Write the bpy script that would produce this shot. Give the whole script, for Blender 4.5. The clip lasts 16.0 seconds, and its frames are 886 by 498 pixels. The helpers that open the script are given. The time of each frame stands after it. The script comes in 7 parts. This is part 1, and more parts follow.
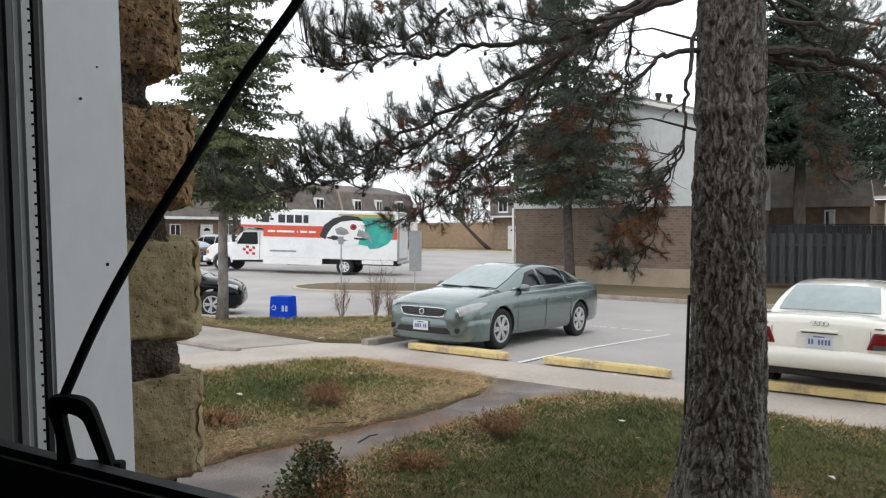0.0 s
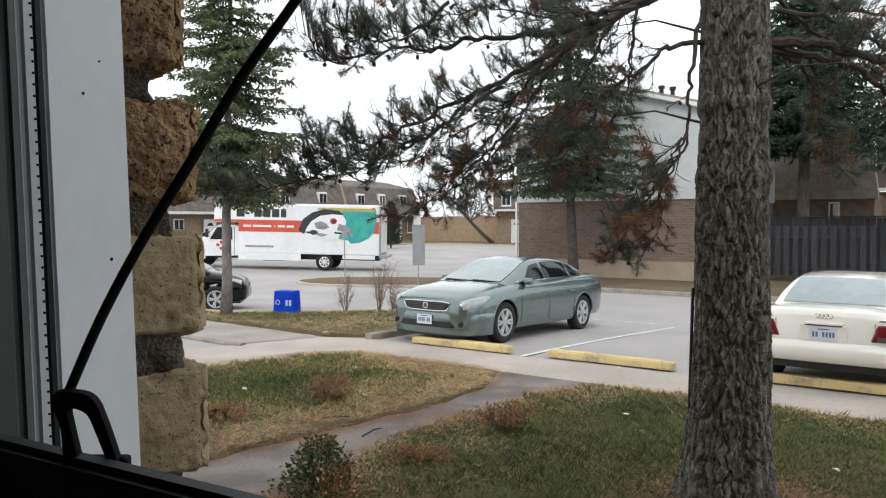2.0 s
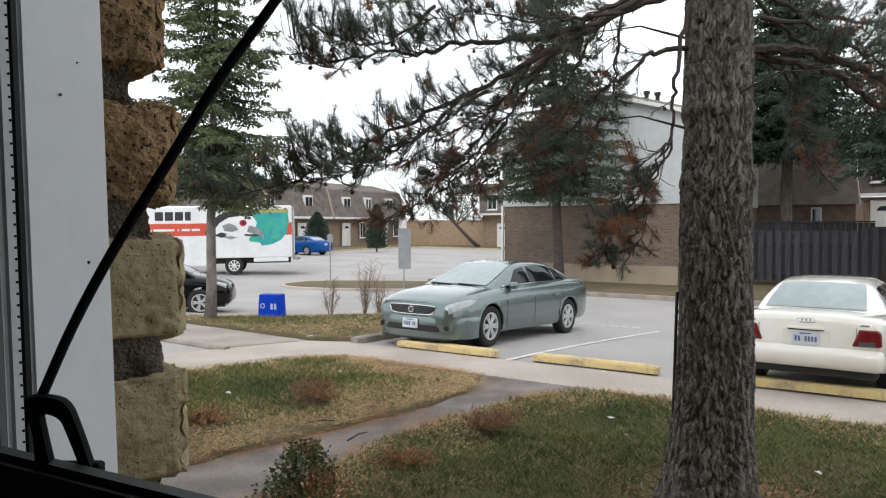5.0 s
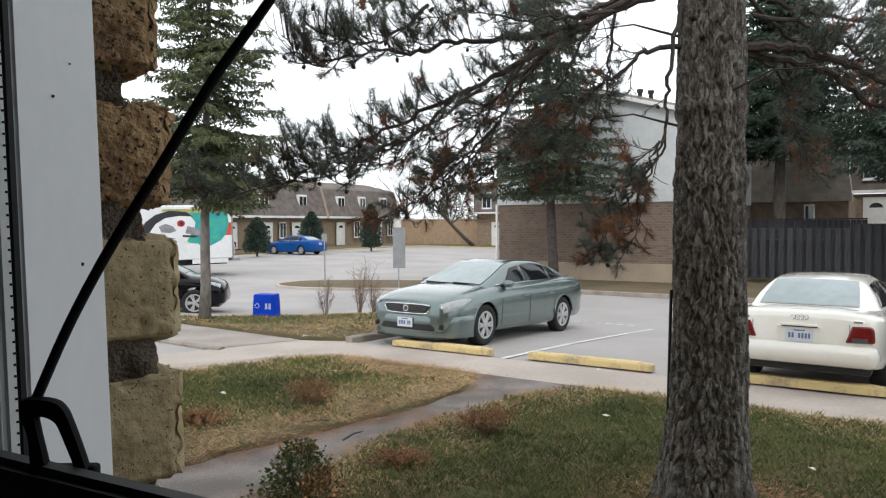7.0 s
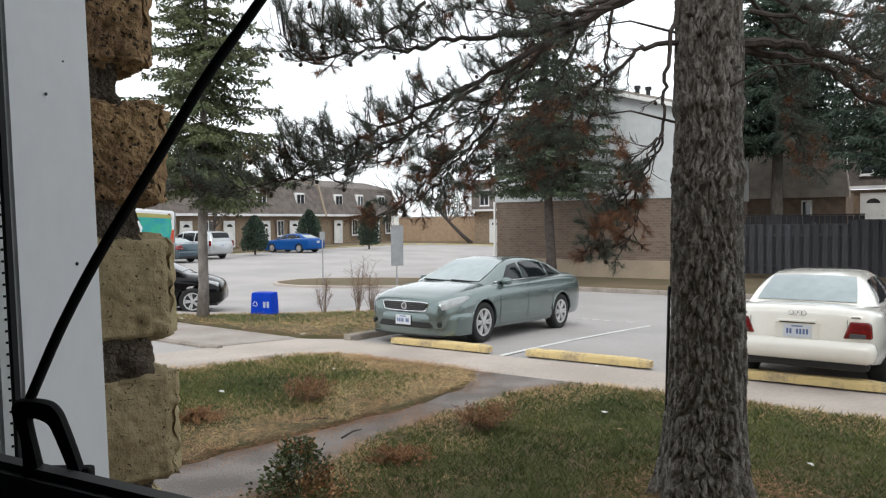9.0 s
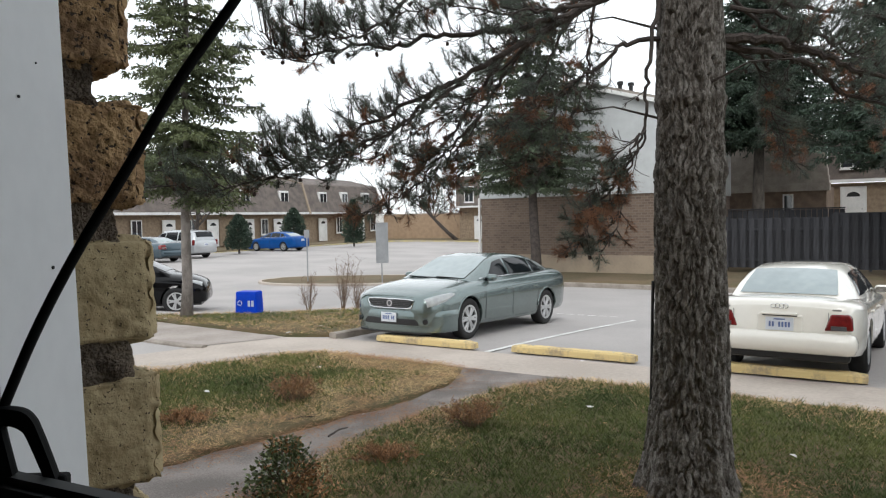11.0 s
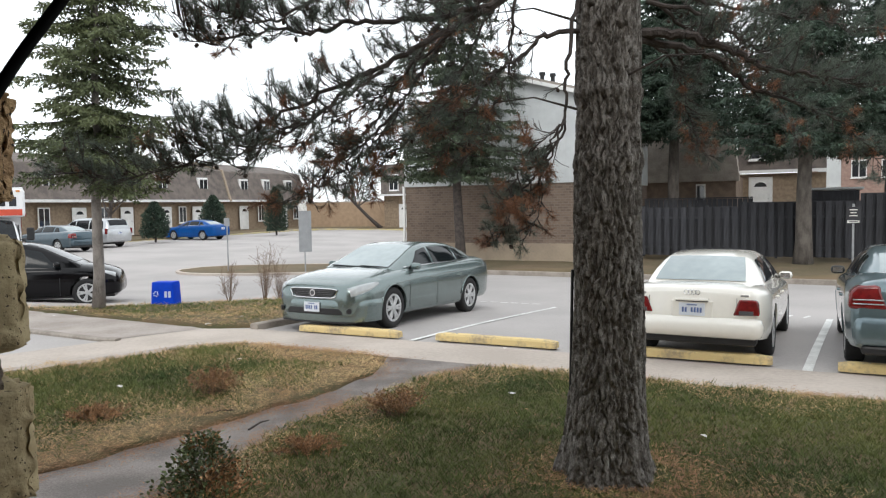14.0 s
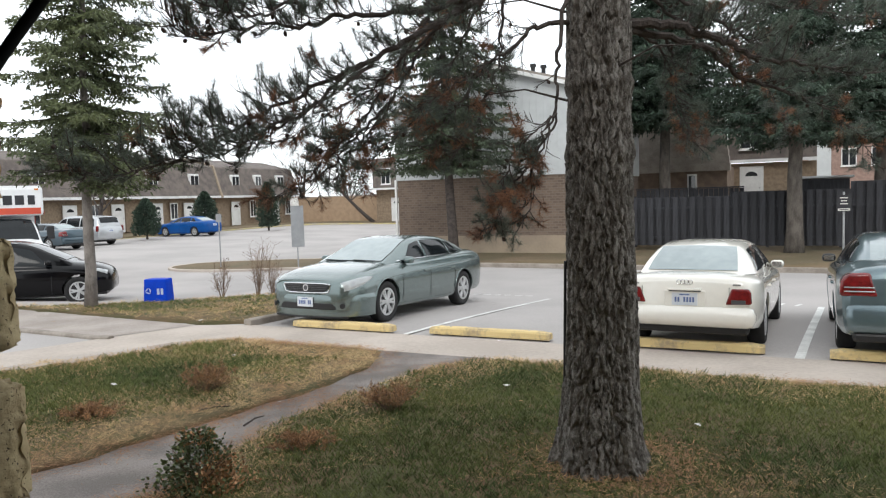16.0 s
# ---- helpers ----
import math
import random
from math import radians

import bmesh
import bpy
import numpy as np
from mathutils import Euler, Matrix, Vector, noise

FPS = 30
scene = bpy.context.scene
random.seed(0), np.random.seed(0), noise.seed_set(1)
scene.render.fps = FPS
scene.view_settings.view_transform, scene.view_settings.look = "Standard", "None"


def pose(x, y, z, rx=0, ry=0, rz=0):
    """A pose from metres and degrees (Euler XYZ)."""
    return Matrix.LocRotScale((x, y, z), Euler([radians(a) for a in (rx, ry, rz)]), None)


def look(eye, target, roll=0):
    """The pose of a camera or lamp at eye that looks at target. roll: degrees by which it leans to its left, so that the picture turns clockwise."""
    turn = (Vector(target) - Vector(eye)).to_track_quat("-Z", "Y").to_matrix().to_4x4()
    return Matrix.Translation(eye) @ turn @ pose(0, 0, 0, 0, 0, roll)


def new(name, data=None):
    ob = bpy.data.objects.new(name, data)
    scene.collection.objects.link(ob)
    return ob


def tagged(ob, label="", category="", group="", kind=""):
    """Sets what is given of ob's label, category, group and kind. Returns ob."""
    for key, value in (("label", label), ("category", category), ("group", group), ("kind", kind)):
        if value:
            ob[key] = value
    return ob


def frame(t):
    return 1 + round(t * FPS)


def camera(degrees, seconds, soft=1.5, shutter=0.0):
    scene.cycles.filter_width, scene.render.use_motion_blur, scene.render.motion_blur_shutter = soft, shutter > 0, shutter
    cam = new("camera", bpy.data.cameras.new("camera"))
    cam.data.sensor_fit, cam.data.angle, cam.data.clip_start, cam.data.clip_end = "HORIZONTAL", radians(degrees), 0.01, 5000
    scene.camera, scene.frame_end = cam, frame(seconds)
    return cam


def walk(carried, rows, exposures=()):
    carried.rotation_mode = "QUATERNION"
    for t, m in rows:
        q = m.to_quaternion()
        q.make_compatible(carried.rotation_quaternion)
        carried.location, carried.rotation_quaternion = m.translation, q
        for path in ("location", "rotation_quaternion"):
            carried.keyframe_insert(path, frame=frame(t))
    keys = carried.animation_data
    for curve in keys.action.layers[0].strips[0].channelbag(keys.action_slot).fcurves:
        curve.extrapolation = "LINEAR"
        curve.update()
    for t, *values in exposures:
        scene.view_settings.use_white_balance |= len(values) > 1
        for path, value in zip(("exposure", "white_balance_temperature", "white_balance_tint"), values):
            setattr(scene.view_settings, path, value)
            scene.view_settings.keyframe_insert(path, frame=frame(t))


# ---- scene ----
cam = camera(61.96, 16.0, soft=1.2)
EYE = 1.95
ROWS = [
    (0.0, 0.0007, 0.0002, 0.0006, -0.000, -1.530, -0.000),
    (0.5, 0.0012, 0.0016, 0.0005, -0.106, -1.949, 0.242),
    (1.0, 0.0008, 0.0015, 0.0009, -0.116, -2.204, 0.364),
    (1.5, -0.0003, 0.0007, 0.0004, 0.094, -2.189, 0.095),
    (2.0, 0.0002, 0.0015, 0.0003, 0.251, -2.002, 0.250),
    (2.5, 0.0003, 0.0028, 0.0005, 0.207, -1.918, 0.398),
    (3.0, 0.0007, 0.0040, 0.0011, 0.033, -1.780, 0.515),
    (3.5, 0.0012, 0.0038, 0.0016, -0.213, -1.713, 0.504),
    (4.0, 0.0020, 0.0027, 0.0004, -0.532, -1.666, 0.219),
    (6.5, 0.0036, 0.0023, 0.0007, -1.175, -1.803, 0.261),
    (7.0, 0.0031, 0.0019, 0.0010, -1.262, -1.802, 0.336),
    (7.5, 0.0023, 0.0025, 0.0010, -1.187, -1.771, 0.301),
    (8.0, 0.0032, 0.0031, 0.0011, -1.163, -1.795, 0.461),
    (8.5, 0.0037, 0.0044, 0.0011, -1.276, -1.932, 0.552),
    (9.0, 0.0034, 0.0052, 0.0011, -1.426, -1.999, 0.579),
    (11.5, 0.0071, 0.0054, 0.0031, -2.951, -2.289, 0.874),
    (12.0, 0.0072, 0.0070, 0.0013, -3.043, -2.364, 0.415),
    (12.5, 0.0075, 0.0132, 0.0007, -3.214, -3.969, 0.499),
    (13.0, 0.0156, 0.0205, 0.0032, -5.622, -3.175, 0.472),
    (13.5, 0.0232, 0.0277, 0.0080, -8.621, -4.738, 1.184),
    (14.0, 0.0250, 0.0258, 0.0099, -8.415, -3.281, 0.943),
    (14.5, 0.0247, 0.0272, 0.0102, -8.754, -3.427, 1.140),
    (15.0, 0.0238, 0.0285, 0.0100, -8.950, -3.660, 1.327),
    (15.5, 0.0242, 0.0302, 0.0100, -8.945, -3.764, 1.524),
    (16.0, 0.0258, 0.0271, 0.0105, -9.011, -3.824, 1.663),
]
walk(cam, [(t, pose(x, y, EYE + z, 90 + pitch, roll, yaw)) for t, x, y, z, yaw, pitch, roll in ROWS],
     exposures=((0.0, -0.17), (2.0, -0.1), (11.5, -0.1), (13.0, -0.02), (16.0, 0.0)))

# ---- light ----
world = bpy.data.worlds.new("sky")
scene.world = world
world.use_nodes = True
wn, wl = world.node_tree.nodes, world.node_tree.links
sky = wn.new("ShaderNodeTexSky")
sky.sky_type, sky.sun_disc = "NISHITA", False
sky.sun_elevation, sky.sun_rotation = radians(38), radians(200)
veil = wn.new("ShaderNodeMixRGB")
veil.inputs[0].default_value = 0.94
gain = wn.new("ShaderNodeVectorMath")
gain.operation = "SCALE"
gain.inputs[3].default_value = 0.12
wl.new(sky.outputs[0], gain.inputs[0])
wl.new(gain.outputs[0], veil.inputs[1])
veil.inputs[2].default_value = (0.93, 0.97, 1.0, 1)
wl.new(veil.outputs[0], wn["Background"].inputs[0])
wn["Background"].inputs[1].default_value = 1.55

sun = new("sun", bpy.data.lights.new("sun", "SUN"))
sun.data.energy, sun.data.angle, sun.data.color = 0.9, radians(25), (1.0, 0.97, 0.92)
sun.matrix_world = look((-20, -50, 50), (0, 10, 0))
scene.view_settings.exposure = 0.0


# ---- materials ----
def mat(name, a, b=None, scale=8.0, rough=0.6, metal=0.0, bump=0.0, bscale=None, fine=None, coat=0.0, spec=0.5, island=0.0, obj=0.0, space="Object", stretch=(1, 1, 1), contrast=(0.35, 0.65)):
    """Two base colours mixed by coarse and fine noise, with bump; varies by island or object where asked."""
    m = bpy.data.materials.new(name)
    m.use_nodes = True
    n, l = m.node_tree.nodes, m.node_tree.links
    p = n["Principled BSDF"]
    p.inputs["Roughness"].default_value, p.inputs["Metallic"].default_value = rough, metal
    p.inputs["Coat Weight"].default_value = coat
    p.inputs["Coat Roughness"].default_value = 0.05
    p.inputs["Specular IOR Level"].default_value = spec
    b = b or tuple(c * 0.82 for c in a)
    tc, mp = n.new("ShaderNodeTexCoord"), n.new("ShaderNodeMapping")
    mp.inputs["Scale"].default_value = stretch
    l.new(tc.outputs[space], mp.inputs[0])
    big, small = n.new("ShaderNodeTexNoise"), n.new("ShaderNodeTexNoise")
    big.inputs["Scale"].default_value, big.inputs["Detail"].default_value = scale, 6
    small.inputs["Scale"].default_value, small.inputs["Detail"].default_value = fine or scale * 9, 3
    l.new(mp.outputs[0], big.inputs[0]), l.new(mp.outputs[0], small.inputs[0])
    add = n.new("ShaderNodeMath")
    add.operation = "MULTIPLY_ADD"
    add.inputs[1].default_value = 0.45
    l.new(small.outputs[0], add.inputs[0]), l.new(big.outputs[0], add.inputs[2])
    ramp = n.new("ShaderNodeMapRange")
    ramp.inputs[1].default_value, ramp.inputs[2].default_value = contrast[0] + 0.22, contrast[1] + 0.22
    l.new(add.outputs[0], ramp.inputs[0])
    mix = n.new("ShaderNodeMixRGB")
    mix.inputs[1].default_value, mix.inputs[2].default_value = (*b, 1), (*a, 1)
    l.new(ramp.outputs[0], mix.inputs[0])
    out = mix.outputs[0]
    if island or obj:
        src = n.new("ShaderNodeNewGeometry").outputs["Random Per Island"] if island else n.new("ShaderNodeObjectInfo").outputs["Random"]
        amt = island or obj
        mr = n.new("ShaderNodeMapRange")
        mr.inputs[3].default_value, mr.inputs[4].default_value = 1 - amt, 1 + amt
        l.new(src, mr.inputs[0])
        hs = n.new("ShaderNodeHueSaturation")
        l.new(mr.outputs[0], hs.inputs["Value"]), l.new(out, hs.inputs["Color"])
        out = hs.outputs[0]
    l.new(out, p.inputs["Base Color"])
    if bump:
        bn, bt = n.new("ShaderNodeBump"), n.new("ShaderNodeTexNoise")
        bt.inputs["Scale"].default_value, bt.inputs["Detail"].default_value = bscale or scale * 12, 5
        l.new(mp.outputs[0], bt.inputs[0]), l.new(bt.outputs[0], bn.inputs["Height"])
        bn.inputs["Strength"].default_value, bn.inputs["Distance"].default_value = min(1, bump * 1.0), 0.02
        l.new(bn.outputs[0], p.inputs["Normal"])
    return m


ASPHALT = mat("asphalt", (0.44, 0.412, 0.4), (0.36, 0.338, 0.328), 0.35, 0.9, bump=0.25, bscale=60, fine=25)
PAD = mat("grey_pad", (0.42, 0.37, 0.335), (0.31, 0.27, 0.24), 1.2, 0.9, bump=0.35, bscale=60, fine=30)
DARK_ASPHALT = mat("dark_asphalt", (0.29, 0.256, 0.236), (0.165, 0.145, 0.133), 1.5, 0.92, bump=0.7, bscale=90, fine=55, contrast=(0.38, 0.62))
CONCRETE = mat("concrete", (0.52, 0.455, 0.40), (0.41, 0.355, 0.31), 0.8, 0.9, bump=0.3, bscale=50, fine=18)
KERB = mat("kerb_concrete", (0.35, 0.31, 0.27), (0.23, 0.2, 0.17), 2.0, 0.9, bump=0.4, bscale=40)
SOIL = mat("lawn_soil", (0.08, 0.08, 0.031), (0.155, 0.102, 0.053), 1.6, 0.95, bump=0.9, bscale=45, fine=28)
FAR_LAWN = mat("far_lawn", (0.175, 0.125, 0.075), (0.115, 0.095, 0.05), 0.5, 0.95, bump=0.5, bscale=15, fine=8)
LINE_PAINT = mat("white_line_paint", (0.8, 0.8, 0.78), (0.6, 0.6, 0.58), 3, 0.7, fine=30)


def coursed(name, a, b, joint, wide, high):
    """Brickwork too far off to tell the bricks apart: courses on upright faces, in metres."""
    m = mat(name, a, b, 1.3, 0.9)
    n, l = m.node_tree.nodes, m.node_tree.links
    tc, sep, add, com = n.new("ShaderNodeTexCoord"), n.new("ShaderNodeSeparateXYZ"), n.new("ShaderNodeMath"), n.new("ShaderNodeCombineXYZ")
    l.new(tc.outputs["Object"], sep.inputs[0])
    l.new(sep.outputs[0], add.inputs[0]), l.new(sep.outputs[1], add.inputs[1])
    l.new(add.outputs[0], com.inputs[0]), l.new(sep.outputs[2], com.inputs[1])
    bt = n.new("ShaderNodeTexBrick")
    bt.inputs["Scale"].default_value, bt.inputs["Mortar Size"].default_value = 1.0, 0.012
    bt.inputs["Brick Width"].default_value, bt.inputs["Row Height"].default_value = wide, high
    bt.inputs["Color1"].default_value, bt.inputs["Color2"].default_value, bt.inputs["Mortar"].default_value = (*a, 1), (*b, 1), (*joint, 1)
    l.new(com.outputs[0], bt.inputs["Vector"])
    mix = n.new("ShaderNodeMixRGB")
    mix.inputs[0].default_value = 0.65
    old = n["Principled BSDF"].inputs["Base Color"].links[0].from_socket
    l.new(old, mix.inputs[1]), l.new(bt.outputs["Color"], mix.inputs[2])
    l.new(mix.outputs[0], n["Principled BSDF"].inputs["Base Color"])
    return m


def pitted(m, scale, share, colour):
    """Small dark pits, sunk into a rough surface."""
    n, l = m.node_tree.nodes, m.node_tree.links
    p = n["Principled BSDF"]
    tc, tx, mr, mix, bump = n.new("ShaderNodeTexCoord"), n.new("ShaderNodeTexNoise"), n.new("ShaderNodeMapRange"), n.new("ShaderNodeMixRGB"), n.new("ShaderNodeBump")
    tx.inputs["Scale"].default_value, tx.inputs["Detail"].default_value = scale, 2
    l.new(tc.outputs["Object"], tx.inputs[0])
    mr.inputs[1].default_value, mr.inputs[2].default_value = share, share + 0.05
    l.new(tx.outputs[0], mr.inputs[0])
    l.new(mr.outputs[0], mix.inputs[0])
    l.new(p.inputs["Base Color"].links[0].from_socket, mix.inputs[1])
    mix.inputs[2].default_value = (*colour, 1)
    l.new(mix.outputs[0], p.inputs["Base Color"])
    bump.invert, bump.inputs["Strength"].default_value, bump.inputs["Distance"].default_value = True, 0.8, 0.002
    l.new(mr.outputs[0], bump.inputs["Height"])
    if p.inputs["Normal"].links:
        l.new(p.inputs["Normal"].links[0].from_socket, bump.inputs["Normal"])
    l.new(bump.outputs[0], p.inputs["Normal"])
    return m


COURSED_BROWN = coursed("coursed_brown_brick", (0.205, 0.15, 0.115), (0.12, 0.086, 0.066), (0.215, 0.182, 0.155), 0.23, 0.1)
BRICK_JOINED = mat("brown_brick_far", (0.21, 0.155, 0.115), (0.14, 0.1, 0.075), 3, 0.9, island=0.25)
SIDING = mat("pale_siding", (0.56, 0.585, 0.59), (0.49, 0.51, 0.52), 0.6, 0.6, fine=4)
TAN_CONCRETE = mat("tan_concrete", (0.36, 0.29, 0.215), (0.29, 0.235, 0.18), 1.2, 0.9, bump=0.2)
FAR_WALL_BRICK = mat("pale_tan_brick", (0.42, 0.3, 0.2), (0.34, 0.24, 0.16), 2.5, 0.9, fine=14)
SHINGLE = mat("mansard_shingle", (0.16, 0.135, 0.12), (0.1, 0.085, 0.078), 2, 0.9, bump=0.3, island=0.2)
SHINGLE_GREY = mat("weathered_shingle", (0.36, 0.32, 0.28), (0.25, 0.22, 0.195), 2, 0.9, bump=0.3, island=0.15)
PINK_BRICK = mat("pinkish_brick", (0.36, 0.25, 0.21), (0.27, 0.18, 0.15), 4, 0.9, bump=0.2)
TAN_BRICK = mat("tan_brick", (0.29, 0.22, 0.155), (0.2, 0.15, 0.105), 5, 0.9, bump=0.3, island=0.2)
WHITE_PAINT = mat("white_paint", (0.8, 0.8, 0.79), (0.68, 0.68, 0.67), 2, 0.5)
DARK_GLASS = mat("window_glass", (0.03, 0.035, 0.04), (0.02, 0.022, 0.026), 1, 0.05, spec=0.8)
FENCE_WOOD = mat("dark_fence_wood", (0.046, 0.047, 0.054), (0.024, 0.025, 0.029), 2.5, 0.85, bump=0.3, stretch=(6, 6, 0.6), obj=0.22)
BLACK = mat("black_plastic", (0.018, 0.018, 0.02), (0.012, 0.012, 0.013), 6, 0.45)
RUBBER = mat("rubber", (0.02, 0.02, 0.021), (0.012, 0.012, 0.012), 10, 0.8)
STEEL = mat("galvanised_steel", (0.42, 0.43, 0.44), (0.3, 0.31, 0.32), 5, 0.5, 0.7)


# ---- builders ----
A35 = radians(35)


def P(u, v, z=0.0):
    """A place in the parking lot's own directions: u along the row of cars, v away from the building."""
    return Vector((u * math.cos(A35) + v * math.sin(A35), -u * math.sin(A35) + v * math.cos(A35), z))


def at_lot(u, v, z=0.0, turn=0.0, tilt=0.0):
    """Pose with local x along v (away) turned by so many degrees."""
    p = P(u, v, z)
    return pose(p.x, p.y, p.z, 0, 0, 55 + turn) @ pose(0, 0, 0, 0, tilt, 0)


def smooth(a, b, x):
    k = min(1.0, max(0.0, (x - a) / (b - a)))
    return k * k * (3 - 2 * k)


def ground_z(x, y):
    """The lot falls gently away from the building and rises again at the far houses."""
    v = x * math.sin(A35) + y * math.cos(A35)
    u = x * math.cos(A35) - y * math.sin(A35)
    z = -0.36 * smooth(8.5, 22.5, v) - 0.04 * smooth(9, 16, v)
    z -= 0.26 * smooth(-10.5, -15.5, u) * smooth(9.5, 13, v) * (1 - smooth(17, 23, v))
    return z + 0.28 * smooth(-22, -36, u) * smooth(12, 24, v) + 0.1 * smooth(30, 60, v)


def mesh_of(name, bm, material, smooth_faces=False):
    me = bpy.data.meshes.new(name)
    bm.normal_update()
    bm.to_mesh(me)
    bm.free()
    for m in (material if isinstance(material, (list, tuple)) else [material]):
        me.materials.append(m)
    if smooth_faces:
        me.polygons.foreach_set("use_smooth", [True] * len(me.polygons))
    return me


def part(name, bm, material, parent=None, label="", m=None, smooth_faces=False):
    """Links a bmesh as one mesh object under a thing or a part."""
    ob = new(name, mesh_of(name, bm, material, smooth_faces))
    if parent:
        ob.parent = parent
    if m is not None:
        ob.matrix_basis = m
    return tagged(ob, label)


def piece(name, me, parent=None, m=None):
    ob = new(name, me)
    if parent:
        ob.parent = parent
    if m is not None:
        ob.matrix_basis = m
    return ob


def thing(name, label, category, group="", kind="", m=None):
    ob = new(name)
    if m is not None:
        ob.matrix_basis = m
    return tagged(ob, label, category, group, kind)


def box(bm, cx, cy, cz, sx, sy, sz, bevel=0.0, m=None):
    r = bmesh.ops.create_cube(bm, size=1, matrix=Matrix.Translation((cx, cy, cz)) @ Matrix.Diagonal((sx, sy, sz, 1)))
    vs = r["verts"]
    if bevel:
        es = list({e for v in vs for e in v.link_edges})
        rb = bmesh.ops.bevel(bm, geom=es, offset=bevel, segments=2, affect="EDGES", profile=0.5)
        vs = list({v for f in rb["faces"] for v in f.verts} | {v for v in vs if v.is_valid})
    if m is not None:
        bmesh.ops.transform(bm, matrix=m, verts=vs)
    return bm


def boxed(*args, **kw):
    return box(bmesh.new(), *args, **kw)


def prism(bm, outline, z0, z1, m=None):
    """Extrudes a counter-clockwise outline in x, y from z0 to z1."""
    lo = [bm.verts.new((x, y, z0)) for x, y in outline]
    hi = [bm.verts.new((x, y, z1)) for x, y in outline]
    bm.faces.new(list(reversed(lo)))
    bm.faces.new(hi)
    for i in range(len(lo)):
        j = (i + 1) % len(lo)
        bm.faces.new((lo[i], lo[j], hi[j], hi[i]))
    if m is not None:
        bmesh.ops.transform(bm, matrix=m, verts=lo + hi)
    return bm


def tube(bm, pts, radii, sides=8, cap=True):
    """A tapered tube along points."""
    pts = [Vector(p) for p in pts]
    rings, ref = [], Vector((0.13, 0.21, 0.97))
    for i, p in enumerate(pts):
        d = (pts[min(i + 1, len(pts) - 1)] - pts[max(i - 1, 0)]).normalized()
        if abs(d.dot(ref)) > 0.95:
            ref = Vector((0.9, 0.3, 0.1))
        a = d.cross(ref).normalized()
        b = d.cross(a)
        r = radii[i] if isinstance(radii, (list, tuple)) else radii
        rings.append([bm.verts.new(p + r * (math.cos(k) * a + math.sin(k) * b)) for k in [2 * math.pi * s / sides for s in range(sides)]])
    for r0, r1 in zip(rings, rings[1:]):
        for s in range(sides):
            bm.faces.new((r0[s], r0[(s + 1) % sides], r1[(s + 1) % sides], r1[s]))
    if cap:
        bm.faces.new(list(reversed(rings[0])))
        bm.faces.new(rings[-1])
    return bm


def tubed(pts, radii, sides=8):
    return tube(bmesh.new(), pts, radii, sides)


def curve_pts(ctrl, n):
    """Catmull-Rom through control points, n samples a span."""
    c = [Vector(p) for p in ctrl]
    c = [2 * c[0] - c[1]] + c + [2 * c[-1] - c[-2]]
    out = []
    for i in range(1, len(c) - 2):
        for k in range(n):
            t = k / n
            a, b, d, e = c[i - 1], c[i], c[i + 1], c[i + 2]
            out.append(0.5 * (2 * b + (d - a) * t + (2 * a - 5 * b + 4 * d - e) * t * t + (3 * b - a - 3 * d + e) * t ** 3))
    return out + [c[-2]]


def disc(bm, r, y0, y1, sides=28, m=None, r2=None):
    """A solid disc round the local y axis."""
    lo = [bm.verts.new((r * math.cos(2 * math.pi * s / sides), y0, r * math.sin(2 * math.pi * s / sides))) for s in range(sides)]
    q = r2 if r2 is not None else r
    hi = [bm.verts.new((q * math.cos(2 * math.pi * s / sides), y1, q * math.sin(2 * math.pi * s / sides))) for s in range(sides)]
    bm.faces.new(lo), bm.faces.new(list(reversed(hi)))
    for s in range(sides):
        bm.faces.new((lo[s], hi[s], hi[(s + 1) % sides], lo[(s + 1) % sides]))
    if m is not None:
        bmesh.ops.transform(bm, matrix=m, verts=lo + hi)
    return bm


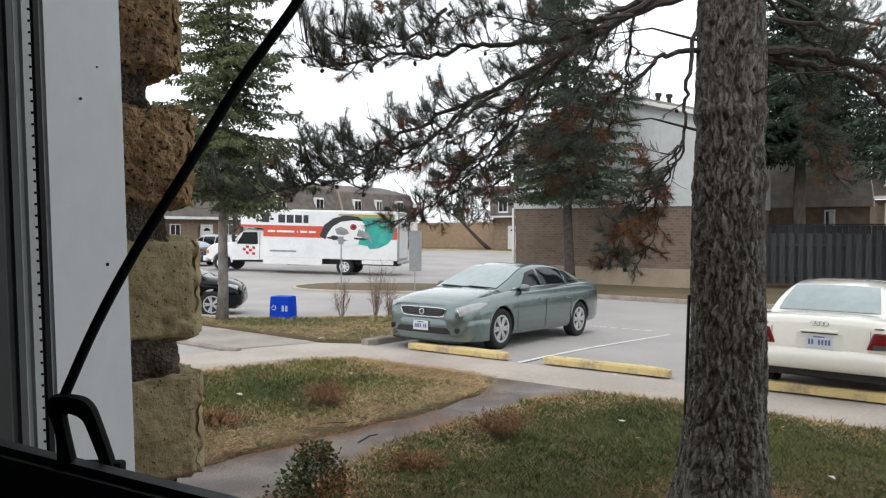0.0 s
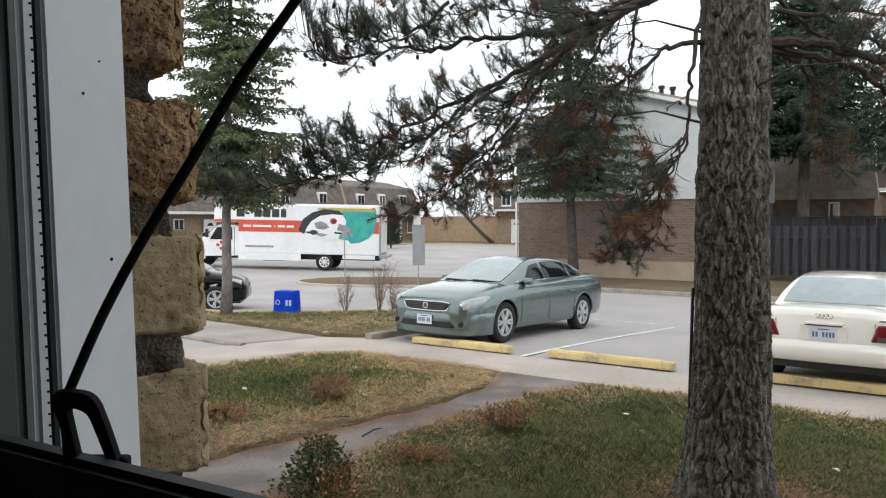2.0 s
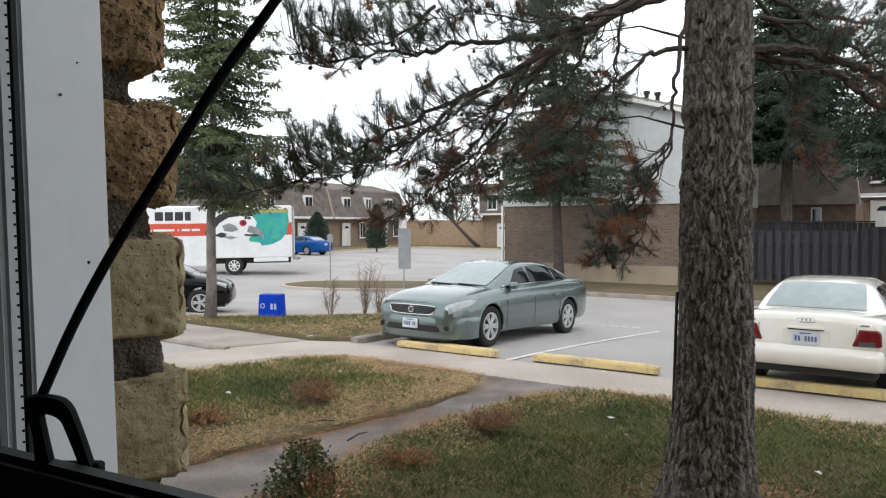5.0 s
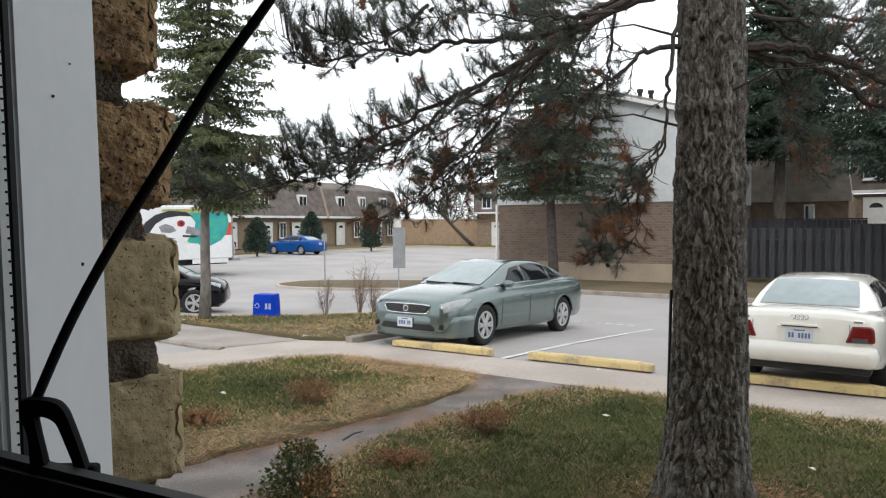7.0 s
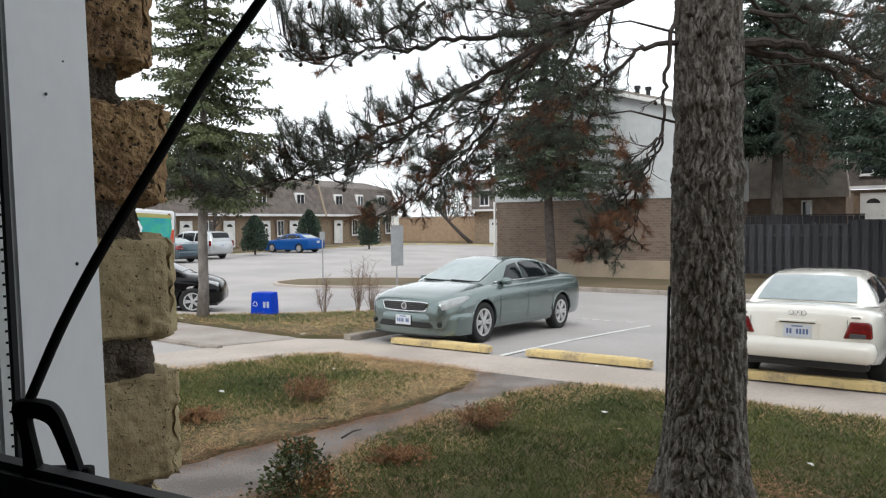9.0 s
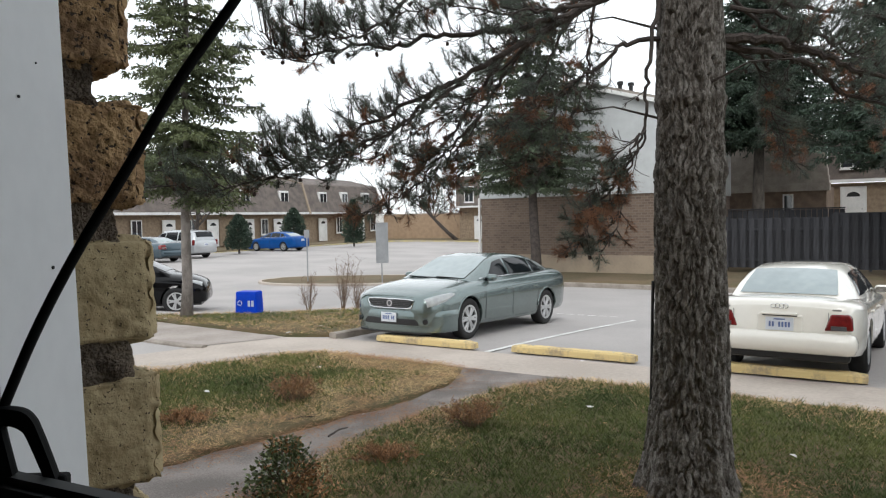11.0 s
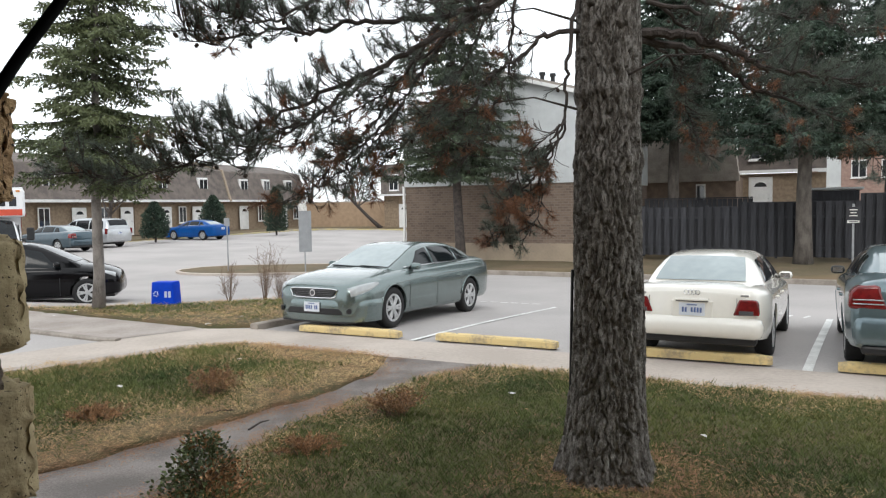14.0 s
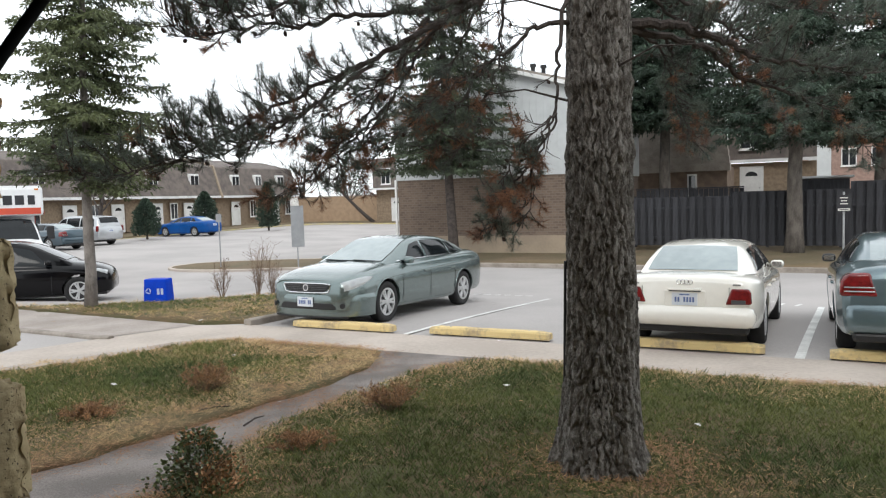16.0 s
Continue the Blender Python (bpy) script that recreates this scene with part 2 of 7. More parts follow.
def sheet(name, outline, lift, material, label, category, cell=0.6, kind="structure", under=ground_z, bumpy=0.0, skirt=0.0, ragged=0.0):
    """A patch of ground within an outline (world x, y), following the ground, raised by lift, with side walls of depth skirt."""
    bm = bmesh.new()
    vs = [bm.verts.new((x, y, 0)) for x, y in outline]
    f = bm.faces.new(vs)
    xs, ys = [p[0] for p in outline], [p[1] for p in outline]
    for axis, lo, hi in ((0, min(xs), max(xs)), (1, min(ys), max(ys))):
        k = lo + cell
        while k < hi:
            co, no = [0, 0, 0], [0, 0, 0]
            co[axis], no[axis] = k, 1
            bmesh.ops.bisect_plane(bm, geom=bm.verts[:] + bm.edges[:] + bm.faces[:], plane_co=co, plane_no=no)
            k += cell
    outer = set()
    if ragged:
        outer = {v for e in bm.edges if e.is_boundary for v in e.verts}
        for v in outer:
            v.co.x += ragged * noise.noise((v.co.x * 2.3, v.co.y * 2.3, 4.0))
            v.co.y += ragged * noise.noise((v.co.x * 2.3, v.co.y * 2.3, 8.0))
    if skirt:
        rim = [e for e in bm.edges if e.is_boundary]
        ext = bmesh.ops.extrude_edge_only(bm, edges=rim)["geom"]
        low = {g for g in ext if isinstance(g, bmesh.types.BMVert)}
    else:
        low = set()
    for v in bm.verts:
        b = bumpy * noise.noise((v.co.x * 0.9, v.co.y * 0.9, 0.3)) if bumpy else 0
        v.co.z = under(v.co.x, v.co.y) + (0.02 if v in outer else lift + b) - (skirt if v in low else 0)
    bmesh.ops.recalc_face_normals(bm, faces=bm.faces[:])
    if sum(f.normal.z for f in bm.faces) < 0:
        bmesh.ops.reverse_faces(bm, faces=bm.faces[:])
    return tagged(part(name, bm, material, smooth_faces=True), label, category, kind=kind)


def lot_outline(*uv):
    return [tuple(P(u, v).xy) for u, v in uv]


def ribbon(name, pts, width, lift, height, material, label, category):
    """A kerb: a bevelled strip along world points, proud of the ground."""
    bm = bmesh.new()
    prof = [(-width / 2, -0.12), (-width / 2, height - 0.02), (-width / 2 + 0.02, height), (width / 2 - 0.02, height), (width / 2, height - 0.02), (width / 2, -0.12)]
    rings = []
    pts = [Vector((p[0], p[1], 0)) for p in pts]
    for i, p in enumerate(pts):
        d = (pts[min(i + 1, len(pts) - 1)] - pts[max(i - 1, 0)]).normalized()
        s = Vector((d.y, -d.x, 0))
        z = ground_z(p.x, p.y) + lift
        rings.append([bm.verts.new(p + s * a + Vector((0, 0, z + b))) for a, b in prof])
    for r0, r1 in zip(rings, rings[1:]):
        for k in range(len(prof) - 1):
            bm.faces.new((r0[k], r1[k], r1[k + 1], r0[k + 1]))
    bm.faces.new(rings[0]), bm.faces.new(list(reversed(rings[-1])))
    bmesh.ops.recalc_face_normals(bm, faces=bm.faces[:])
    return tagged(part(name, bm, material), label, category, kind="structure")


# ---- ground ----
def build_ground():
    bm = bmesh.new()
    ring = [-600, -300, -150, -90, -60] + list(range(-50, 91, 2)) + [110, 150, 250, 400, 800, 1500]
    grid = [[bm.verts.new((x, y, ground_z(x, y))) for x in ring] for y in ring]
    for j in range(len(ring) - 1):
        for i in range(len(ring) - 1):
            bm.faces.new((grid[j][i], grid[j][i + 1], grid[j + 1][i + 1], grid[j + 1][i]))
    tagged(part("ground", bm, ASPHALT, smooth_faces=True), "pale grey worn asphalt of the parking lot and roads", "asphalt", kind="structure")
    # concrete walk along the stalls
    sheet("pavement", lot_outline((-9.55, 7.72), (-9.0, 9.1), (-8.15, 9.4), (30, 9.4), (30, 8.25), (-7.3, 8.25), (-7.85, 7.72), (-8.33, 6.4), (-9.23, 4.9), (-11.5, 1.2), (-13.2, 1.2), (-10.3, 5.4)), 0.012, CONCRETE, "pale concrete walk along the parking stalls", "sidewalk", cell=1.5)
    sheet("pavement", lot_outline((-15.5, 9.6), (-15.5, 8.0), (-12, 7.85), (-9.57, 7.73), (-9.02, 9.1)), 0.016, PAD, "worn grey pad beside the grass strip", "pavement", cell=1.0)
    sheet("pavement", lot_outline((-7.2, 8.24), (-7.83, 7.72), (-8.3, 6.4), (-9.2, 4.9), (-11.4, 1.2), (-11.75, 1.2), (-9.55, 4.95), (-8.65, 6.5), (-8.15, 7.85), (-7.5, 8.36), (-6.4, 8.36), (-6.4, 8.24)), 0.017, PAD, "narrow asphalt border between walk and lawn", "pavement", cell=0.8)


build_ground()
LAWN_A = lot_outline((-4.95, 8.2), (-5.4, 8.22), (-7.3, 8.2), (-7.85, 7.7), (-8.3, 6.4), (-9.2, 4.9), (-11.4, 1.2), (-6.0, 1.4), (-5.1, 3.5), (-4.8, 5.0), (-4.55, 6.5), (-4.6, 7.6))
LAWN_B = lot_outline((-3.3, 8.2), (-3.75, 7.6), (-4.0, 6.5), (-4.15, 5.2), (-3.9, 3.6), (-4.9, 0.9), (22, 0.9), (22, 8.2))
STRIP = lot_outline((-15.2, 9.55), (-9.0, 9.2), (-8.3, 9.6), (-8.25, 13.6), (-8.7, 14.3), (-10.6, 13.7), (-12.9, 11.6), (-14.2, 10.2))
PATH = lot_outline((-3.0, 8.24), (-3.55, 7.6), (-3.8, 6.5), (-3.95, 5.2), (-3.7, 3.6), (-4.7, 0.9), (-6.2, 1.4), (-5.3, 3.5), (-5.0, 5.0), (-4.75, 6.5), (-4.8, 7.6), (-5.2, 8.24))
sheet("lawn", LAWN_A, 0.042, SOIL, "patchy winter lawn with fallen needles", "lawn", cell=0.25, bumpy=0.04, skirt=0.08, ragged=0.1)
sheet("lawn", LAWN_B, 0.042, SOIL, "patchy winter lawn round the pine", "lawn", cell=0.35, bumpy=0.04, skirt=0.08, ragged=0.1)
sheet("lawn", STRIP, 0.04, SOIL, "worn grass strip with leaf litter", "lawn", cell=0.4, bumpy=0.04, skirt=0.1, ragged=0.2)
sheet("footpath", PATH, 0.016, DARK_ASPHALT, "dark cracked asphalt footpath across the lawn", "path", cell=0.5)
FAR_GRASS = lot_outline((-16.6, 24.4), (-15.8, 23.7), (-9, 23.5), (40, 22.2), (40, 70), (-16.6, 70))
sheet("lawn", FAR_GRASS, 0.14, FAR_LAWN, "brown winter grass before the brick house and fence", "lawn", cell=2.5, bumpy=0.05, skirt=0.12)
ribbon("kerb", lot_outline((-16.65, 40), (-16.65, 24.4), (-15.8, 23.6), (-9, 23.4), (40, 22.1)), 0.16, 0.0, 0.15, KERB, "stained concrete kerb before the grass", "kerb")
ribbon("kerb", lot_outline((-8.15, 9.35), (-8.12, 11.5), (-8.15, 13.6), (-8.6, 14.45)), 0.15, 0.0, 0.11, KERB, "worn concrete kerb beside the stall", "kerb")
ribbon("kerb", lot_outline((-15.5, 7.95), (-12, 7.8), (-9.7, 7.68), (-9.4, 7.74)), 0.13, 0.0, 0.05, KERB, "low worn kerb at the drive", "kerb")


def build_island():
    c, pts = Vector((-0.6, 29.2)), []
    for k in range(40):
        a = 2 * math.pi * k / 40
        w = Vector((math.copysign(abs(math.cos(a)) ** 0.8, math.cos(a)) * 5.6, math.sin(a) * 1.9))
        b = radians(-12)
        pts.append((c.x + w.x * math.cos(b) - w.y * math.sin(b), c.y + w.x * math.sin(b) + w.y * math.cos(b)))
    sheet("lawn", pts, 0.075, FAR_LAWN, "small grass island in the roadway", "lawn", cell=0.8, bumpy=0.03)
    ribbon("kerb", pts + pts[:1], 0.16, 0.0, 0.085, CONCRETE, "pale concrete kerb round the island", "kerb")


build_island()
# far verge before the row of houses
sheet("lawn", lot_outline((-75, 20), (-42.2, 20), (-42.2, 54), (-40, 56.5), (-17, 57), (-17, 90), (-75, 90)), 0.13, FAR_LAWN, "brown grass and walks before the far houses", "lawn", cell=3, bumpy=0.04, skirt=0.12)
ribbon("kerb", lot_outline((-42.1, 18), (-42.1, 54), (-40, 56.4), (-17, 56.9)), 0.16, 0.0, 0.15, mat("yellow_kerb", (0.5, 0.42, 0.2), (0.4, 0.36, 0.28), 1.5, 0.8), "kerb with worn yellow paint", "kerb")


def lines():
    for u, v0, v1, w, k in ((-5.27, 9.45, 14.9, 0.09, 0.085), (-2.65, 9.45, 14.9, 0.09, 0.08), (-0.04, 9.3, 15.1, 0.11, 0.06), (2.6, 9.3, 15.0, 0.11, 0.06)):
        sheet("stall_line", lot_outline((u - w / 2, v0), (u + w / 2, v0), (u + w / 2 + k * (v1 - v0), v1), (u - w / 2 + k * (v1 - v0), v1)), 0.006, LINE_PAINT, "worn white painted stall line", "road marking", cell=0.8)


lines()


def wheel_stop(u, v, label):
    t = thing("wheel_stop", label, "wheel stop", "wheel stops before the stalls", m=at_lot(u, v, 0.012, -90))
    bm = bmesh.new()
    n = 14
    prof = [(-0.085, 0), (-0.078, 0.078), (-0.06, 0.104), (0.06, 0.104), (0.078, 0.078), (0.085, 0)]
    rings = []
    for k in range(n + 1):
        x = -0.915 + 1.83 * k / n
        e = 0.82 if k in (0, n) else 1.0
        rings.append([bm.verts.new((x, y * e + 0.004 * noise.noise((x * 5 + u, y * 9, z)), z * e + 0.005 * noise.noise((x * 4, u, z * 8)))) for y, z in prof])
    for a, b in zip(rings, rings[1:]):
        for k in range(5):
            bm.faces.new((a[k], a[k + 1], b[k + 1], b[k]))
    bm.faces.new(rings[0]), bm.faces.new(list(reversed(rings[-1])))
    bmesh.ops.recalc_face_normals(bm, faces=bm.faces[:])
    part("block", bm, STOP_PAINT, t)
    for x in (-0.6, 0.6):
        part("pin", tubed([(x, 0, 0.09), (x, 0, 0.11)], 0.012, 8), STEEL, t, "rusty steel pin")


STOP_PAINT = mat("yellow_stop_paint", (0.74, 0.57, 0.27), (0.44, 0.34, 0.21), 5, 0.8, bump=0.4, fine=26, contrast=(0.34, 0.56))
wheel_stop(-6.42, 9.55, "concrete wheel stop with worn yellow paint before the green sedan")
wheel_stop(-4.0, 9.62, "concrete wheel stop with worn yellow paint at the empty stall")
wheel_stop(-1.32, 9.6, "concrete wheel stop with worn yellow paint behind the white sedan")
wheel_stop(1.2, 9.55, "concrete wheel stop with worn yellow paint behind the blue-grey car")


# ---- houses ----
def wall_frame(a, b, z=0.0):
    """Pose at lot place a, local x towards b along the wall, local y into the house, z up."""
    pa, pb = P(*a), P(*b)
    d = pb - pa
    return pose(pa.x, pa.y, z, 0, 0, math.degrees(math.atan2(d.y, d.x))), d.length


def window_unit(parent, x, z, w, h, name="window", y=0.0, bars=1):
    win = part(name, boxed(x, y - 0.03, z, w, 0.09, h, 0.01), WHITE_PAINT, parent)
    for k in range(bars + 1):
        pw = (w - 0.14 - 0.06 * bars) / (bars + 1)
        px = x - w / 2 + 0.07 + pw / 2 + k * (pw + 0.06)
        part("pane", boxed(px, y - 0.072, z, pw, 0.012, h - 0.16), DARK_GLASS, win)
    part("sill", boxed(x, y - 0.06, z - h / 2 - 0.03, w + 0.1, 0.14, 0.06, 0.01), WHITE_PAINT, win)
    return win


def door_unit(parent, x, z, y=0.0, w=0.95):
    d = part("door", boxed(x, y - 0.03, z + 1.03, w + 0.2, 0.1, 2.2, 0.015), WHITE_PAINT, parent)
    part("panel", boxed(x, y - 0.085, z + 1.0, w, 0.02, 2.0, 0.008), WHITE_PAINT, d)
    bm = bmesh.new()
    vs = [bm.verts.new((x + 0.3 * math.cos(math.pi * k / 8), y - 0.098, z + 1.62 + 0.24 * math.sin(math.pi * k / 8))) for k in range(9)]
    bm.faces.new(vs)
    part("fanlight", bm, DARK_GLASS, d)
    part("handle", boxed(x + w / 2 - 0.09, y - 0.12, z + 1.0, 0.05, 0.05, 0.05, 0.01), STEEL, d)


def gable_house():
    t = thing("house", "two-storey house end with brown brick below pale siding", "house", m=wall_frame((-15.67, 27.8), (-7.3, 27.8))[0])
    wdt, dep, ridge = 8.4, 9.0, 4.35
    part("foundation", boxed(wdt / 2, dep / 2 + 0.0, 0.1, wdt + 0.04, dep, 0.7), TAN_CONCRETE, t, "tan concrete foundation")
    part("brick_wall", boxed(wdt / 2, dep / 2 + 0.03, 1.62, wdt, dep, 2.4), COURSED_BROWN, t)
    for k in range(29):
        x = 0.14 + 0.28 * k
        top = min(7.12 - 0.33 * abs(x - ridge), 7.1)
        part("board_joint", boxed(x, -0.034, (2.84 + top) / 2, 0.018, 0.012, top - 2.84), SIDING, t)
    part("upper_wall", prism(bmesh.new(), [(-0.06, 2.82), (wdt + 0.06, 2.82), (wdt + 0.06, 6.03), (ridge, 7.2), (-0.06, 5.55)], -dep, 0.03, pose(0, 0, 0, 90)), SIDING, t, "pale grey vertical board siding")
    for end, low in ((-0.35, 5.42), (wdt + 0.2, 5.98)):
        for name, mt, up, y0, y1 in (("roof", SHINGLE_GREY, 0.0, -dep - 0.3, 0.32), ("barge_board", WHITE_PAINT, -0.1, 0.322, 0.36)):
            bm = prism(bmesh.new(), [(ridge, 7.22 + up), (ridge, 7.36 + up), (end, low + 0.16 + up), (end, low + up)], y0, y1, pose(0, 0, 0, 90))
            bmesh.ops.recalc_face_normals(bm, faces=bm.faces[:])
            part(name, bm, mt, t)
    for x, y in ((5.72, 1.4), (6.0, 1.9)):
        part("flue_pipe", tubed([(x, y, 6.6), (x, y, 7.25), (x, y, 7.26), (x, y, 7.38)], [0.09, 0.09, 0.14, 0.13], 10), BLACK, t, "dark metal flue pipe")
    part("downspout", boxed(-0.06, -0.05, 1.5, 0.09, 0.09, 2.7), WHITE_PAINT, t, "white downspout")
    return t


gable_house()


def fence():
    m, ln = wall_frame((-6.0, 29.7), (14, 29.7), -0.12)
    t = thing("fence", "dark-stained wooden board fence", "fence", m=m)
    board = mesh_of("board", boxed(0, 0, 0.93, 0.19, 0.024, 1.86, 0.006), FENCE_WOOD)
    tall = mesh_of("board", boxed(0, 0, 1.0, 0.19, 0.024, 2.02, 0.006), FENCE_WOOD)
    high = mesh_of("board", boxed(0, 0, 1.13, 0.19, 0.024, 2.28, 0.006), FENCE_WOOD)
    x, k = 0.0, 0
    while x < 13.5:
        me = board if x < 3.6 else (tall if x < 7.5 else high)
        for y in ((-0.06,) if k % 2 == 0 else (0.06,)):
            piece("board", me, t, pose(x, y, 0.05, 0, 0.25 * math.sin(k * 7.3), 0))
        x += 0.155
        k += 1
    for z in (0.35, 1.5):
        part("rail", boxed(6.75, 0, z, 13.6, 0.07, 0.09), FENCE_WOOD, t)
    for k in range(7):
        part("post", boxed(k * 2.4 + 0.0, 0.1, 0.98, 0.1, 0.1, 2.0), FENCE_WOOD, t)


fence()


def back_fence():
    m, ln = wall_frame((-6.6, 33), (-2.2, 33), -0.1)
    t = thing("fence", "low dark wooden fence of a back yard", "fence", m=m)
    board = mesh_of("board", boxed(0, 0, 1.1, 0.18, 0.024, 2.2, 0.006), FENCE_WOOD)
    for k in range(int(ln / 0.2)):
        piece("board", board, t, pose(0.1 + 0.2 * k, 0.02 * (k % 2), 0.0))
    part("cap_rail", boxed(ln / 2, 0, 2.24, ln, 0.12, 0.05, 0.01), FENCE_WOOD, t)


back_fence()


def garden_shed():
    m, ln = wall_frame((-0.4, 33), (1.7, 33), -0.1)
    t = thing("garden_shed", "low dark shed with a pale flat roof behind the fence", "shed", m=m)
    part("wall", boxed(ln / 2, 0.9, 1.2, ln - 0.15, 1.8, 2.5, 0.02), FENCE_WOOD, t)
    part("roof", boxed(ln / 2, 0.9, 2.52, ln + 0.15, 2.1, 0.09, 0.02), SIDING, t, "pale flat roof slab")


garden_shed()


def row_house(u, v0, v1, label, door_at, wins, shade=SHINGLE, z=0.15):
    """A mansard row house whose front faces +u."""
    m, ln = wall_frame((u, v0), (u, v1), z)
    t = thing("house", label, "house", "far row houses", m=m)
    part("brick_wall", boxed(ln / 2, 4.2, 1.3, ln, 8.0, 2.7), TAN_BRICK, t)
    prof = [(-0.55, 2.62), (-0.5, 2.75), (0.35, 5.35), (0.5, 5.45), (4.2, 6.3), (7.9, 5.4), (8.6, 2.7)]
    bm = prism(bmesh.new(), prof, -ln, 0, pose(0, 0, 0, 90, 0, 0) @ pose(0, 0, 0, 0, 0, 0))
    bmesh.ops.transform(bm, matrix=Matrix(((0, 0, -1, 0), (1, 0, 0, 0), (0, 1, 0, 0), (0, 0, 0, 1))) @ pose(0, 0, 0, 90).inverted(), verts=bm.verts[:])
    bmesh.ops.recalc_face_normals(bm, faces=bm.faces[:])
    part("mansard_roof", bm, shade, t)
    part("fascia", boxed(ln / 2, -0.57, 2.66, ln, 0.05, 0.2), WHITE_PAINT, t, "white fascia board")
    for x in door_at:
        door_unit(t, x, 0.05)
    for x, zz, w, h in wins:
        up = zz > 3
        window_unit(t, x, zz, w, h, y=-0.1 if up else 0.0)
        if up:
            part("dormer_cheek", boxed(x, 0.3, zz + 0.02, w + 0.16, 0.75, h + 0.16), WHITE_PAINT, t)
    return t


row_house(-48.0, 20.0, 31.0, "brown mansard row house with white doors", (2.5, 8.0), ((5.0, 1.5, 0.9, 1.4), (3.0, 4.0, 1.0, 1.2), (8.0, 4.0, 1.0, 1.2)))
row_house(-48.0, 31.05, 41.5, "brown mansard row house with paired white doors", (5.4, 9.6), ((2.6, 1.5, 0.9, 1.4), (7.5, 1.5, 0.9, 1.4), (3.0, 4.0, 1.0, 1.2), (7.6, 4.0, 1.0, 1.2)))
row_house(-48.0, 41.55, 51.5, "brown mansard row house with shrubs before it", (3.0, 6.5), ((4.8, 1.5, 0.8, 1.4), (8.5, 1.5, 0.8, 1.4), (2.6, 4.0, 1.0, 1.2), (7.2, 4.0, 1.0, 1.2)))
row_house(-48.0, 51.55, 63.0, "brown mansard row house at the end of the row", (2.4, 8.2), ((4.8, 1.5, 0.8, 1.6), (10.2, 1.5, 0.8, 1.4), (2.4, 4.0, 1.0, 1.2), (5.6, 4.0, 0.9, 1.3), (9.0, 4.0, 1.0, 1.3)))


def party_wall(v):
    m, ln = wall_frame((-48.0, v), (-48.0, v + 0.3), 0.15)
    t = thing("party_wall", "pale sloping parapet between two row houses", "parapet", "parapets of the row", m=m)
    bm = prism(bmesh.new(), [(-0.7, 2.6), (-0.6, 2.85), (0.3, 5.5), (4.2, 6.45), (4.2, 6.0), (0.5, 5.2), (-0.3, 2.6)], -0.22, 0, pose(0, 0, 0, 90))
    bmesh.ops.transform(bm, matrix=Matrix(((0, 0, -1, 0), (1, 0, 0, 0), (0, 1, 0, 0), (0, 0, 0, 1))) @ pose(0, 0, 0, 90).inverted(), verts=bm.verts[:])
    bmesh.ops.recalc_face_normals(bm, faces=bm.faces[:])
    part("parapet", bm, TAN_CONCRETE, t)


party_wall(31.0)
party_wall(51.5)


def stall_ticks():
    for k in range(6):
        u = -6.75 + 0.25 * k
        sheet("stall_line", lot_outline((u, 15.3), (u + 0.16, 15.33), (u + 0.16, 15.43), (u, 15.4)), 0.006, LINE_PAINT, "broken worn white stall marking", "road marking", cell=0.8)
    for k in range(3):
        u = -0.75 + 0.3 * k
        sheet("stall_line", lot_outline((u, 15.12), (u + 0.06, 15.1), (u + 0.16, 15.5), (u + 0.1, 15.52)), 0.006, LINE_PAINT, "broken worn white stall marking", "road marking", cell=0.8)


stall_ticks()


# ---- vehicles ----
def paint(name, colour, metallic=0.35, rough=0.32, dirt=0.12):
    m = mat(name, colour, tuple(c * (1 - dirt) for c in colour), 1.2, rough, metallic, fine=14, coat=1.0)
    return m


CAR_GLASS = mat("car_glass", (0.012, 0.015, 0.017), (0.008, 0.01, 0.012), 2, 0.06, spec=0.3)
# pale opaque base colour carries the sky's reflection in windscreens and rear windows
SKY_TONED_GLASS = mat("sky_toned_car_glass", (0.33, 0.39, 0.4), (0.26, 0.31, 0.32), 0.8, 0.05, spec=1.0)
RIM = mat("alloy_rim", (0.62, 0.63, 0.64), (0.5, 0.51, 0.52), 8, 0.35, 0.6)
LAMP_CLEAR = mat("lamp_clear", (0.46, 0.48, 0.49), (0.33, 0.35, 0.36), 9, 0.12, 0.1, coat=0.6)
LAMP_RED = mat("lamp_red", (0.22, 0.012, 0.014), (0.11, 0.007, 0.008), 12, 0.2, coat=0.4)
PLATE = mat("plate_white", (0.72, 0.74, 0.78), (0.62, 0.66, 0.72), 6, 0.5)
PLATE_INK = mat("plate_ink", (0.12, 0.18, 0.36), (0.1, 0.14, 0.3), 6, 0.5)
CHROME = mat("chrome", (0.75, 0.75, 0.76), (0.62, 0.62, 0.63), 6, 0.15, 0.95)


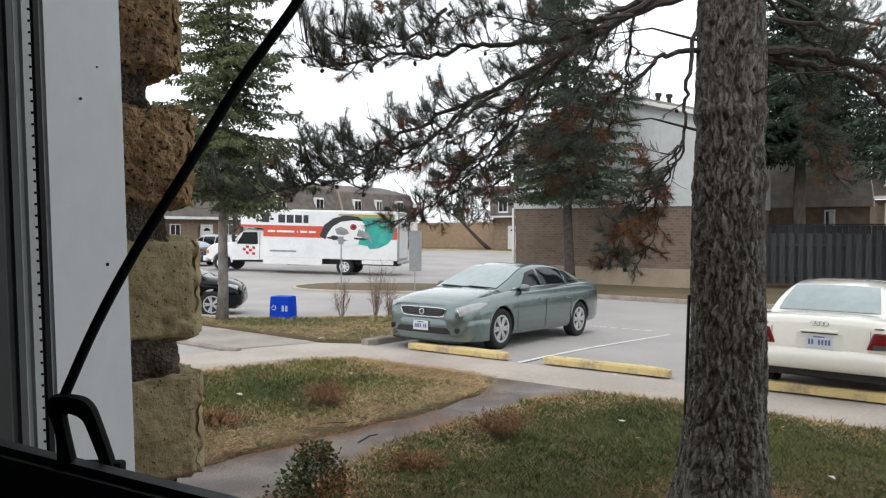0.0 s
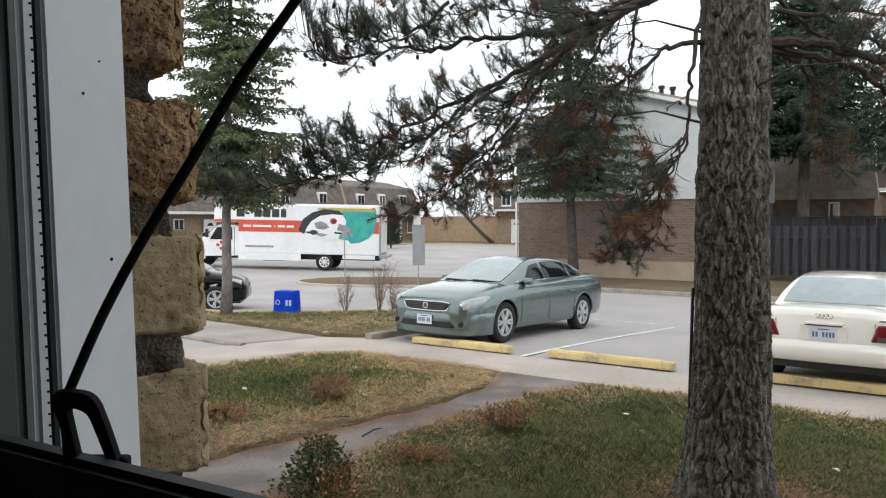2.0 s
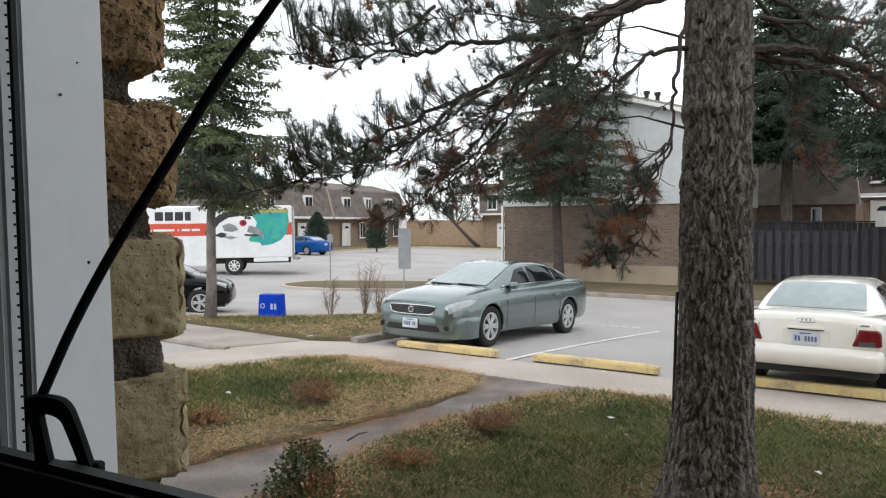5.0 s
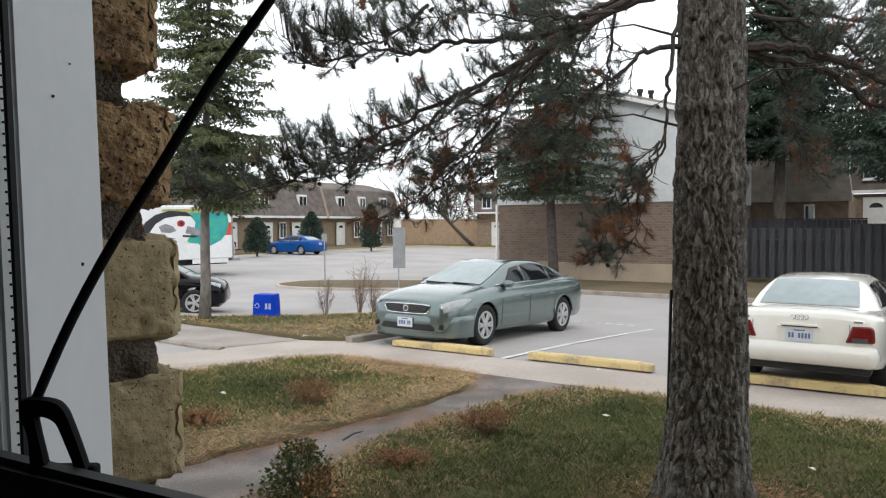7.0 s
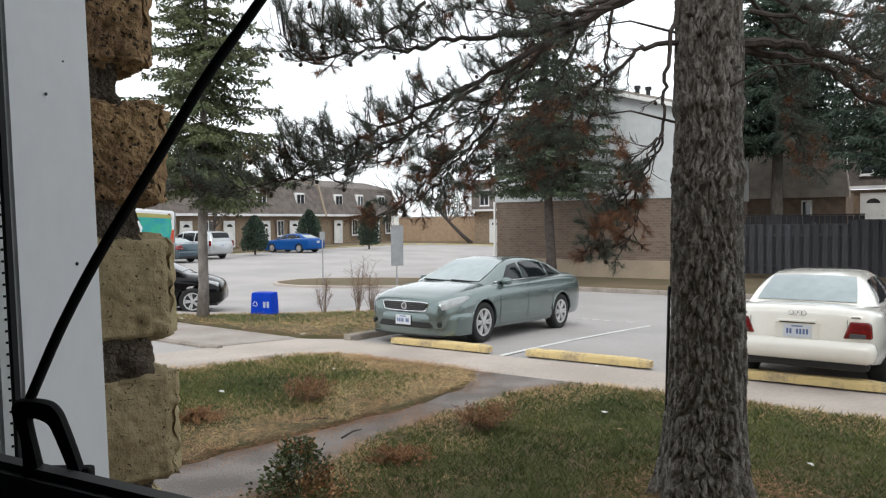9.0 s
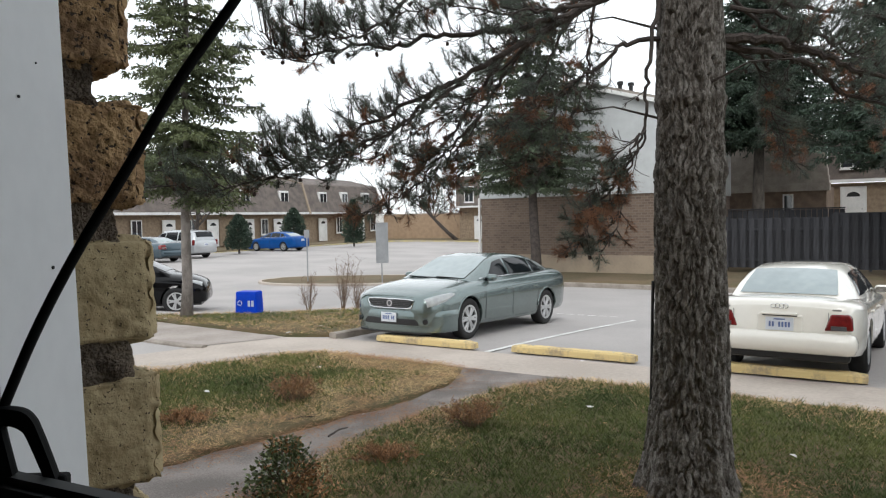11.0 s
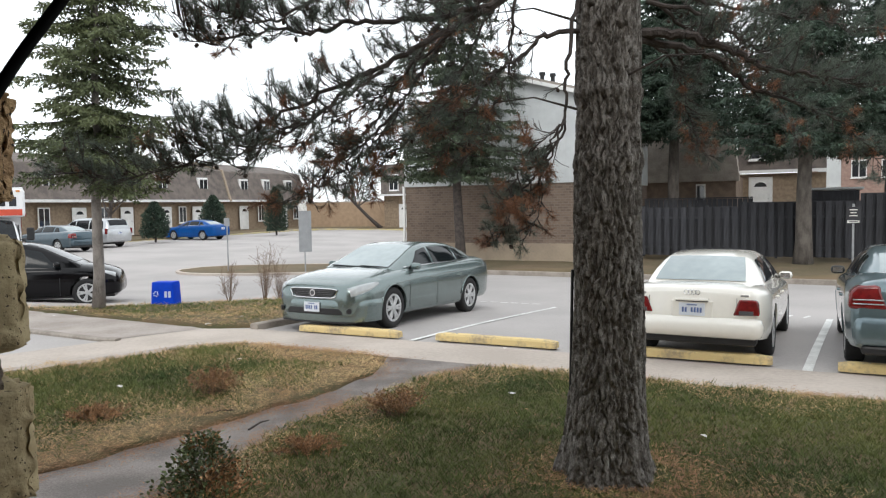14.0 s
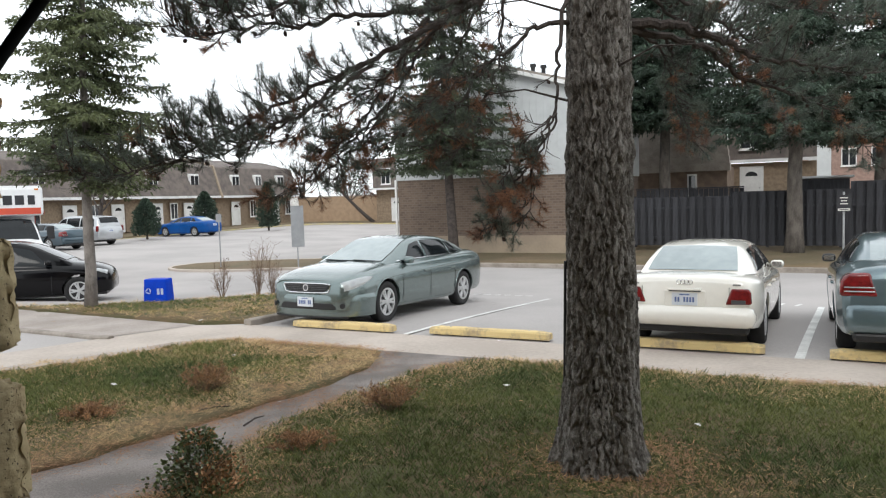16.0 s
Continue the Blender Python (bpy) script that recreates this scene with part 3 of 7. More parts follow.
def interp(table, x):
    """Smooth (cubic) reading of rows (x, a, b, ...)."""
    if x <= table[0][0]:
        return table[0][1:]
    for i in range(len(table) - 1):
        if x <= table[i + 1][0]:
            p0, p1, p2, p3 = table[max(i - 1, 0)], table[i], table[i + 1], table[min(i + 2, len(table) - 1)]
            t = (x - p1[0]) / (p2[0] - p1[0])
            out = []
            for k in range(1, len(p1)):
                m1 = (p2[k] - p0[k]) / max(1e-6, p2[0] - p0[0]) * (p2[0] - p1[0])
                m2 = (p3[k] - p1[k]) / max(1e-6, p3[0] - p1[0]) * (p2[0] - p1[0])
                d = p2[k] - p1[k]
                if m1 * d <= 0: m1 = 0
                if m2 * d <= 0: m2 = 0
                t2, t3 = t * t, t * t * t
                out.append((2 * t3 - 3 * t2 + 1) * p1[k] + (t3 - 2 * t2 + t) * m1 + (-2 * t3 + 3 * t2) * p2[k] + (t3 - t2) * m2)
            return out
    return table[-1][1:]


def loft(bm, rings, close_ends=True):
    vr = [[bm.verts.new(p) for p in r] for r in rings]
    for a, b in zip(vr, vr[1:]):
        for k in range(len(a)):
            j = (k + 1) % len(a)
            bm.faces.new((a[k], a[j], b[j], b[k]))
    if close_ends:
        bm.faces.new(list(reversed(vr[0])))
        bm.faces.new(vr[-1])
    bmesh.ops.recalc_face_normals(bm, faces=bm.faces[:])
    return bm


def carve(bm, cutters):
    """Cuts solid shapes out of a closed mesh and hands back the result."""
    body = new("body_draft", mesh_of("body_draft", bm, BLACK))
    cut = bmesh.new()
    for c in cutters:
        c(cut)
    bmesh.ops.recalc_face_normals(cut, faces=cut.faces[:])
    tool = new("cutter", mesh_of("cutter", cut, BLACK))
    mod = body.modifiers.new("cut", "BOOLEAN")
    mod.object, mod.operation, mod.solver = tool, "DIFFERENCE", "EXACT"
    bpy.context.view_layer.update()
    me = bpy.data.meshes.new_from_object(body.evaluated_get(bpy.context.evaluated_depsgraph_get()))
    out = bmesh.new()
    out.from_mesh(me)
    for o in (body, tool):
        bpy.data.objects.remove(o)
    bpy.data.meshes.remove(me)
    return out


def wheel(parent, x, y, r, width, spokes, side, rim_r, cover=RIM):
    m = pose(x, y, r, 0, 0, 0 if side > 0 else 180)
    w = part("wheel", bmesh_tyre(r, width, rim_r), RUBBER, parent, m=m, smooth_faces=True)
    bm = bmesh.new()
    disc(bm, rim_r * 0.98, width * 0.30, width * 0.33, 28)
    part("rim_backing", bm, BLACK, w)
    bm = bmesh.new()
    for k in range(spokes):
        for da in ((-9, 9) if spokes < 8 else (0,)):
            box(bm, rim_r * 0.52, width * 0.40, 0, rim_r * 0.95, width * 0.12, rim_r * (0.18 if spokes < 8 else 0.2), 0.006, m=pose(0, 0, 0, 0, 360 * k / spokes + da, 0))
    disc(bm, rim_r * 0.24, width * 0.33, width * 0.49, 16)
    n = 28
    ro, ri = rim_r * 1.02, rim_r * 0.88
    rings = [[(q * math.cos(2 * math.pi * s / n), yy, q * math.sin(2 * math.pi * s / n)) for s in range(n)] for q, yy in ((ri, width * 0.3), (ri, width * 0.46), (ro, width * 0.47), (ro, width * 0.3))]
    vr = [[bm.verts.new(p) for p in r_] for r_ in rings]
    for a, b in zip(vr, vr[1:]):
        for s in range(n):
            bm.faces.new((a[s], a[(s + 1) % n], b[(s + 1) % n], b[s]))
    bmesh.ops.recalc_face_normals(bm, faces=bm.faces[:])
    part("rim", bm, cover, w, "silver alloy rim" if cover is RIM else "")
    return w


def bmesh_tyre(r, width, rim_r):
    bm, n = bmesh.new(), 36
    prof = [(rim_r, -width * 0.42), (r * 0.9, -width * 0.5), (r * 0.985, -width * 0.42), (r, -width * 0.25), (r, width * 0.25), (r * 0.985, width * 0.42), (r * 0.9, width * 0.5), (rim_r, width * 0.44), (rim_r * 0.97, width * 0.2)]
    vr = [[bm.verts.new((q * math.cos(2 * math.pi * s / n), yy, q * math.sin(2 * math.pi * s / n))) for s in range(n)] for q, yy in prof]
    for a, b in zip(vr, vr[1:]):
        for s in range(n):
            bm.faces.new((a[s], a[(s + 1) % n], b[(s + 1) % n], b[s]))
    bm.faces.new(vr[0]), bm.faces.new(vr[-1])
    bmesh.ops.recalc_face_normals(bm, faces=bm.faces[:])
    return bm


def body_ring(x, zb, zs, zt, w, wt):
    """Closed cross-section: bottom, flank, shoulder and deck of a car body."""
    half = [(0.0, zb), (w * 0.80, zb), (w * 0.93, zb + 0.03), (w * 0.975, zb + 0.12), (w * 0.995, zb + (zs - zb) * 0.42), (w, zb + (zs - zb) * 0.62), (w * 0.985, zs - 0.09),
            (w * 0.955, zs - 0.025), (wt, zs + (zt - zs) * 0.35), (wt * 0.82, zs + (zt - zs) * 0.72), (wt * 0.5, zs + (zt - zs) * 0.93), (0.0, zt)]
    return [(x, y, z) for y, z in half] + [(x, -y, z) for y, z in reversed(half[1:-1])]


def cabin_ring(x, z0, zt, w0, w1):
    """Closed cross-section of the glasshouse."""
    h = zt - z0
    half = [(0.0, z0), (w0, z0), (w0 + (w1 - w0) * 0.5, z0 + h * 0.5), (w1, z0 + h * 0.86), (w1 - 0.07, z0 + h * 0.955), (w1 * 0.5, z0 + h * 0.992), (0.0, zt)]
    return [(x, y, z) for y, z in half] + [(x, -y, z) for y, z in reversed(half[1:-1])]


def car(label, category, spec, colour, m, group="", plate_front=False, plate_rear=False, glass=CAR_GLASS, screen=SKY_TONED_GLASS):
    """A car with its nose along local x; the origin lies on the ground between the axles' middle."""
    s = spec
    t = thing(s.get("name", "car"), label, category, group, m=m)
    body_tab, cab_tab = s["body"], s["cabin"]
    x0, x1 = body_tab[0][0], body_tab[-1][0]
    n = 72
    bm = loft(bmesh.new(), [body_ring(x, *interp(body_tab, x)) for x in [x0 + (x1 - x0) * (0.5 - 0.5 * math.cos(math.pi * k / n)) for k in range(n + 1)]])
    ra = s["wheel_r"] + 0.045

    def arch(xc):
        return lambda c: disc(c, ra, -1.3, 1.3, 36, pose(xc, 0, s["wheel_r"] + 0.01))
    bm = carve(bm, [arch(s["axles"][0]), arch(s["axles"][1])])
    body = part("body", bm, colour, t)
    body.data.polygons.foreach_set("use_smooth", [True] * len(body.data.polygons))
    body.data.set_sharp_from_angle(angle=radians(38))
    # dark filling between the wheel arches, and an underside
    mid = s["width"] / 2
    part("underbody", boxed((s["axles"][0] + s["axles"][1]) / 2, 0, 0.36, s["axles"][0] - s["axles"][1] + 1.2, 2 * mid - 0.52, 0.3), BLACK, t)
    # glasshouse: painted roof and pillars in one shell, with panes lying on it
    c0, c1 = cab_tab[0][0], cab_tab[-1][0]
    xs = [c0 + (c1 - c0) * k / 64 for k in range(65)]
    shell = part("roof", loft(bmesh.new(), [cabin_ring(x, *interp(cab_tab, x)) for x in xs]), colour, t, smooth_faces=True)
    shell.data.set_sharp_from_angle(angle=radians(35))

    def on_side(x, f, sgn, out):
        z0, zt, w0, w1 = interp(cab_tab, x)
        k = 0.86 * f
        k = k if k < 0.5 else 0.5 + 0.5 * (k - 0.5) / 0.36
        return Vector((x, sgn * (w0 + (w1 - w0) * k + out), z0 + (zt - z0) * 0.86 * f + out * 0.3))
    for sgn in (-1, 1):
        for lo0, hi0, lo1, hi1, f0, f1 in s["windows"]:
            bm, rows = bmesh.new(), []
            for i in range(11):
                row = []
                for j in range(7):
                    f = f0 + (f1 - f0) * j / 6
                    xa, xb = lo0 + (hi0 - lo0) * j / 6, lo1 + (hi1 - lo1) * j / 6
                    rim = 0.004 if i in (0, 10) or j in (0, 6) else 0.011
                    row.append(bm.verts.new(on_side(xa + (xb - xa) * i / 10, f, sgn, rim)))
                rows.append(row)
            for p, q in zip(rows, rows[1:]):
                for j in range(6):
                    bm.faces.new((p[j], p[j + 1], q[j + 1], q[j]))
            bmesh.ops.recalc_face_normals(bm, faces=bm.faces[:])
            part("side_window", bm, glass, t, "dark tinted side glass", smooth_faces=True)
        # door seams and handles
        for x in s.get("seams", ()):
            bm = bmesh.new()
            zz = [0.3, 0.5, 0.7, interp(cab_tab, x)[0] if c0 <= x <= c1 else 0.85]
            ring = [[bm.verts.new((x + dx, sgn * (interp(body_tab, x)[3] * f + 0.003), z)) for dx in (-0.006, 0.006)] for z, f in zip(zz, (0.985, 1.0, 1.0, 0.965))]
            for p, q in zip(ring, ring[1:]):
                bm.faces.new((p[0], p[1], q[1], q[0]))
            part("door_seam", bm, BLACK, t)
        for x in s.get("handles", ()):
            w = interp(body_tab, x)[3]
            part("door_handle", boxed(x, sgn * (w * 0.985 + 0.012), s["handle_z"], 0.2, 0.04, 0.035, 0.012), colour, t)
        mx, mz = s["mirror"]
        wm = interp(body_tab, mx)[3]
        mb = part("side_mirror", boxed(mx, sgn * (wm - 0.01), mz, 0.13, 0.19, 0.12, 0.05), s.get("mirror_mat", colour), t, smooth_faces=True)
        part("mirror_glass", boxed(mx - 0.065, sgn * (wm - 0.01), mz, 0.006, 0.13, 0.075), CHROME, mb)
    for k, x in enumerate(s["axles"]):
        for sgn in (-1, 1):
            wheel(t, x, sgn * (mid - 0.125), s["wheel_r"], 0.215, s["spokes"], sgn, s["rim_r"])
    # windscreen and rear window as panes on the glasshouse
    for nm, (xa, xb), g, way in (("windscreen", s["screen"], screen, 1), ("rear_window", s["rear"], s.get("rear_mat", screen), -1)):
        bm, rows = bmesh.new(), []
        for k in range(13):
            x = xa + (xb - xa) * k / 12
            z0, zt, w0, w1 = interp(cab_tab, x)
            h, row = zt - z0, []
            for q in (-1, -0.8, -0.5, -0.2, 0, 0.2, 0.5, 0.8, 1):
                y = (w1 - 0.085) * q
                ay = abs(y)
                top = zt - 0.008 * h * ay / (w1 * 0.5) if ay < w1 * 0.5 else z0 + h * (0.992 - 0.037 * (ay - w1 * 0.5) / (w1 * 0.5 - 0.07))
                row.append(bm.verts.new((x + way * 0.008, y, top + 0.008)))
            rows.append(row)
        for p, q in zip(rows, rows[1:]):
            for j in range(8):
                bm.faces.new((p[j], p[j + 1], q[j + 1], q[j]))
        bmesh.ops.recalc_face_normals(bm, faces=bm.faces[:])
        part(nm, bm, g, t, smooth_faces=True)
    if plate_front:
        number_plate(t, x1 + 0.055, plate_front, 1)
    if plate_rear:
        number_plate(t, x0 - 0.012, plate_rear, -1)
    s["extra"](t, colour) if s.get("extra") else None
    return t


def number_plate(t, x, z, way):
    p = part("number_plate", boxed(x, 0, z, 0.012, 0.305, 0.152, 0.004), PLATE, t, "white plate with blue bars")
    for k in range(7):
        if k != 4:
            part("bar", boxed(x + way * 0.008, -0.105 + k * 0.035, z - 0.005, 0.004, 0.022, 0.06), PLATE_INK, p)
    part("bar", boxed(x + way * 0.008, 0, z + 0.055, 0.004, 0.12, 0.014), PLATE_INK, p)


# rows of x, underside, shoulder, deck, half width, half width of the deck edge
SEDAN_BODY = [(-2.43, 0.36, 0.66, 0.72, 0.60, 0.52), (-2.38, 0.30, 0.84, 0.9, 0.72, 0.62), (-2.2, 0.26, 0.97, 1.06, 0.83, 0.72), (-1.8, 0.24, 0.99, 1.1, 0.885, 0.78), (-1.0, 0.2, 0.97, 1.08, 0.893, 0.8),
              (0.0, 0.19, 0.94, 1.02, 0.893, 0.8), (0.9, 0.19, 0.91, 1.0, 0.893, 0.78), (1.5, 0.19, 0.865, 0.955, 0.89, 0.76), (1.9, 0.18, 0.82, 0.905, 0.882, 0.74), (2.12, 0.17, 0.78, 0.855, 0.86, 0.71), (2.26, 0.2, 0.745, 0.80, 0.80, 0.67), (2.35, 0.24, 0.715, 0.76, 0.74, 0.62), (2.41, 0.28, 0.68, 0.715, 0.66, 0.55), (2.435, 0.34, 0.63, 0.66, 0.57, 0.47)]
SEDAN_CABIN = [(-1.95, 0.98, 1.02, 0.7, 0.64), (-1.5, 0.97, 1.21, 0.77, 0.61), (-1.05, 0.96, 1.345, 0.81, 0.59), (-0.5, 0.94, 1.4, 0.83, 0.59), (0.0, 0.93, 1.395, 0.83, 0.59), (0.38, 0.915, 1.32, 0.83, 0.61), (0.84, 0.9, 1.13, 0.82, 0.66), (1.24, 0.89, 0.965, 0.77, 0.68)]


def skin(table, side, place, nu, nv, out):
    """A patch that lies on a car body's flank: place(a, b) gives x and the section's point number."""
    def point(x, q):
        half = body_ring(x, *interp(table, x))[:12]
        k = min(10, int(q))
        a, b = Vector(half[k]), Vector(half[k + 1])
        p = a.lerp(b, q - k)
        return Vector((p.x, p.y * side, p.z))
    bm, rows = bmesh.new(), []
    for i in range(nu + 1):
        row = []
        for j in range(nv + 1):
            x, q = place(i / nu, j / nv)
            p = point(x, q)
            n = (point(x + 0.02, q) - point(x - 0.02, q)).cross(point(x, min(10.9, q + 0.15)) - point(x, q - 0.15)).normalized()
            if n.y * side < 0 and abs(n.y) > 0.2 or (abs(n.y) <= 0.2 and n.z < 0):
                n = -n
            edge = 1.0 if 0 < i < nu and 0 < j < nv else 0.3
            row.append(bm.verts.new(p + n * out * edge))
        rows.append(row)
    for a, b in zip(rows, rows[1:]):
        for k in range(nv):
            bm.faces.new((a[k], a[k + 1], b[k + 1], b[k]))
    bmesh.ops.recalc_face_normals(bm, faces=bm.faces[:])
    return bm


BUMPER_PLAN = ((1.84, 0.893), (1.99, 0.886), (2.12, 0.862), (2.23, 0.81), (2.33, 0.72), (2.395, 0.58), (2.435, 0.38), (2.453, 0.18), (2.457, 0.0))


def swept(plan, profile, reach=1.0):
    """A band round a car's nose: a profile of (outward, z) swept along the plan curve and its mirror image."""
    curve = curve_pts([(x, y, 0) for x, y in plan] + [(x, -y, 0) for x, y in plan[-2::-1]], 4)
    curve = [p for p in curve if abs(p.y) <= reach]
    bm, rings = bmesh.new(), []
    for k, p in enumerate(curve):
        d = (curve[min(k + 1, len(curve) - 1)] - curve[max(k - 1, 0)]).normalized()
        o = Vector((-d.y, d.x, 0))
        rings.append([(p.x + o.x * a, p.y + o.y * a, z) for a, z in profile])
    return loft(bm, rings)


def sedan_face(t, colour):
    bumper = part("bumper", swept(BUMPER_PLAN, ((-0.07, 0.17), (0.0, 0.175), (0.008, 0.2), (0.006, 0.27), (0.016, 0.4), (0.014, 0.47), (0.004, 0.508), (-0.014, 0.522), (-0.07, 0.53))), colour, t, smooth_faces=True)
    bumper.data.set_sharp_from_angle(angle=radians(40))
    part("lower_grille", swept(BUMPER_PLAN, ((-0.03, 0.285), (0.012, 0.285), (0.019, 0.3), (0.021, 0.375), (0.014, 0.385), (-0.03, 0.385)), 0.57), BLACK, bumper, "black lower grille")
    part("chin", swept(BUMPER_PLAN, ((-0.06, 0.15), (0.004, 0.15), (0.006, 0.176), (-0.06, 0.176)), 0.74), BLACK, bumper, "black chin strip")
    rim = [(0.46, 0.672), (0.30, 0.69), (-0.30, 0.69), (-0.46, 0.672), (-0.43, 0.60), (-0.34, 0.548), (0.34, 0.548), (0.43, 0.60)]
    g = part("grille", lamp_block([(y * 0.96, 0.62 + (z - 0.62) * 0.94) for y, z in rim][::-1], 2.38, 2.455, 0.012), BLACK, t, "black grille with chrome rim")
    part("surround", tubed(curve_pts([(2.458 - 0.1 * y * y, y, z) for y, z in rim + rim[:1]], 3), 0.011, 6), CHROME, g, "chrome rim")
    for k in range(4):
        part("slat", boxed(2.457, 0, 0.572 + k * 0.029, 0.008, 0.78 - 0.03 * abs(k - 2), 0.007), SIGN_DARK, g)
    part("badge", disc(bmesh.new(), 0.055, 0, 0.02, 20, pose(2.455, 0, 0.622, 0, 0, -90)), CHROME, g, "round chrome badge")
    part("badge_heart", disc(bmesh.new(), 0.036, 0.02, 0.024, 20, pose(2.455, 0, 0.622, 0, 0, -90)), SIGN_DARK, g)
    for s in (-1, 1):
        part("headlight", skin(SEDAN_BODY, s, lambda a, b: (1.86 + 0.53 * a, 6.5 + 0.1 * a + (-1.0 + 2.0 * b) * (0.1 + 0.95 * a ** 0.55)), 14, 8, 0.012), LAMP_CLEAR, t, "clear headlight lens", smooth_faces=True)
        part("lamp_bowl", disc(bmesh.new(), 0.05, 0, 0.03, 16, pose(2.235, s * 0.765, 0.655, 10, 0, -90 + 48 * s)), CHROME, t)
        part("lamp_bowl", disc(bmesh.new(), 0.045, 0, 0.03, 16, pose(2.335, s * 0.68, 0.635, 10, 0, -90 + 38 * s)), CHROME, t)
        part("hood_seam", skin(SEDAN_BODY, s, lambda a, b: (1.35 + 0.8 * a, 8.35 - 0.12 * a + 0.05 * b), 12, 1, 0.004), BLACK, t)
        part("side_crease", skin(SEDAN_BODY, s, lambda a, b: (-2.1 + 3.9 * a, 5.9 + 0.10 * b - 0.3 * a), 26, 2, 0.008), colour, t, smooth_faces=True)
        part("sill_strip", skin(SEDAN_BODY, s, lambda a, b: (-0.95 + 2.0 * a, 2.1 + 0.5 * b), 16, 2, 0.012), colour, t, smooth_faces=True)
        part("arch_lip", tubed([(1.44 + 0.38 * math.cos(q), s * 0.885, 0.345 + 0.38 * math.sin(q)) for q in [math.pi * (0.04 + 0.92 * k / 16) for k in range(17)]], 0.014, 5), colour, t, smooth_faces=True)
        part("arch_lip", tubed([(-1.33 + 0.38 * math.cos(q), s * 0.888, 0.345 + 0.38 * math.sin(q)) for q in [math.pi * (0.04 + 0.92 * k / 16) for k in range(17)]], 0.014, 5), colour, t, smooth_faces=True)
        part("fog_lamp", disc(bmesh.new(), 0.042, 0, 0.03, 16, pose(2.402, s * 0.66, 0.35, 0, 0, -90 + 38 * s)), BLACK, t, "dark fog lamp recess")
        part("wiper", tubed([(1.24, s * 0.3 + 0.2, 0.99), (1.19, s * 0.3 - 0.28, 1.0)], 0.008, 6), BLACK, t)
        part("belt_trim", tubed([(x, s * (interp(SEDAN_CABIN, x)[2] - 0.03), interp(SEDAN_CABIN, x)[0] + 0.085) for x in (1.0, 0.5, 0.0, -0.5, -1.0, -1.5)], 0.009, 5), CHROME, t)


SIGN_DARK = mat("dark_slat", (0.09, 0.09, 0.095), (0.06, 0.06, 0.065), 8, 0.4)
WIDE_SEDAN = dict(body=SEDAN_BODY, cabin=SEDAN_CABIN, wheel_r=0.335, rim_r=0.225, width=1.79, axles=(1.44, -1.33), windows=[(0.05, 0.03, 0.9, 0.36, 0.2, 0.93), (-0.9, -0.88, -0.03, -0.04, 0.2, 0.94), (-1.42, -1.16, -0.97, -0.95, 0.24, 0.92)],
              seams=(0.95, -0.0, -0.95), handles=(0.14, -0.82), handle_z=0.78, mirror=(0.76, 0.99), spokes=6, screen=(1.19, 0.3), rear=(-1.22, -1.85), extra=sedan_face)


def lamp_block(outline, x0, x1, bevel=0.02):
    """A tail light: an outline in y, z with rounded edges, from x0 to x1."""
    bm = prism(bmesh.new(), outline, x0, x1, Matrix(((0, 0, 1, 0), (1, 0, 0, 0), (0, 1, 0, 0), (0, 0, 0, 1))))
    bmesh.ops.recalc_face_normals(bm, faces=bm.faces[:])
    bmesh.ops.bevel(bm, geom=bm.edges[:], offset=bevel, segments=3, affect="EDGES", profile=0.5)
    return bm


def compact_tail(t, colour):
    for s in (-1, 1):
        lamp = part("tail_light", lamp_block([(s * 0.47, 0.59), (s * 0.765, 0.6), (s * 0.755, 0.75), (s * 0.73, 0.785), (s * 0.54, 0.785)], -2.256, -2.08), LAMP_RED, t, "dark red tail light", smooth_faces=True)
        part("reverse_lens", boxed(-2.257, s * 0.62, 0.625, 0.01, 0.16, 0.05, 0.003), SIGN_DARK, lamp)
        part("tail_seam", boxed(-2.243, s * 0.515, 0.7, 0.006, 0.008, 0.2), SIGN_GREYISH, t)
        part("script_mark", boxed(-2.238, s * 0.6, 0.83, 0.01, 0.09, 0.02), SIGN_GREYISH, t)
    part("plate_recess", boxed(-2.225, 0, 0.65, 0.05, 0.5, 0.22, 0.02), colour, t)
    part("handle_strip", boxed(-2.26, 0, 0.765, 0.05, 0.4, 0.03, 0.01), colour, t)
    part("strip_shadow", boxed(-2.246, 0, 0.743, 0.02, 0.38, 0.012), BLACK, t)
    for k in range(4):
        part("badge_ring", tubed([(-2.244, -0.066 + 0.044 * k + 0.027 * math.cos(a), 0.855 + 0.027 * math.sin(a)) for a in [2 * math.pi * q / 16 for q in range(17)]], 0.004, 5), CHROME, t)
    part("bumper", boxed(-2.17, 0, 0.435, 0.3, 1.62, 0.26, 0.1), colour, t, smooth_faces=True)
    part("bumper_skirt", boxed(-2.13, 0, 0.295, 0.2, 1.46, 0.14, 0.04), BLACK, t)


SIGN_GREYISH = mat("dull_badge", (0.3, 0.29, 0.27), (0.22, 0.21, 0.2), 8, 0.4)
COMPACT_BODY = [(-2.24, 0.36, 0.8, 0.86, 0.68, 0.61), (-2.2, 0.3, 0.855, 0.915, 0.745, 0.67), (-2.08, 0.27, 0.88, 0.945, 0.80, 0.71), (-1.85, 0.25, 0.885, 0.958, 0.845, 0.74), (-1.5, 0.22, 0.875, 0.965, 0.865, 0.76), (0, 0.2, 0.85, 0.94, 0.866, 0.77), (1.0, 0.2, 0.82, 0.92, 0.86, 0.75), (1.6, 0.22, 0.8, 0.88, 0.84, 0.7), (2.05, 0.25, 0.7, 0.77, 0.76, 0.6), (2.24, 0.3, 0.58, 0.64, 0.62, 0.5)]
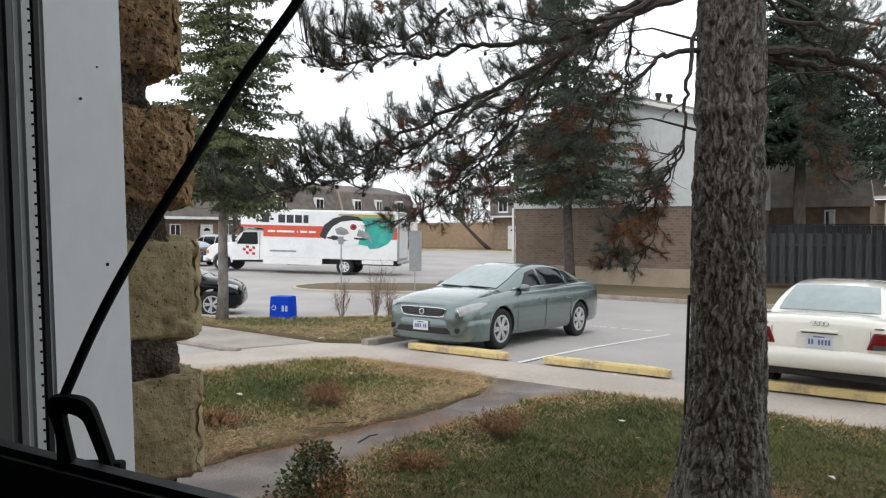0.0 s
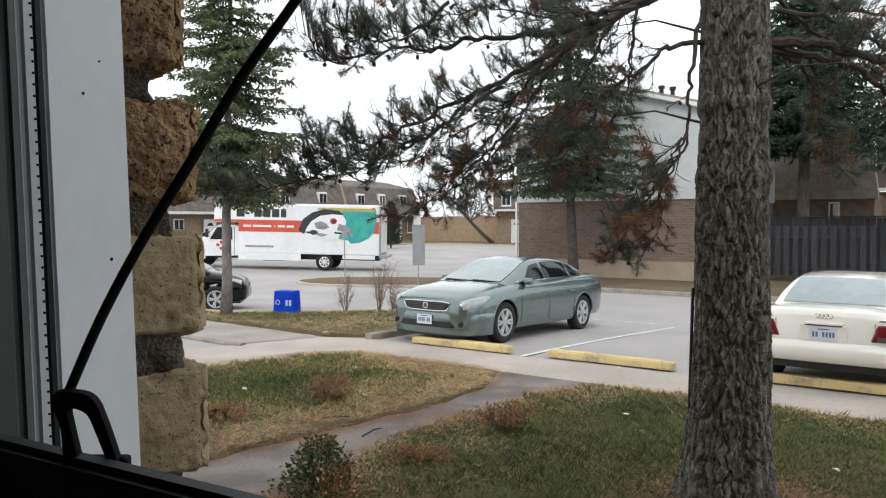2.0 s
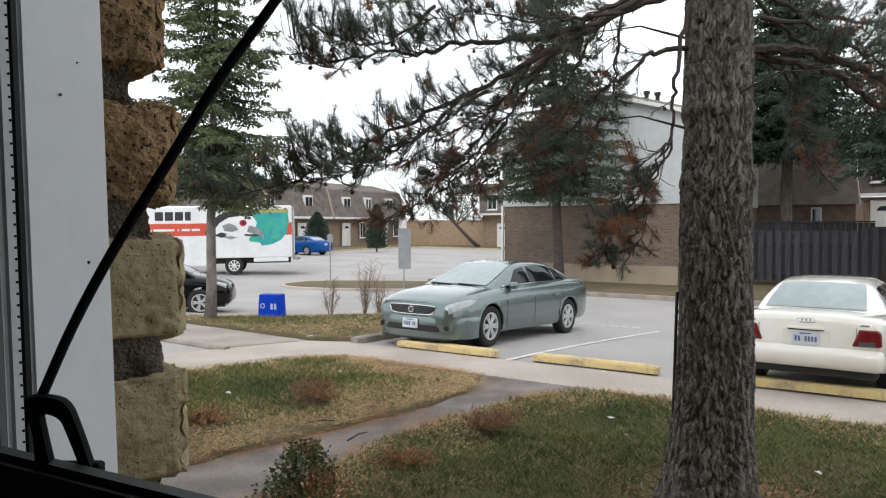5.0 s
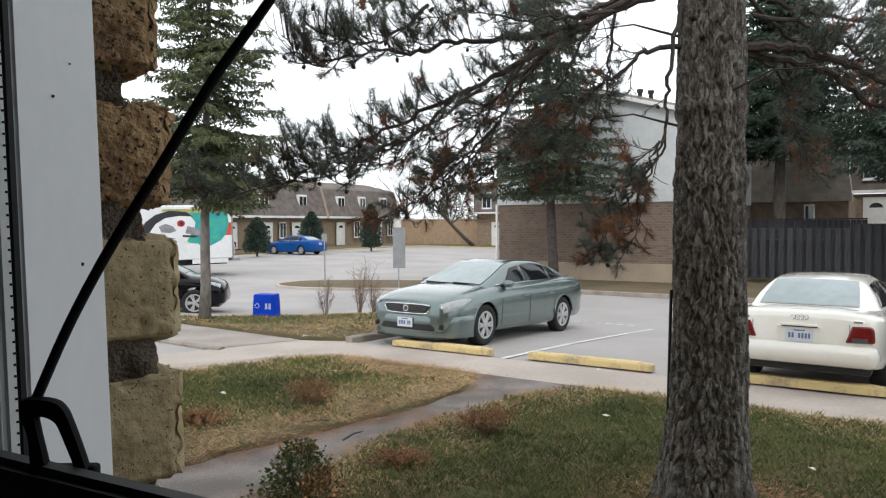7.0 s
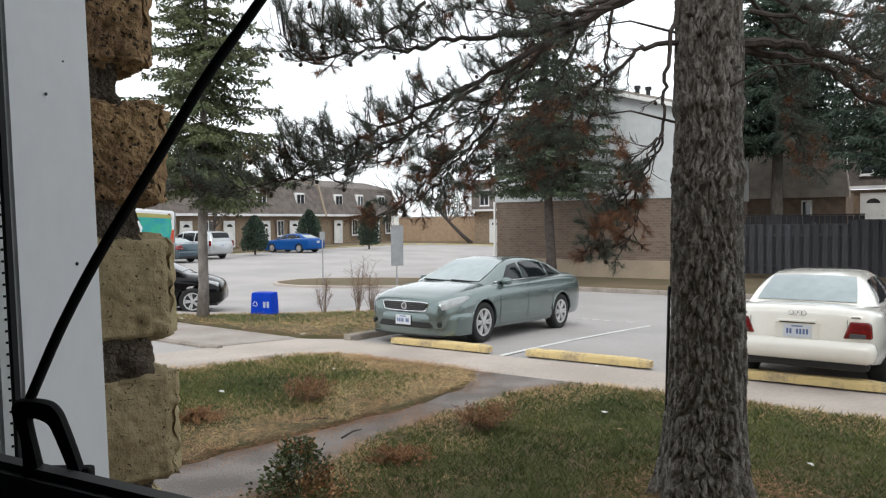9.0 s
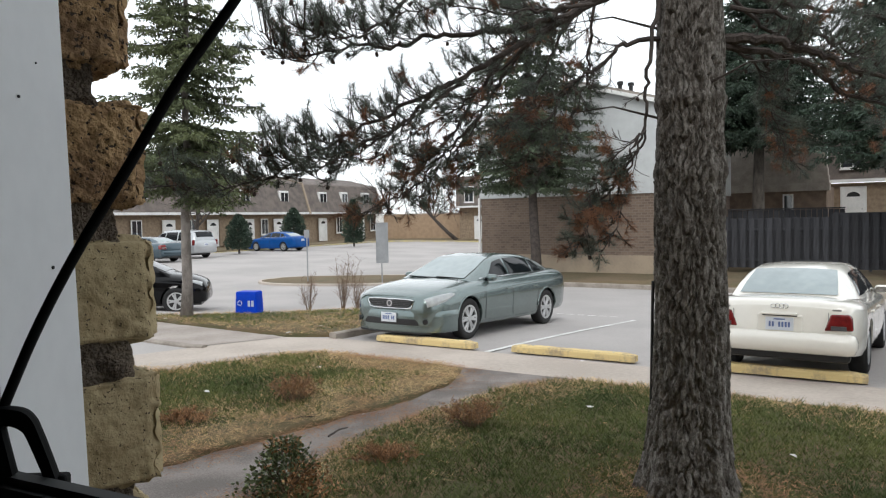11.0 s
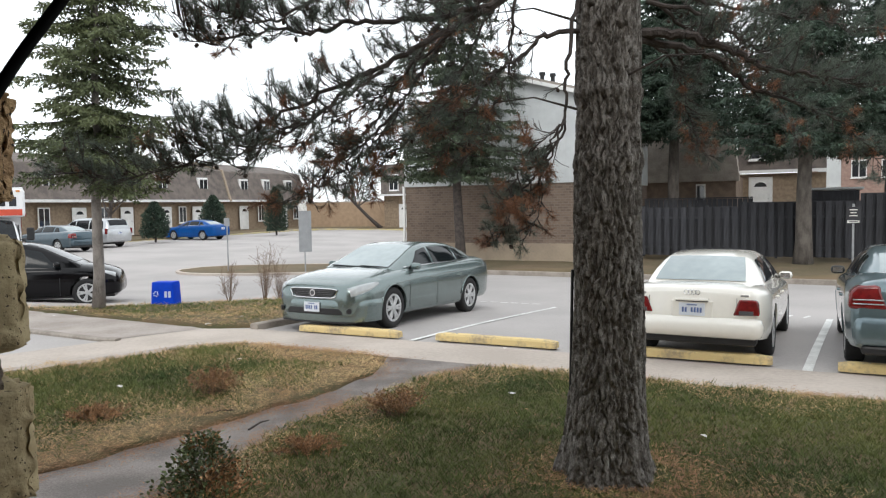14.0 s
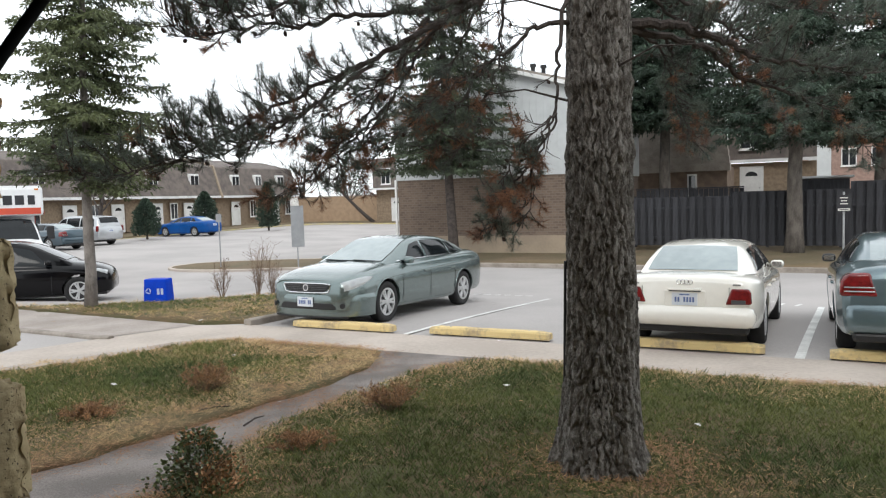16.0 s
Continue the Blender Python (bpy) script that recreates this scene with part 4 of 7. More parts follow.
COMPACT_CABIN = [(-1.78, 0.88, 0.935, 0.68, 0.645), (-1.45, 0.88, 1.11, 0.73, 0.61), (-1.05, 0.87, 1.275, 0.77, 0.56), (-0.5, 0.86, 1.335, 0.79, 0.55), (0.0, 0.85, 1.33, 0.8, 0.56), (0.4, 0.84, 1.26, 0.8, 0.59), (0.8, 0.83, 1.08, 0.79, 0.64), (1.15, 0.82, 0.88, 0.74, 0.66)]
COMPACT_SEDAN = dict(body=COMPACT_BODY, cabin=COMPACT_CABIN, wheel_r=0.31, rim_r=0.2, width=1.733, axles=(1.36, -1.25), windows=[(-0.12, -0.12, 0.78, 0.32, 0.18, 0.93), (-1.2, -1.0, -0.2, -0.2, 0.2, 0.93)],
            seams=(0.8, -0.1, -0.9), handles=(0.05, -0.85), handle_z=0.74, mirror=(0.66, 0.93), spokes=10, screen=(1.08, 0.27), rear=(-1.1, -1.72), extra=compact_tail)


def tall_tail(t, colour):
    for s in (-1, 1):
        lamp = part("tail_light", lamp_block([(s * 0.49, 0.73), (s * 0.885, 0.74), (s * 0.875, 0.92), (s * 0.8, 1.0), (s * 0.58, 1.01)], -2.44, -2.15, 0.04), LAMP_RED, t, "red tail light with clear bands", smooth_faces=True)
        for z in (0.8, 0.845):
            part("clear_band", boxed(-2.442, s * 0.69, z, 0.012, 0.3, 0.014, 0.003), LAMP_CLEAR, lamp)
    part("bumper", boxed(-2.38, 0, 0.5, 0.2, 1.66, 0.34, 0.09), colour, t, smooth_faces=True)
    part("bumper_skirt", boxed(-2.34, 0, 0.29, 0.2, 1.5, 0.1, 0.03), BLACK, t)


TALL_SEDAN = dict(WIDE_SEDAN, body=[(-2.43, 0.36, 0.88, 0.96, 0.78, 0.68), (-2.38, 0.3, 0.97, 1.06, 0.86, 0.74)] + [(x, a, b + 0.04, c + 0.05, w * 1.02, d) for x, a, b, c, w, d in SEDAN_BODY[2:]], cabin=[(x, a + 0.04, b + 0.03, c, d) for x, a, b, c, d in SEDAN_CABIN], extra=tall_tail, mirror=(0.8, 1.02), mirror_mat=BLACK)

CUV_BODY = [(-2.15, 0.4, 0.8, 0.9, 0.7, 0.6), (-2.08, 0.34, 1.0, 1.1, 0.82, 0.7), (-1.6, 0.28, 1.05, 1.12, 0.9, 0.76), (0, 0.26, 1.0, 1.08, 0.905, 0.78), (0.8, 0.26, 0.98, 1.1, 0.9, 0.78), (1.3, 0.27, 0.94, 1.07, 0.88, 0.74), (1.8, 0.27, 0.87, 0.98, 0.84, 0.67), (2.08, 0.27, 0.79, 0.87, 0.74, 0.56), (2.18, 0.3, 0.7, 0.77, 0.62, 0.46), (2.22, 0.36, 0.58, 0.64, 0.5, 0.38)]
CUV_CABIN = [(-2.0, 1.0, 1.1, 0.74, 0.62), (-1.75, 1.0, 1.4, 0.78, 0.6), (-1.4, 0.99, 1.56, 0.82, 0.61), (-0.6, 0.97, 1.63, 0.85, 0.62), (0.0, 0.96, 1.61, 0.85, 0.62), (0.4, 0.95, 1.51, 0.85, 0.63), (0.85, 0.94, 1.29, 0.84, 0.68), (1.3, 0.93, 1.06, 0.79, 0.7)]


def cuv_face(t, colour):
    for s in (-1, 1):
        part("headlight", skin(CUV_BODY, s, lambda a, b: (1.6 + 0.5 * a, 7.5 + (-1.1 + 1.6 * b) * (0.15 + 0.85 * a)), 10, 6, 0.014), LAMP_CLEAR, t, "clear headlight lens", smooth_faces=True)
    part("grille", boxed(2.13, 0, 0.62, 0.12, 0.8, 0.2, 0.04), BLACK, t)


CUV = dict(body=CUV_BODY, cabin=CUV_CABIN, wheel_r=0.35, rim_r=0.23, width=1.82, axles=(1.46, -1.25), windows=[(-0.02, -0.04, 0.9, 0.42, 0.12, 0.92), (-0.95, -0.95, -0.1, -0.12, 0.12, 0.93), (-1.7, -1.5, -1.03, -1.03, 0.2, 0.92)],
           seams=(0.85, -0.06, -1.0), handles=(0.08, -0.85), handle_z=0.9, mirror=(0.8, 1.08), spokes=5, screen=(1.17, 0.32), rear=(-1.62, -1.95), extra=cuv_face)

VAN_BODY = [(-2.52, 0.42, 0.9, 1.0, 0.78, 0.7), (-2.45, 0.34, 1.05, 1.12, 0.88, 0.76), (-1.8, 0.28, 1.08, 1.12, 0.98, 0.82), (0, 0.26, 1.04, 1.1, 1.0, 0.82), (1.0, 0.26, 1.0, 1.12, 0.98, 0.82), (1.7, 0.28, 0.9, 1.02, 0.93, 0.74), (2.3, 0.3, 0.72, 0.82, 0.8, 0.6), (2.5, 0.36, 0.58, 0.64, 0.62, 0.45)]
VAN_CABIN = [(-2.46, 1.05, 1.2, 0.82, 0.7), (-2.3, 1.06, 1.58, 0.84, 0.7), (-2.0, 1.06, 1.7, 0.86, 0.7), (-1.0, 1.05, 1.77, 0.88, 0.71), (0.2, 1.04, 1.75, 0.88, 0.71), (0.7, 1.02, 1.62, 0.88, 0.72), (1.2, 1.0, 1.34, 0.86, 0.74), (1.65, 0.98, 1.06, 0.8, 0.74)]


def van_tail(t, colour):
    for s in (-1, 1):
        part("tail_light", boxed(-2.42, s * 0.86, 0.98, 0.14, 0.14, 0.34, 0.04), LAMP_RED, t, "red tail light")
    number_plate(t, -2.53, 0.86, -1)


VAN = dict(body=VAN_BODY, cabin=VAN_CABIN, wheel_r=0.33, rim_r=0.2, width=1.98, axles=(1.62, -1.4), windows=[(0.26, 0.24, 1.25, 0.72, 0.1, 0.92), (-0.9, -0.9, 0.16, 0.16, 0.1, 0.92), (-2.15, -2.05, -1.0, -1.0, 0.1, 0.92)], seams=(1.1, 0.18, -0.95),
           handles=(0.35, -0.8), handle_z=0.92, mirror=(1.15, 1.08), spokes=5, screen=(1.55, 0.62), rear=(-2.22, -2.42), rear_mat=CAR_GLASS, extra=van_tail)

GREEN = paint("sage_green_metallic", (0.168, 0.216, 0.214), 0.72, 0.27)
CREAM = paint("cream_white_paint", (0.86, 0.83, 0.76), 0.0, 0.25, 0.06)
SLATE = paint("blue_grey_metallic", (0.14, 0.2, 0.225), 0.5, 0.28)
BLACK_PAINT = mat("black_paint", (0.004, 0.004, 0.005), (0.003, 0.003, 0.004), 1.2, 0.12, coat=0.18, spec=0.2)
BLUE_PAINT = mat("bright_blue_paint", (0.004, 0.075, 0.29), (0.003, 0.06, 0.24), 1.2, 0.3, spec=0.2)
SILVER = paint("silver_paint", (0.5, 0.52, 0.54), 0.5, 0.3)
TEAL = paint("dark_teal_paint", (0.05, 0.085, 0.11), 0.6, 0.3)


def lot_slope(u, v):
    a, b = P(u, v), P(u, v + 2.8)
    return math.degrees(math.atan2(ground_z(a.x, a.y) - ground_z(b.x, b.y), 2.8))


def gz(u, v):
    p = P(u, v)
    return ground_z(p.x, p.y)


car("sage green metallic sedan parked nose to a yellow wheel stop", "car", WIDE_SEDAN, GREEN, at_lot(-6.97, 11.95, (gz(-6.9, 10.5) + gz(-6.9, 13.3)) / 2, 177.6, -lot_slope(-6.9, 10.5)), plate_front=0.4)
car("cream white sedan parked tail to a yellow wheel stop", "car", COMPACT_SEDAN, CREAM, at_lot(-1.23, 11.65, (gz(-1.2, 10.4) + gz(-1.2, 13)) / 2, -2, lot_slope(-1.2, 10.4)), plate_rear=0.645)
car("blue-grey sedan parked beside the cream car", "car", TALL_SEDAN, SLATE, at_lot(1.25, 11.7, (gz(1.2, 10.4) + gz(1.2, 13)) / 2, 0, lot_slope(1.2, 10.4)))
car("black crossover standing by the grass strip", "car", CUV, BLACK_PAINT, pose(-7.7, 20.2, ground_z(-7.2, 20.4) - 0.05, 0, 0, 8), screen=CAR_GLASS)
car("bright blue sedan parked at the far kerb", "car", WIDE_SEDAN, BLUE_PAINT, at_lot(-39.5, 39.5, gz(-39.5, 39.5), 90), "cars at the far kerb", plate_rear=0.8)
car("silver minivan parked at the far kerb", "car", VAN, SILVER, at_lot(-38.8, 30.2, gz(-38.8, 30.2), 90), "cars at the far kerb")
car("dark teal sedan parked beside the minivan", "car", TALL_SEDAN, TEAL, at_lot(-37.0, 26.6, gz(-37, 26.6), 90), "cars at the far kerb")


# ---- the moving truck ----
TRUCK_WHITE = mat("truck_white", (0.82, 0.83, 0.84), (0.72, 0.73, 0.74), 0.8, 0.4, fine=6)
TRUCK_ORANGE = mat("truck_orange_stripe", (0.62, 0.09, 0.045), (0.55, 0.075, 0.04), 1.5, 0.45)
DECAL_BLACK = mat("decal_black", (0.02, 0.02, 0.025), (0.03, 0.03, 0.035), 3, 0.5)
DECAL_GREEN = mat("decal_green", (0.04, 0.42, 0.27), (0.02, 0.3, 0.36), 2.2, 0.5)
DECAL_TEAL = mat("decal_teal", (0.03, 0.33, 0.38), (0.06, 0.45, 0.3), 3.0, 0.5)
DECAL_OLIVE = mat("decal_olive", (0.42, 0.38, 0.12), (0.3, 0.3, 0.12), 3.0, 0.5)
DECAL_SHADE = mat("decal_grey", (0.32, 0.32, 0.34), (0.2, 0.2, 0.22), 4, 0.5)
DECAL_RED = mat("decal_red", (0.5, 0.02, 0.03), (0.42, 0.02, 0.03), 4, 0.5)


def flat(outline, y, thick=0.006):
    """A thin upright decal on the truck's side: an outline in x, z, proud of the plane y by thick."""
    bm = prism(bmesh.new(), outline, -y, -y - thick, pose(0, 0, 0, 90))
    bmesh.ops.recalc_face_normals(bm, faces=bm.faces[:])
    return bm


def blob(cx, cz, rx, rz, n=22, wob=0.0, a0=0.0):
    return [(cx + rx * (1 + wob * math.sin(3 * a + a0) + wob * math.sin(7 * a)) * math.cos(a), cz + rz * (1 + wob * math.cos(4 * a)) * math.sin(a)) for a in [2 * math.pi * k / n for k in range(n)]]


def truck():
    """Box truck, nose along x; the origin is on the ground under the rear axle."""
    t = thing("box_truck", "white rental box truck with orange stripe and bird picture", "truck")
    B, F, A, TOP, W = -2.7, 4.25, 5.5, 3.2, 1.2
    box_ = part("cargo_box", boxed((B + F) / 2, 0, (0.78 + TOP) / 2, F - B, 2 * W, TOP - 0.78, 0.05), TRUCK_WHITE, t)
    part("attic", boxed((F + A) / 2 - 0.03, 0, (2.28 + TOP) / 2, A - F + 0.06, 2 * W, TOP - 2.28, 0.09), TRUCK_WHITE, t, "white overhang above the cab")
    part("roof_cap", boxed((B + A) / 2, 0, TOP + 0.01, A - B - 0.1, 2 * W - 0.1, 0.06, 0.02), TRUCK_WHITE, box_)
    for s in (-1, 1):
        y = s * (W + 0.002)

        def put(name, outline, material, lift, parent=box_, label=""):
            part(name, flat(outline, y, 0.006 * lift * s), material, parent, label)
        put("stripe", [(B + 0.02, 1.84), (F, 1.84), (F, 2.3), (A - 0.05, 2.3), (A - 0.05, 2.42), (B + 0.02, 2.42)][::1], TRUCK_ORANGE, 1)
        # block shapes in place of the lettering
        for k, w in enumerate((0.4, 0.2, 0.36, 0.36, 0.36, 0.26)):
            x = 4.35 - 0.44 * k
            put("sign_block", [(x - w, 2.56 if k != 1 else 2.68), (x, 2.56 if k != 1 else 2.68), (x, 2.96 if k != 1 else 2.78), (x - w, 2.96 if k != 1 else 2.78)], DECAL_BLACK, 1)
        for x0, x1 in ((3.62, 4.02), (2.62, 3.54), (2.44, 2.47), (1.94, 2.3), (1.5, 1.86)):
            put("slogan_bar", [(x0, 2.07), (x1, 2.07), (x1, 2.17), (x0, 2.17)], TRUCK_WHITE, 2)
        put("small_bar", [(2.5, 1.08), (3.9, 1.08), (3.9, 1.17), (2.5, 1.17)], DECAL_SHADE, 1)
        # painted picture of a bird head on a green ground
        put("picture_sky", [(-2.55, 2.86), (-0.3, 2.86), (0.35, 2.98), (0.3, 3.06), (-2.5, 3.06)], DECAL_OLIVE, 1)
        put("picture_ground", [(-2.5, 2.9), (-2.56, 2.45), (-2.46, 1.95), (-2.2, 1.62), (-1.75, 1.4), (-1.3, 1.34), (-1.18, 1.5), (-0.75, 1.55), (-0.5, 2.0), (-0.5, 2.6), (-0.8, 2.88)], DECAL_GREEN, 2)
        put("picture_patch", [(-2.44, 2.75), (-2.38, 2.1), (-1.95, 1.66), (-1.7, 1.75), (-1.85, 2.3), (-2.2, 2.78)], DECAL_TEAL, 3)
        put("picture_head", [(0.95, 1.66), (0.9, 2.2), (0.7, 2.62), (0.3, 2.86), (-0.3, 2.93), (-0.85, 2.78), (-1.08, 2.45), (-1.0, 2.1), (-0.75, 1.72), (-0.55, 1.5), (-0.1, 1.46), (0.3, 1.62), (0.6, 1.55)], TRUCK_WHITE, 4, label="white bird head shape")
        put("picture_cap", [(1.28, 1.95), (1.05, 2.5), (0.6, 2.83), (0.0, 3.0), (-0.7, 2.93), (-0.98, 2.72), (-0.4, 2.76), (0.2, 2.68), (0.62, 2.42), (0.85, 2.1), (1.0, 1.78)], DECAL_BLACK, 5)
        put("picture_cheek", [(0.5, 2.3), (0.2, 2.42), (-0.1, 2.3), (-0.25, 2.1), (0.05, 2.0), (0.4, 2.05)], DECAL_SHADE, 5)
        put("picture_patch", blob(0.55, 1.86, 0.3, 0.1, wob=0.25, a0=2.0), DECAL_BLACK, 6)
        put("picture_patch", blob(0.12, 1.74, 0.26, 0.07, wob=0.25), DECAL_SHADE, 6)
        put("picture_beak", [(-0.72, 2.3), (-1.12, 2.2), (-1.36, 1.98), (-1.4, 1.62), (-1.2, 1.84), (-0.92, 1.92), (-0.62, 1.98)], DECAL_SHADE, 6)
        put("picture_mouth", [(-0.5, 1.9), (-1.15, 1.86), (-1.05, 1.78), (-0.5, 1.82)], DECAL_BLACK, 7)
        put("picture_eye", blob(-0.45, 2.42, 0.17, 0.15), DECAL_RED, 6)
        put("picture_eye_ring", blob(-0.47, 2.42, 0.09, 0.085), DECAL_BLACK, 7)
        part("side_skirt", boxed(2.7, s * (W - 0.02), 0.62, 3.1, 0.06, 0.34, 0.015), TRUCK_WHITE, t)
        part("rear_skirt", boxed(-1.7, s * (W - 0.05), 0.68, 1.6, 0.06, 0.2, 0.015), TRUCK_WHITE, t)
        part("marker_lamp", boxed(B + 0.3, s * (W + 0.01), 3.08, 0.1, 0.03, 0.05), LAMP_RED, t)
    # attic front: stripe and blocks
    part("front_stripe", boxed(A + 0.004, 0, 2.43, 0.012, 2 * W - 0.2, 0.2), TRUCK_ORANGE, t)
    for k, w in enumerate((0.32, 0.16, 0.3, 0.3, 0.3, 0.24)):
        yy = -0.86 + 0.34 * k
        part("sign_block", boxed(A + 0.004, yy, 2.78, 0.012, w * 0.86, 0.3 if k != 1 else 0.1), DECAL_BLACK, t)
    for yy in (-1.0, 1.0):
        part("marker_lamp", boxed(A + 0.005, yy, 3.12, 0.02, 0.12, 0.05), mat_amber(), t)
    # rear frame and door
    part("rear_frame", boxed(B - 0.03, 0, 1.98, 0.08, 2 * W - 0.02, 2.4, 0.02), STEEL, t)
    part("roller_door", boxed(B - 0.075, 0, 1.95, 0.03, 2 * W - 0.3, 2.1, 0.01), TRUCK_WHITE, t)
    part("rear_bumper", boxed(B - 0.18, 0, 0.72, 0.36, 2.3, 0.14, 0.03), STEEL, t)
    part("chassis", boxed(1.9, 0, 0.62, 9.0, 0.9, 0.26), BLACK, t)
    part("fuel_tank", boxed(2.6, 0, 0.6, 1.2, 1.7, 0.4, 0.1), BLACK, t)
    # cab
    rows = [(4.3, 0.62, 2.15, 0.98, 0.9), (4.6, 0.6, 2.2, 1.0, 0.9), (5.4, 0.58, 2.16, 1.0, 0.88), (5.75, 0.56, 1.85, 1.0, 0.92), (6.05, 0.55, 1.52, 0.98, 0.94), (6.8, 0.55, 1.44, 0.95, 0.86), (7.3, 0.55, 1.32, 0.9, 0.78), (7.45, 0.58, 1.12, 0.84, 0.7)]
    rings = []
    for k in range(31):
        x = 4.3 + 3.15 * k / 30
        zb, zt, w, wt = interp(rows, x)
        half = [(0, zb), (w, zb + 0.03), (w, zb + 0.5), (w * 0.98, min(zt - 0.1, 1.35)), (wt, zt - 0.07), (wt * 0.7, zt), (0, zt + 0.02)]
        rings.append([(x, y, z) for y, z in half] + [(x, -y, z) for y, z in reversed(half[1:-1])])
    bm = carve(loft(bmesh.new(), rings), [lambda c: disc(c, 0.5, -1.4, 1.4, 32, pose(6.55, 0, 0.45))])
    cab = part("cab", bm, TRUCK_WHITE, t)
    for s in (-1, 1):
        part("side_window", flat([(4.62, 1.42), (5.75, 1.42), (5.4, 2.02), (4.66, 2.04)], s * 0.975, 0.02 * s), CAR_GLASS, cab)
        part("door_seam", flat([(4.5, 0.66), (4.52, 0.66), (4.52, 2.06), (4.5, 2.06)], s * 1.0, 0.006 * s), BLACK, cab)
        mr = part("side_mirror", boxed(5.8, s * 1.27, 1.72, 0.12, 0.22, 0.42, 0.04), BLACK, t, "tall black mirror")
        part("mirror_arm", tubed([(5.75, s * 0.98, 1.55), (5.8, s * 1.2, 1.6)], 0.018, 6), BLACK, mr)
        for i in range(4):
            for j in range(3):
                if (i + j) % 2 == 0:
                    x, z = 4.75 + 0.17 * i, 0.86 + 0.15 * j + 0.02 * i
                    part("checker", flat([(x, z), (x + 0.16, z + 0.02), (x + 0.16, z + 0.15), (x, z + 0.13)], s * 1.0, 0.008 * s), DECAL_RED, cab)
        part("headlight", boxed(7.39, s * 0.66, 0.95, 0.12, 0.3, 0.22, 0.04), LAMP_CLEAR, t)
        part("turn_lamp", boxed(7.37, s * 0.87, 0.97, 0.14, 0.12, 0.2, 0.03), mat_amber(), t, "amber turn lamp")
        part("fender", tubed([(6.55 + 0.54 * math.cos(a), s * 0.96, 0.45 + 0.54 * math.sin(a)) for a in [math.pi * k / 10 for k in range(11)]], 0.05, 6), TRUCK_WHITE, t)
    bm, rw = bmesh.new(), []
    for x in (5.36, 5.5, 5.7, 5.88, 6.02):
        zb, zt, w, wt = interp(rows, x)
        rw.append([bm.verts.new((x + 0.02, wt * q, zt + 0.03 - 0.09 * abs(q) ** 5)) for q in (-0.93, -0.6, 0, 0.6, 0.93)])
    for p, q in zip(rw, rw[1:]):
        for j in range(4):
            bm.faces.new((p[j], p[j + 1], q[j + 1], q[j]))
    part("windscreen", bm, CAR_GLASS, cab)
    part("hood_patch", boxed(6.8, 0, 1.455, 0.7, 0.5, 0.03, 0.01), DECAL_RED, cab)
    part("grille", boxed(7.45, 0, 0.98, 0.06, 0.95, 0.26, 0.02), BLACK, t)
    part("front_bumper", boxed(7.5, 0, 0.62, 0.2, 1.95, 0.26, 0.05), TRUCK_WHITE, t)
    wheels = []
    for x in (0.0, 6.55):
        for s in (-1, 1):
            w = wheel(t, x, s * (1.0 if x == 0 else 0.9), 0.42, 0.3 if x == 0 else 0.26, 8, s, 0.25, TRUCK_WHITE)
            wheels.append((w, x, s))
    return t, wheels


AMBER = mat("amber_lens", (0.7, 0.25, 0.03), (0.6, 0.2, 0.02), 6, 0.2)


def mat_amber():
    return AMBER


TRUCK, TRUCK_WHEELS = truck()


# ---- trees ----
BARK = mat("pine_bark", (0.27, 0.255, 0.235), (0.085, 0.074, 0.063), 20, 0.95, bump=0.8, bscale=70, stretch=(1.3, 1.3, 0.7), fine=95, contrast=(0.4, 0.68))
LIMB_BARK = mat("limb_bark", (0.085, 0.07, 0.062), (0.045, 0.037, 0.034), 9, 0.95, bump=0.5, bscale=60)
NEEDLE = mat("pine_needles", (0.14, 0.17, 0.135), (0.075, 0.098, 0.082), 3, 0.6, island=0.45)
DEAD_NEEDLE = mat("dead_brown_needles", (0.3, 0.14, 0.072), (0.14, 0.068, 0.042), 3, 0.8, island=0.4)
SPRUCE_NEEDLE = mat("spruce_needles", (0.12, 0.14, 0.06), (0.07, 0.09, 0.045), 0.9, 0.7, island=0.4)
FAR_NEEDLE = mat("far_pine_needles", (0.046, 0.076, 0.048), (0.026, 0.046, 0.032), 1.2, 0.7, island=0.4)
MID_NEEDLE = mat("mid_spruce_needles", (0.075, 0.1, 0.055), (0.042, 0.06, 0.036), 1.0, 0.7, island=0.4)
CONE = mat("pine_cone_brown", (0.06, 0.042, 0.032), (0.035, 0.026, 0.02), 20, 0.9)
GREY_BARK = mat("grey_bark", (0.27, 0.245, 0.225), (0.13, 0.115, 0.105), 6, 0.95, bump=0.6, bscale=30, stretch=(1, 1, 0.5))


FAR_BARK = mat("brown_grey_bark", (0.15, 0.132, 0.115), (0.07, 0.06, 0.053), 5, 0.95, bump=0.8, bscale=25, stretch=(1, 1, 0.4))


class Soup:
    """Collects loose triangles and quads for one mesh."""

    def __init__(self):
        self.v, self.f = [], []

    def needle(self, a, d, side, width):
        i = len(self.v)
        self.v += [a - side * width, a + side * width, a + d]
        self.f.append((i, i + 1, i + 2))

    def leaf(self, a, d, side, width):
        i = len(self.v)
        self.v += [a, a + d * 0.5 - side * width, a + d, a + d * 0.5 + side * width]
        self.f.append((i, i + 1, i + 2, i + 3))

    def add_to(self, name, material, parent, label="", m=None):
        me = bpy.data.meshes.new(name)
        me.from_pydata([tuple(p) for p in self.v], [], self.f)
        me.materials.append(material)
        ob = new(name, me)
        if parent:
            ob.parent = parent
        if m is not None:
            ob.matrix_basis = m
        return tagged(ob, label)


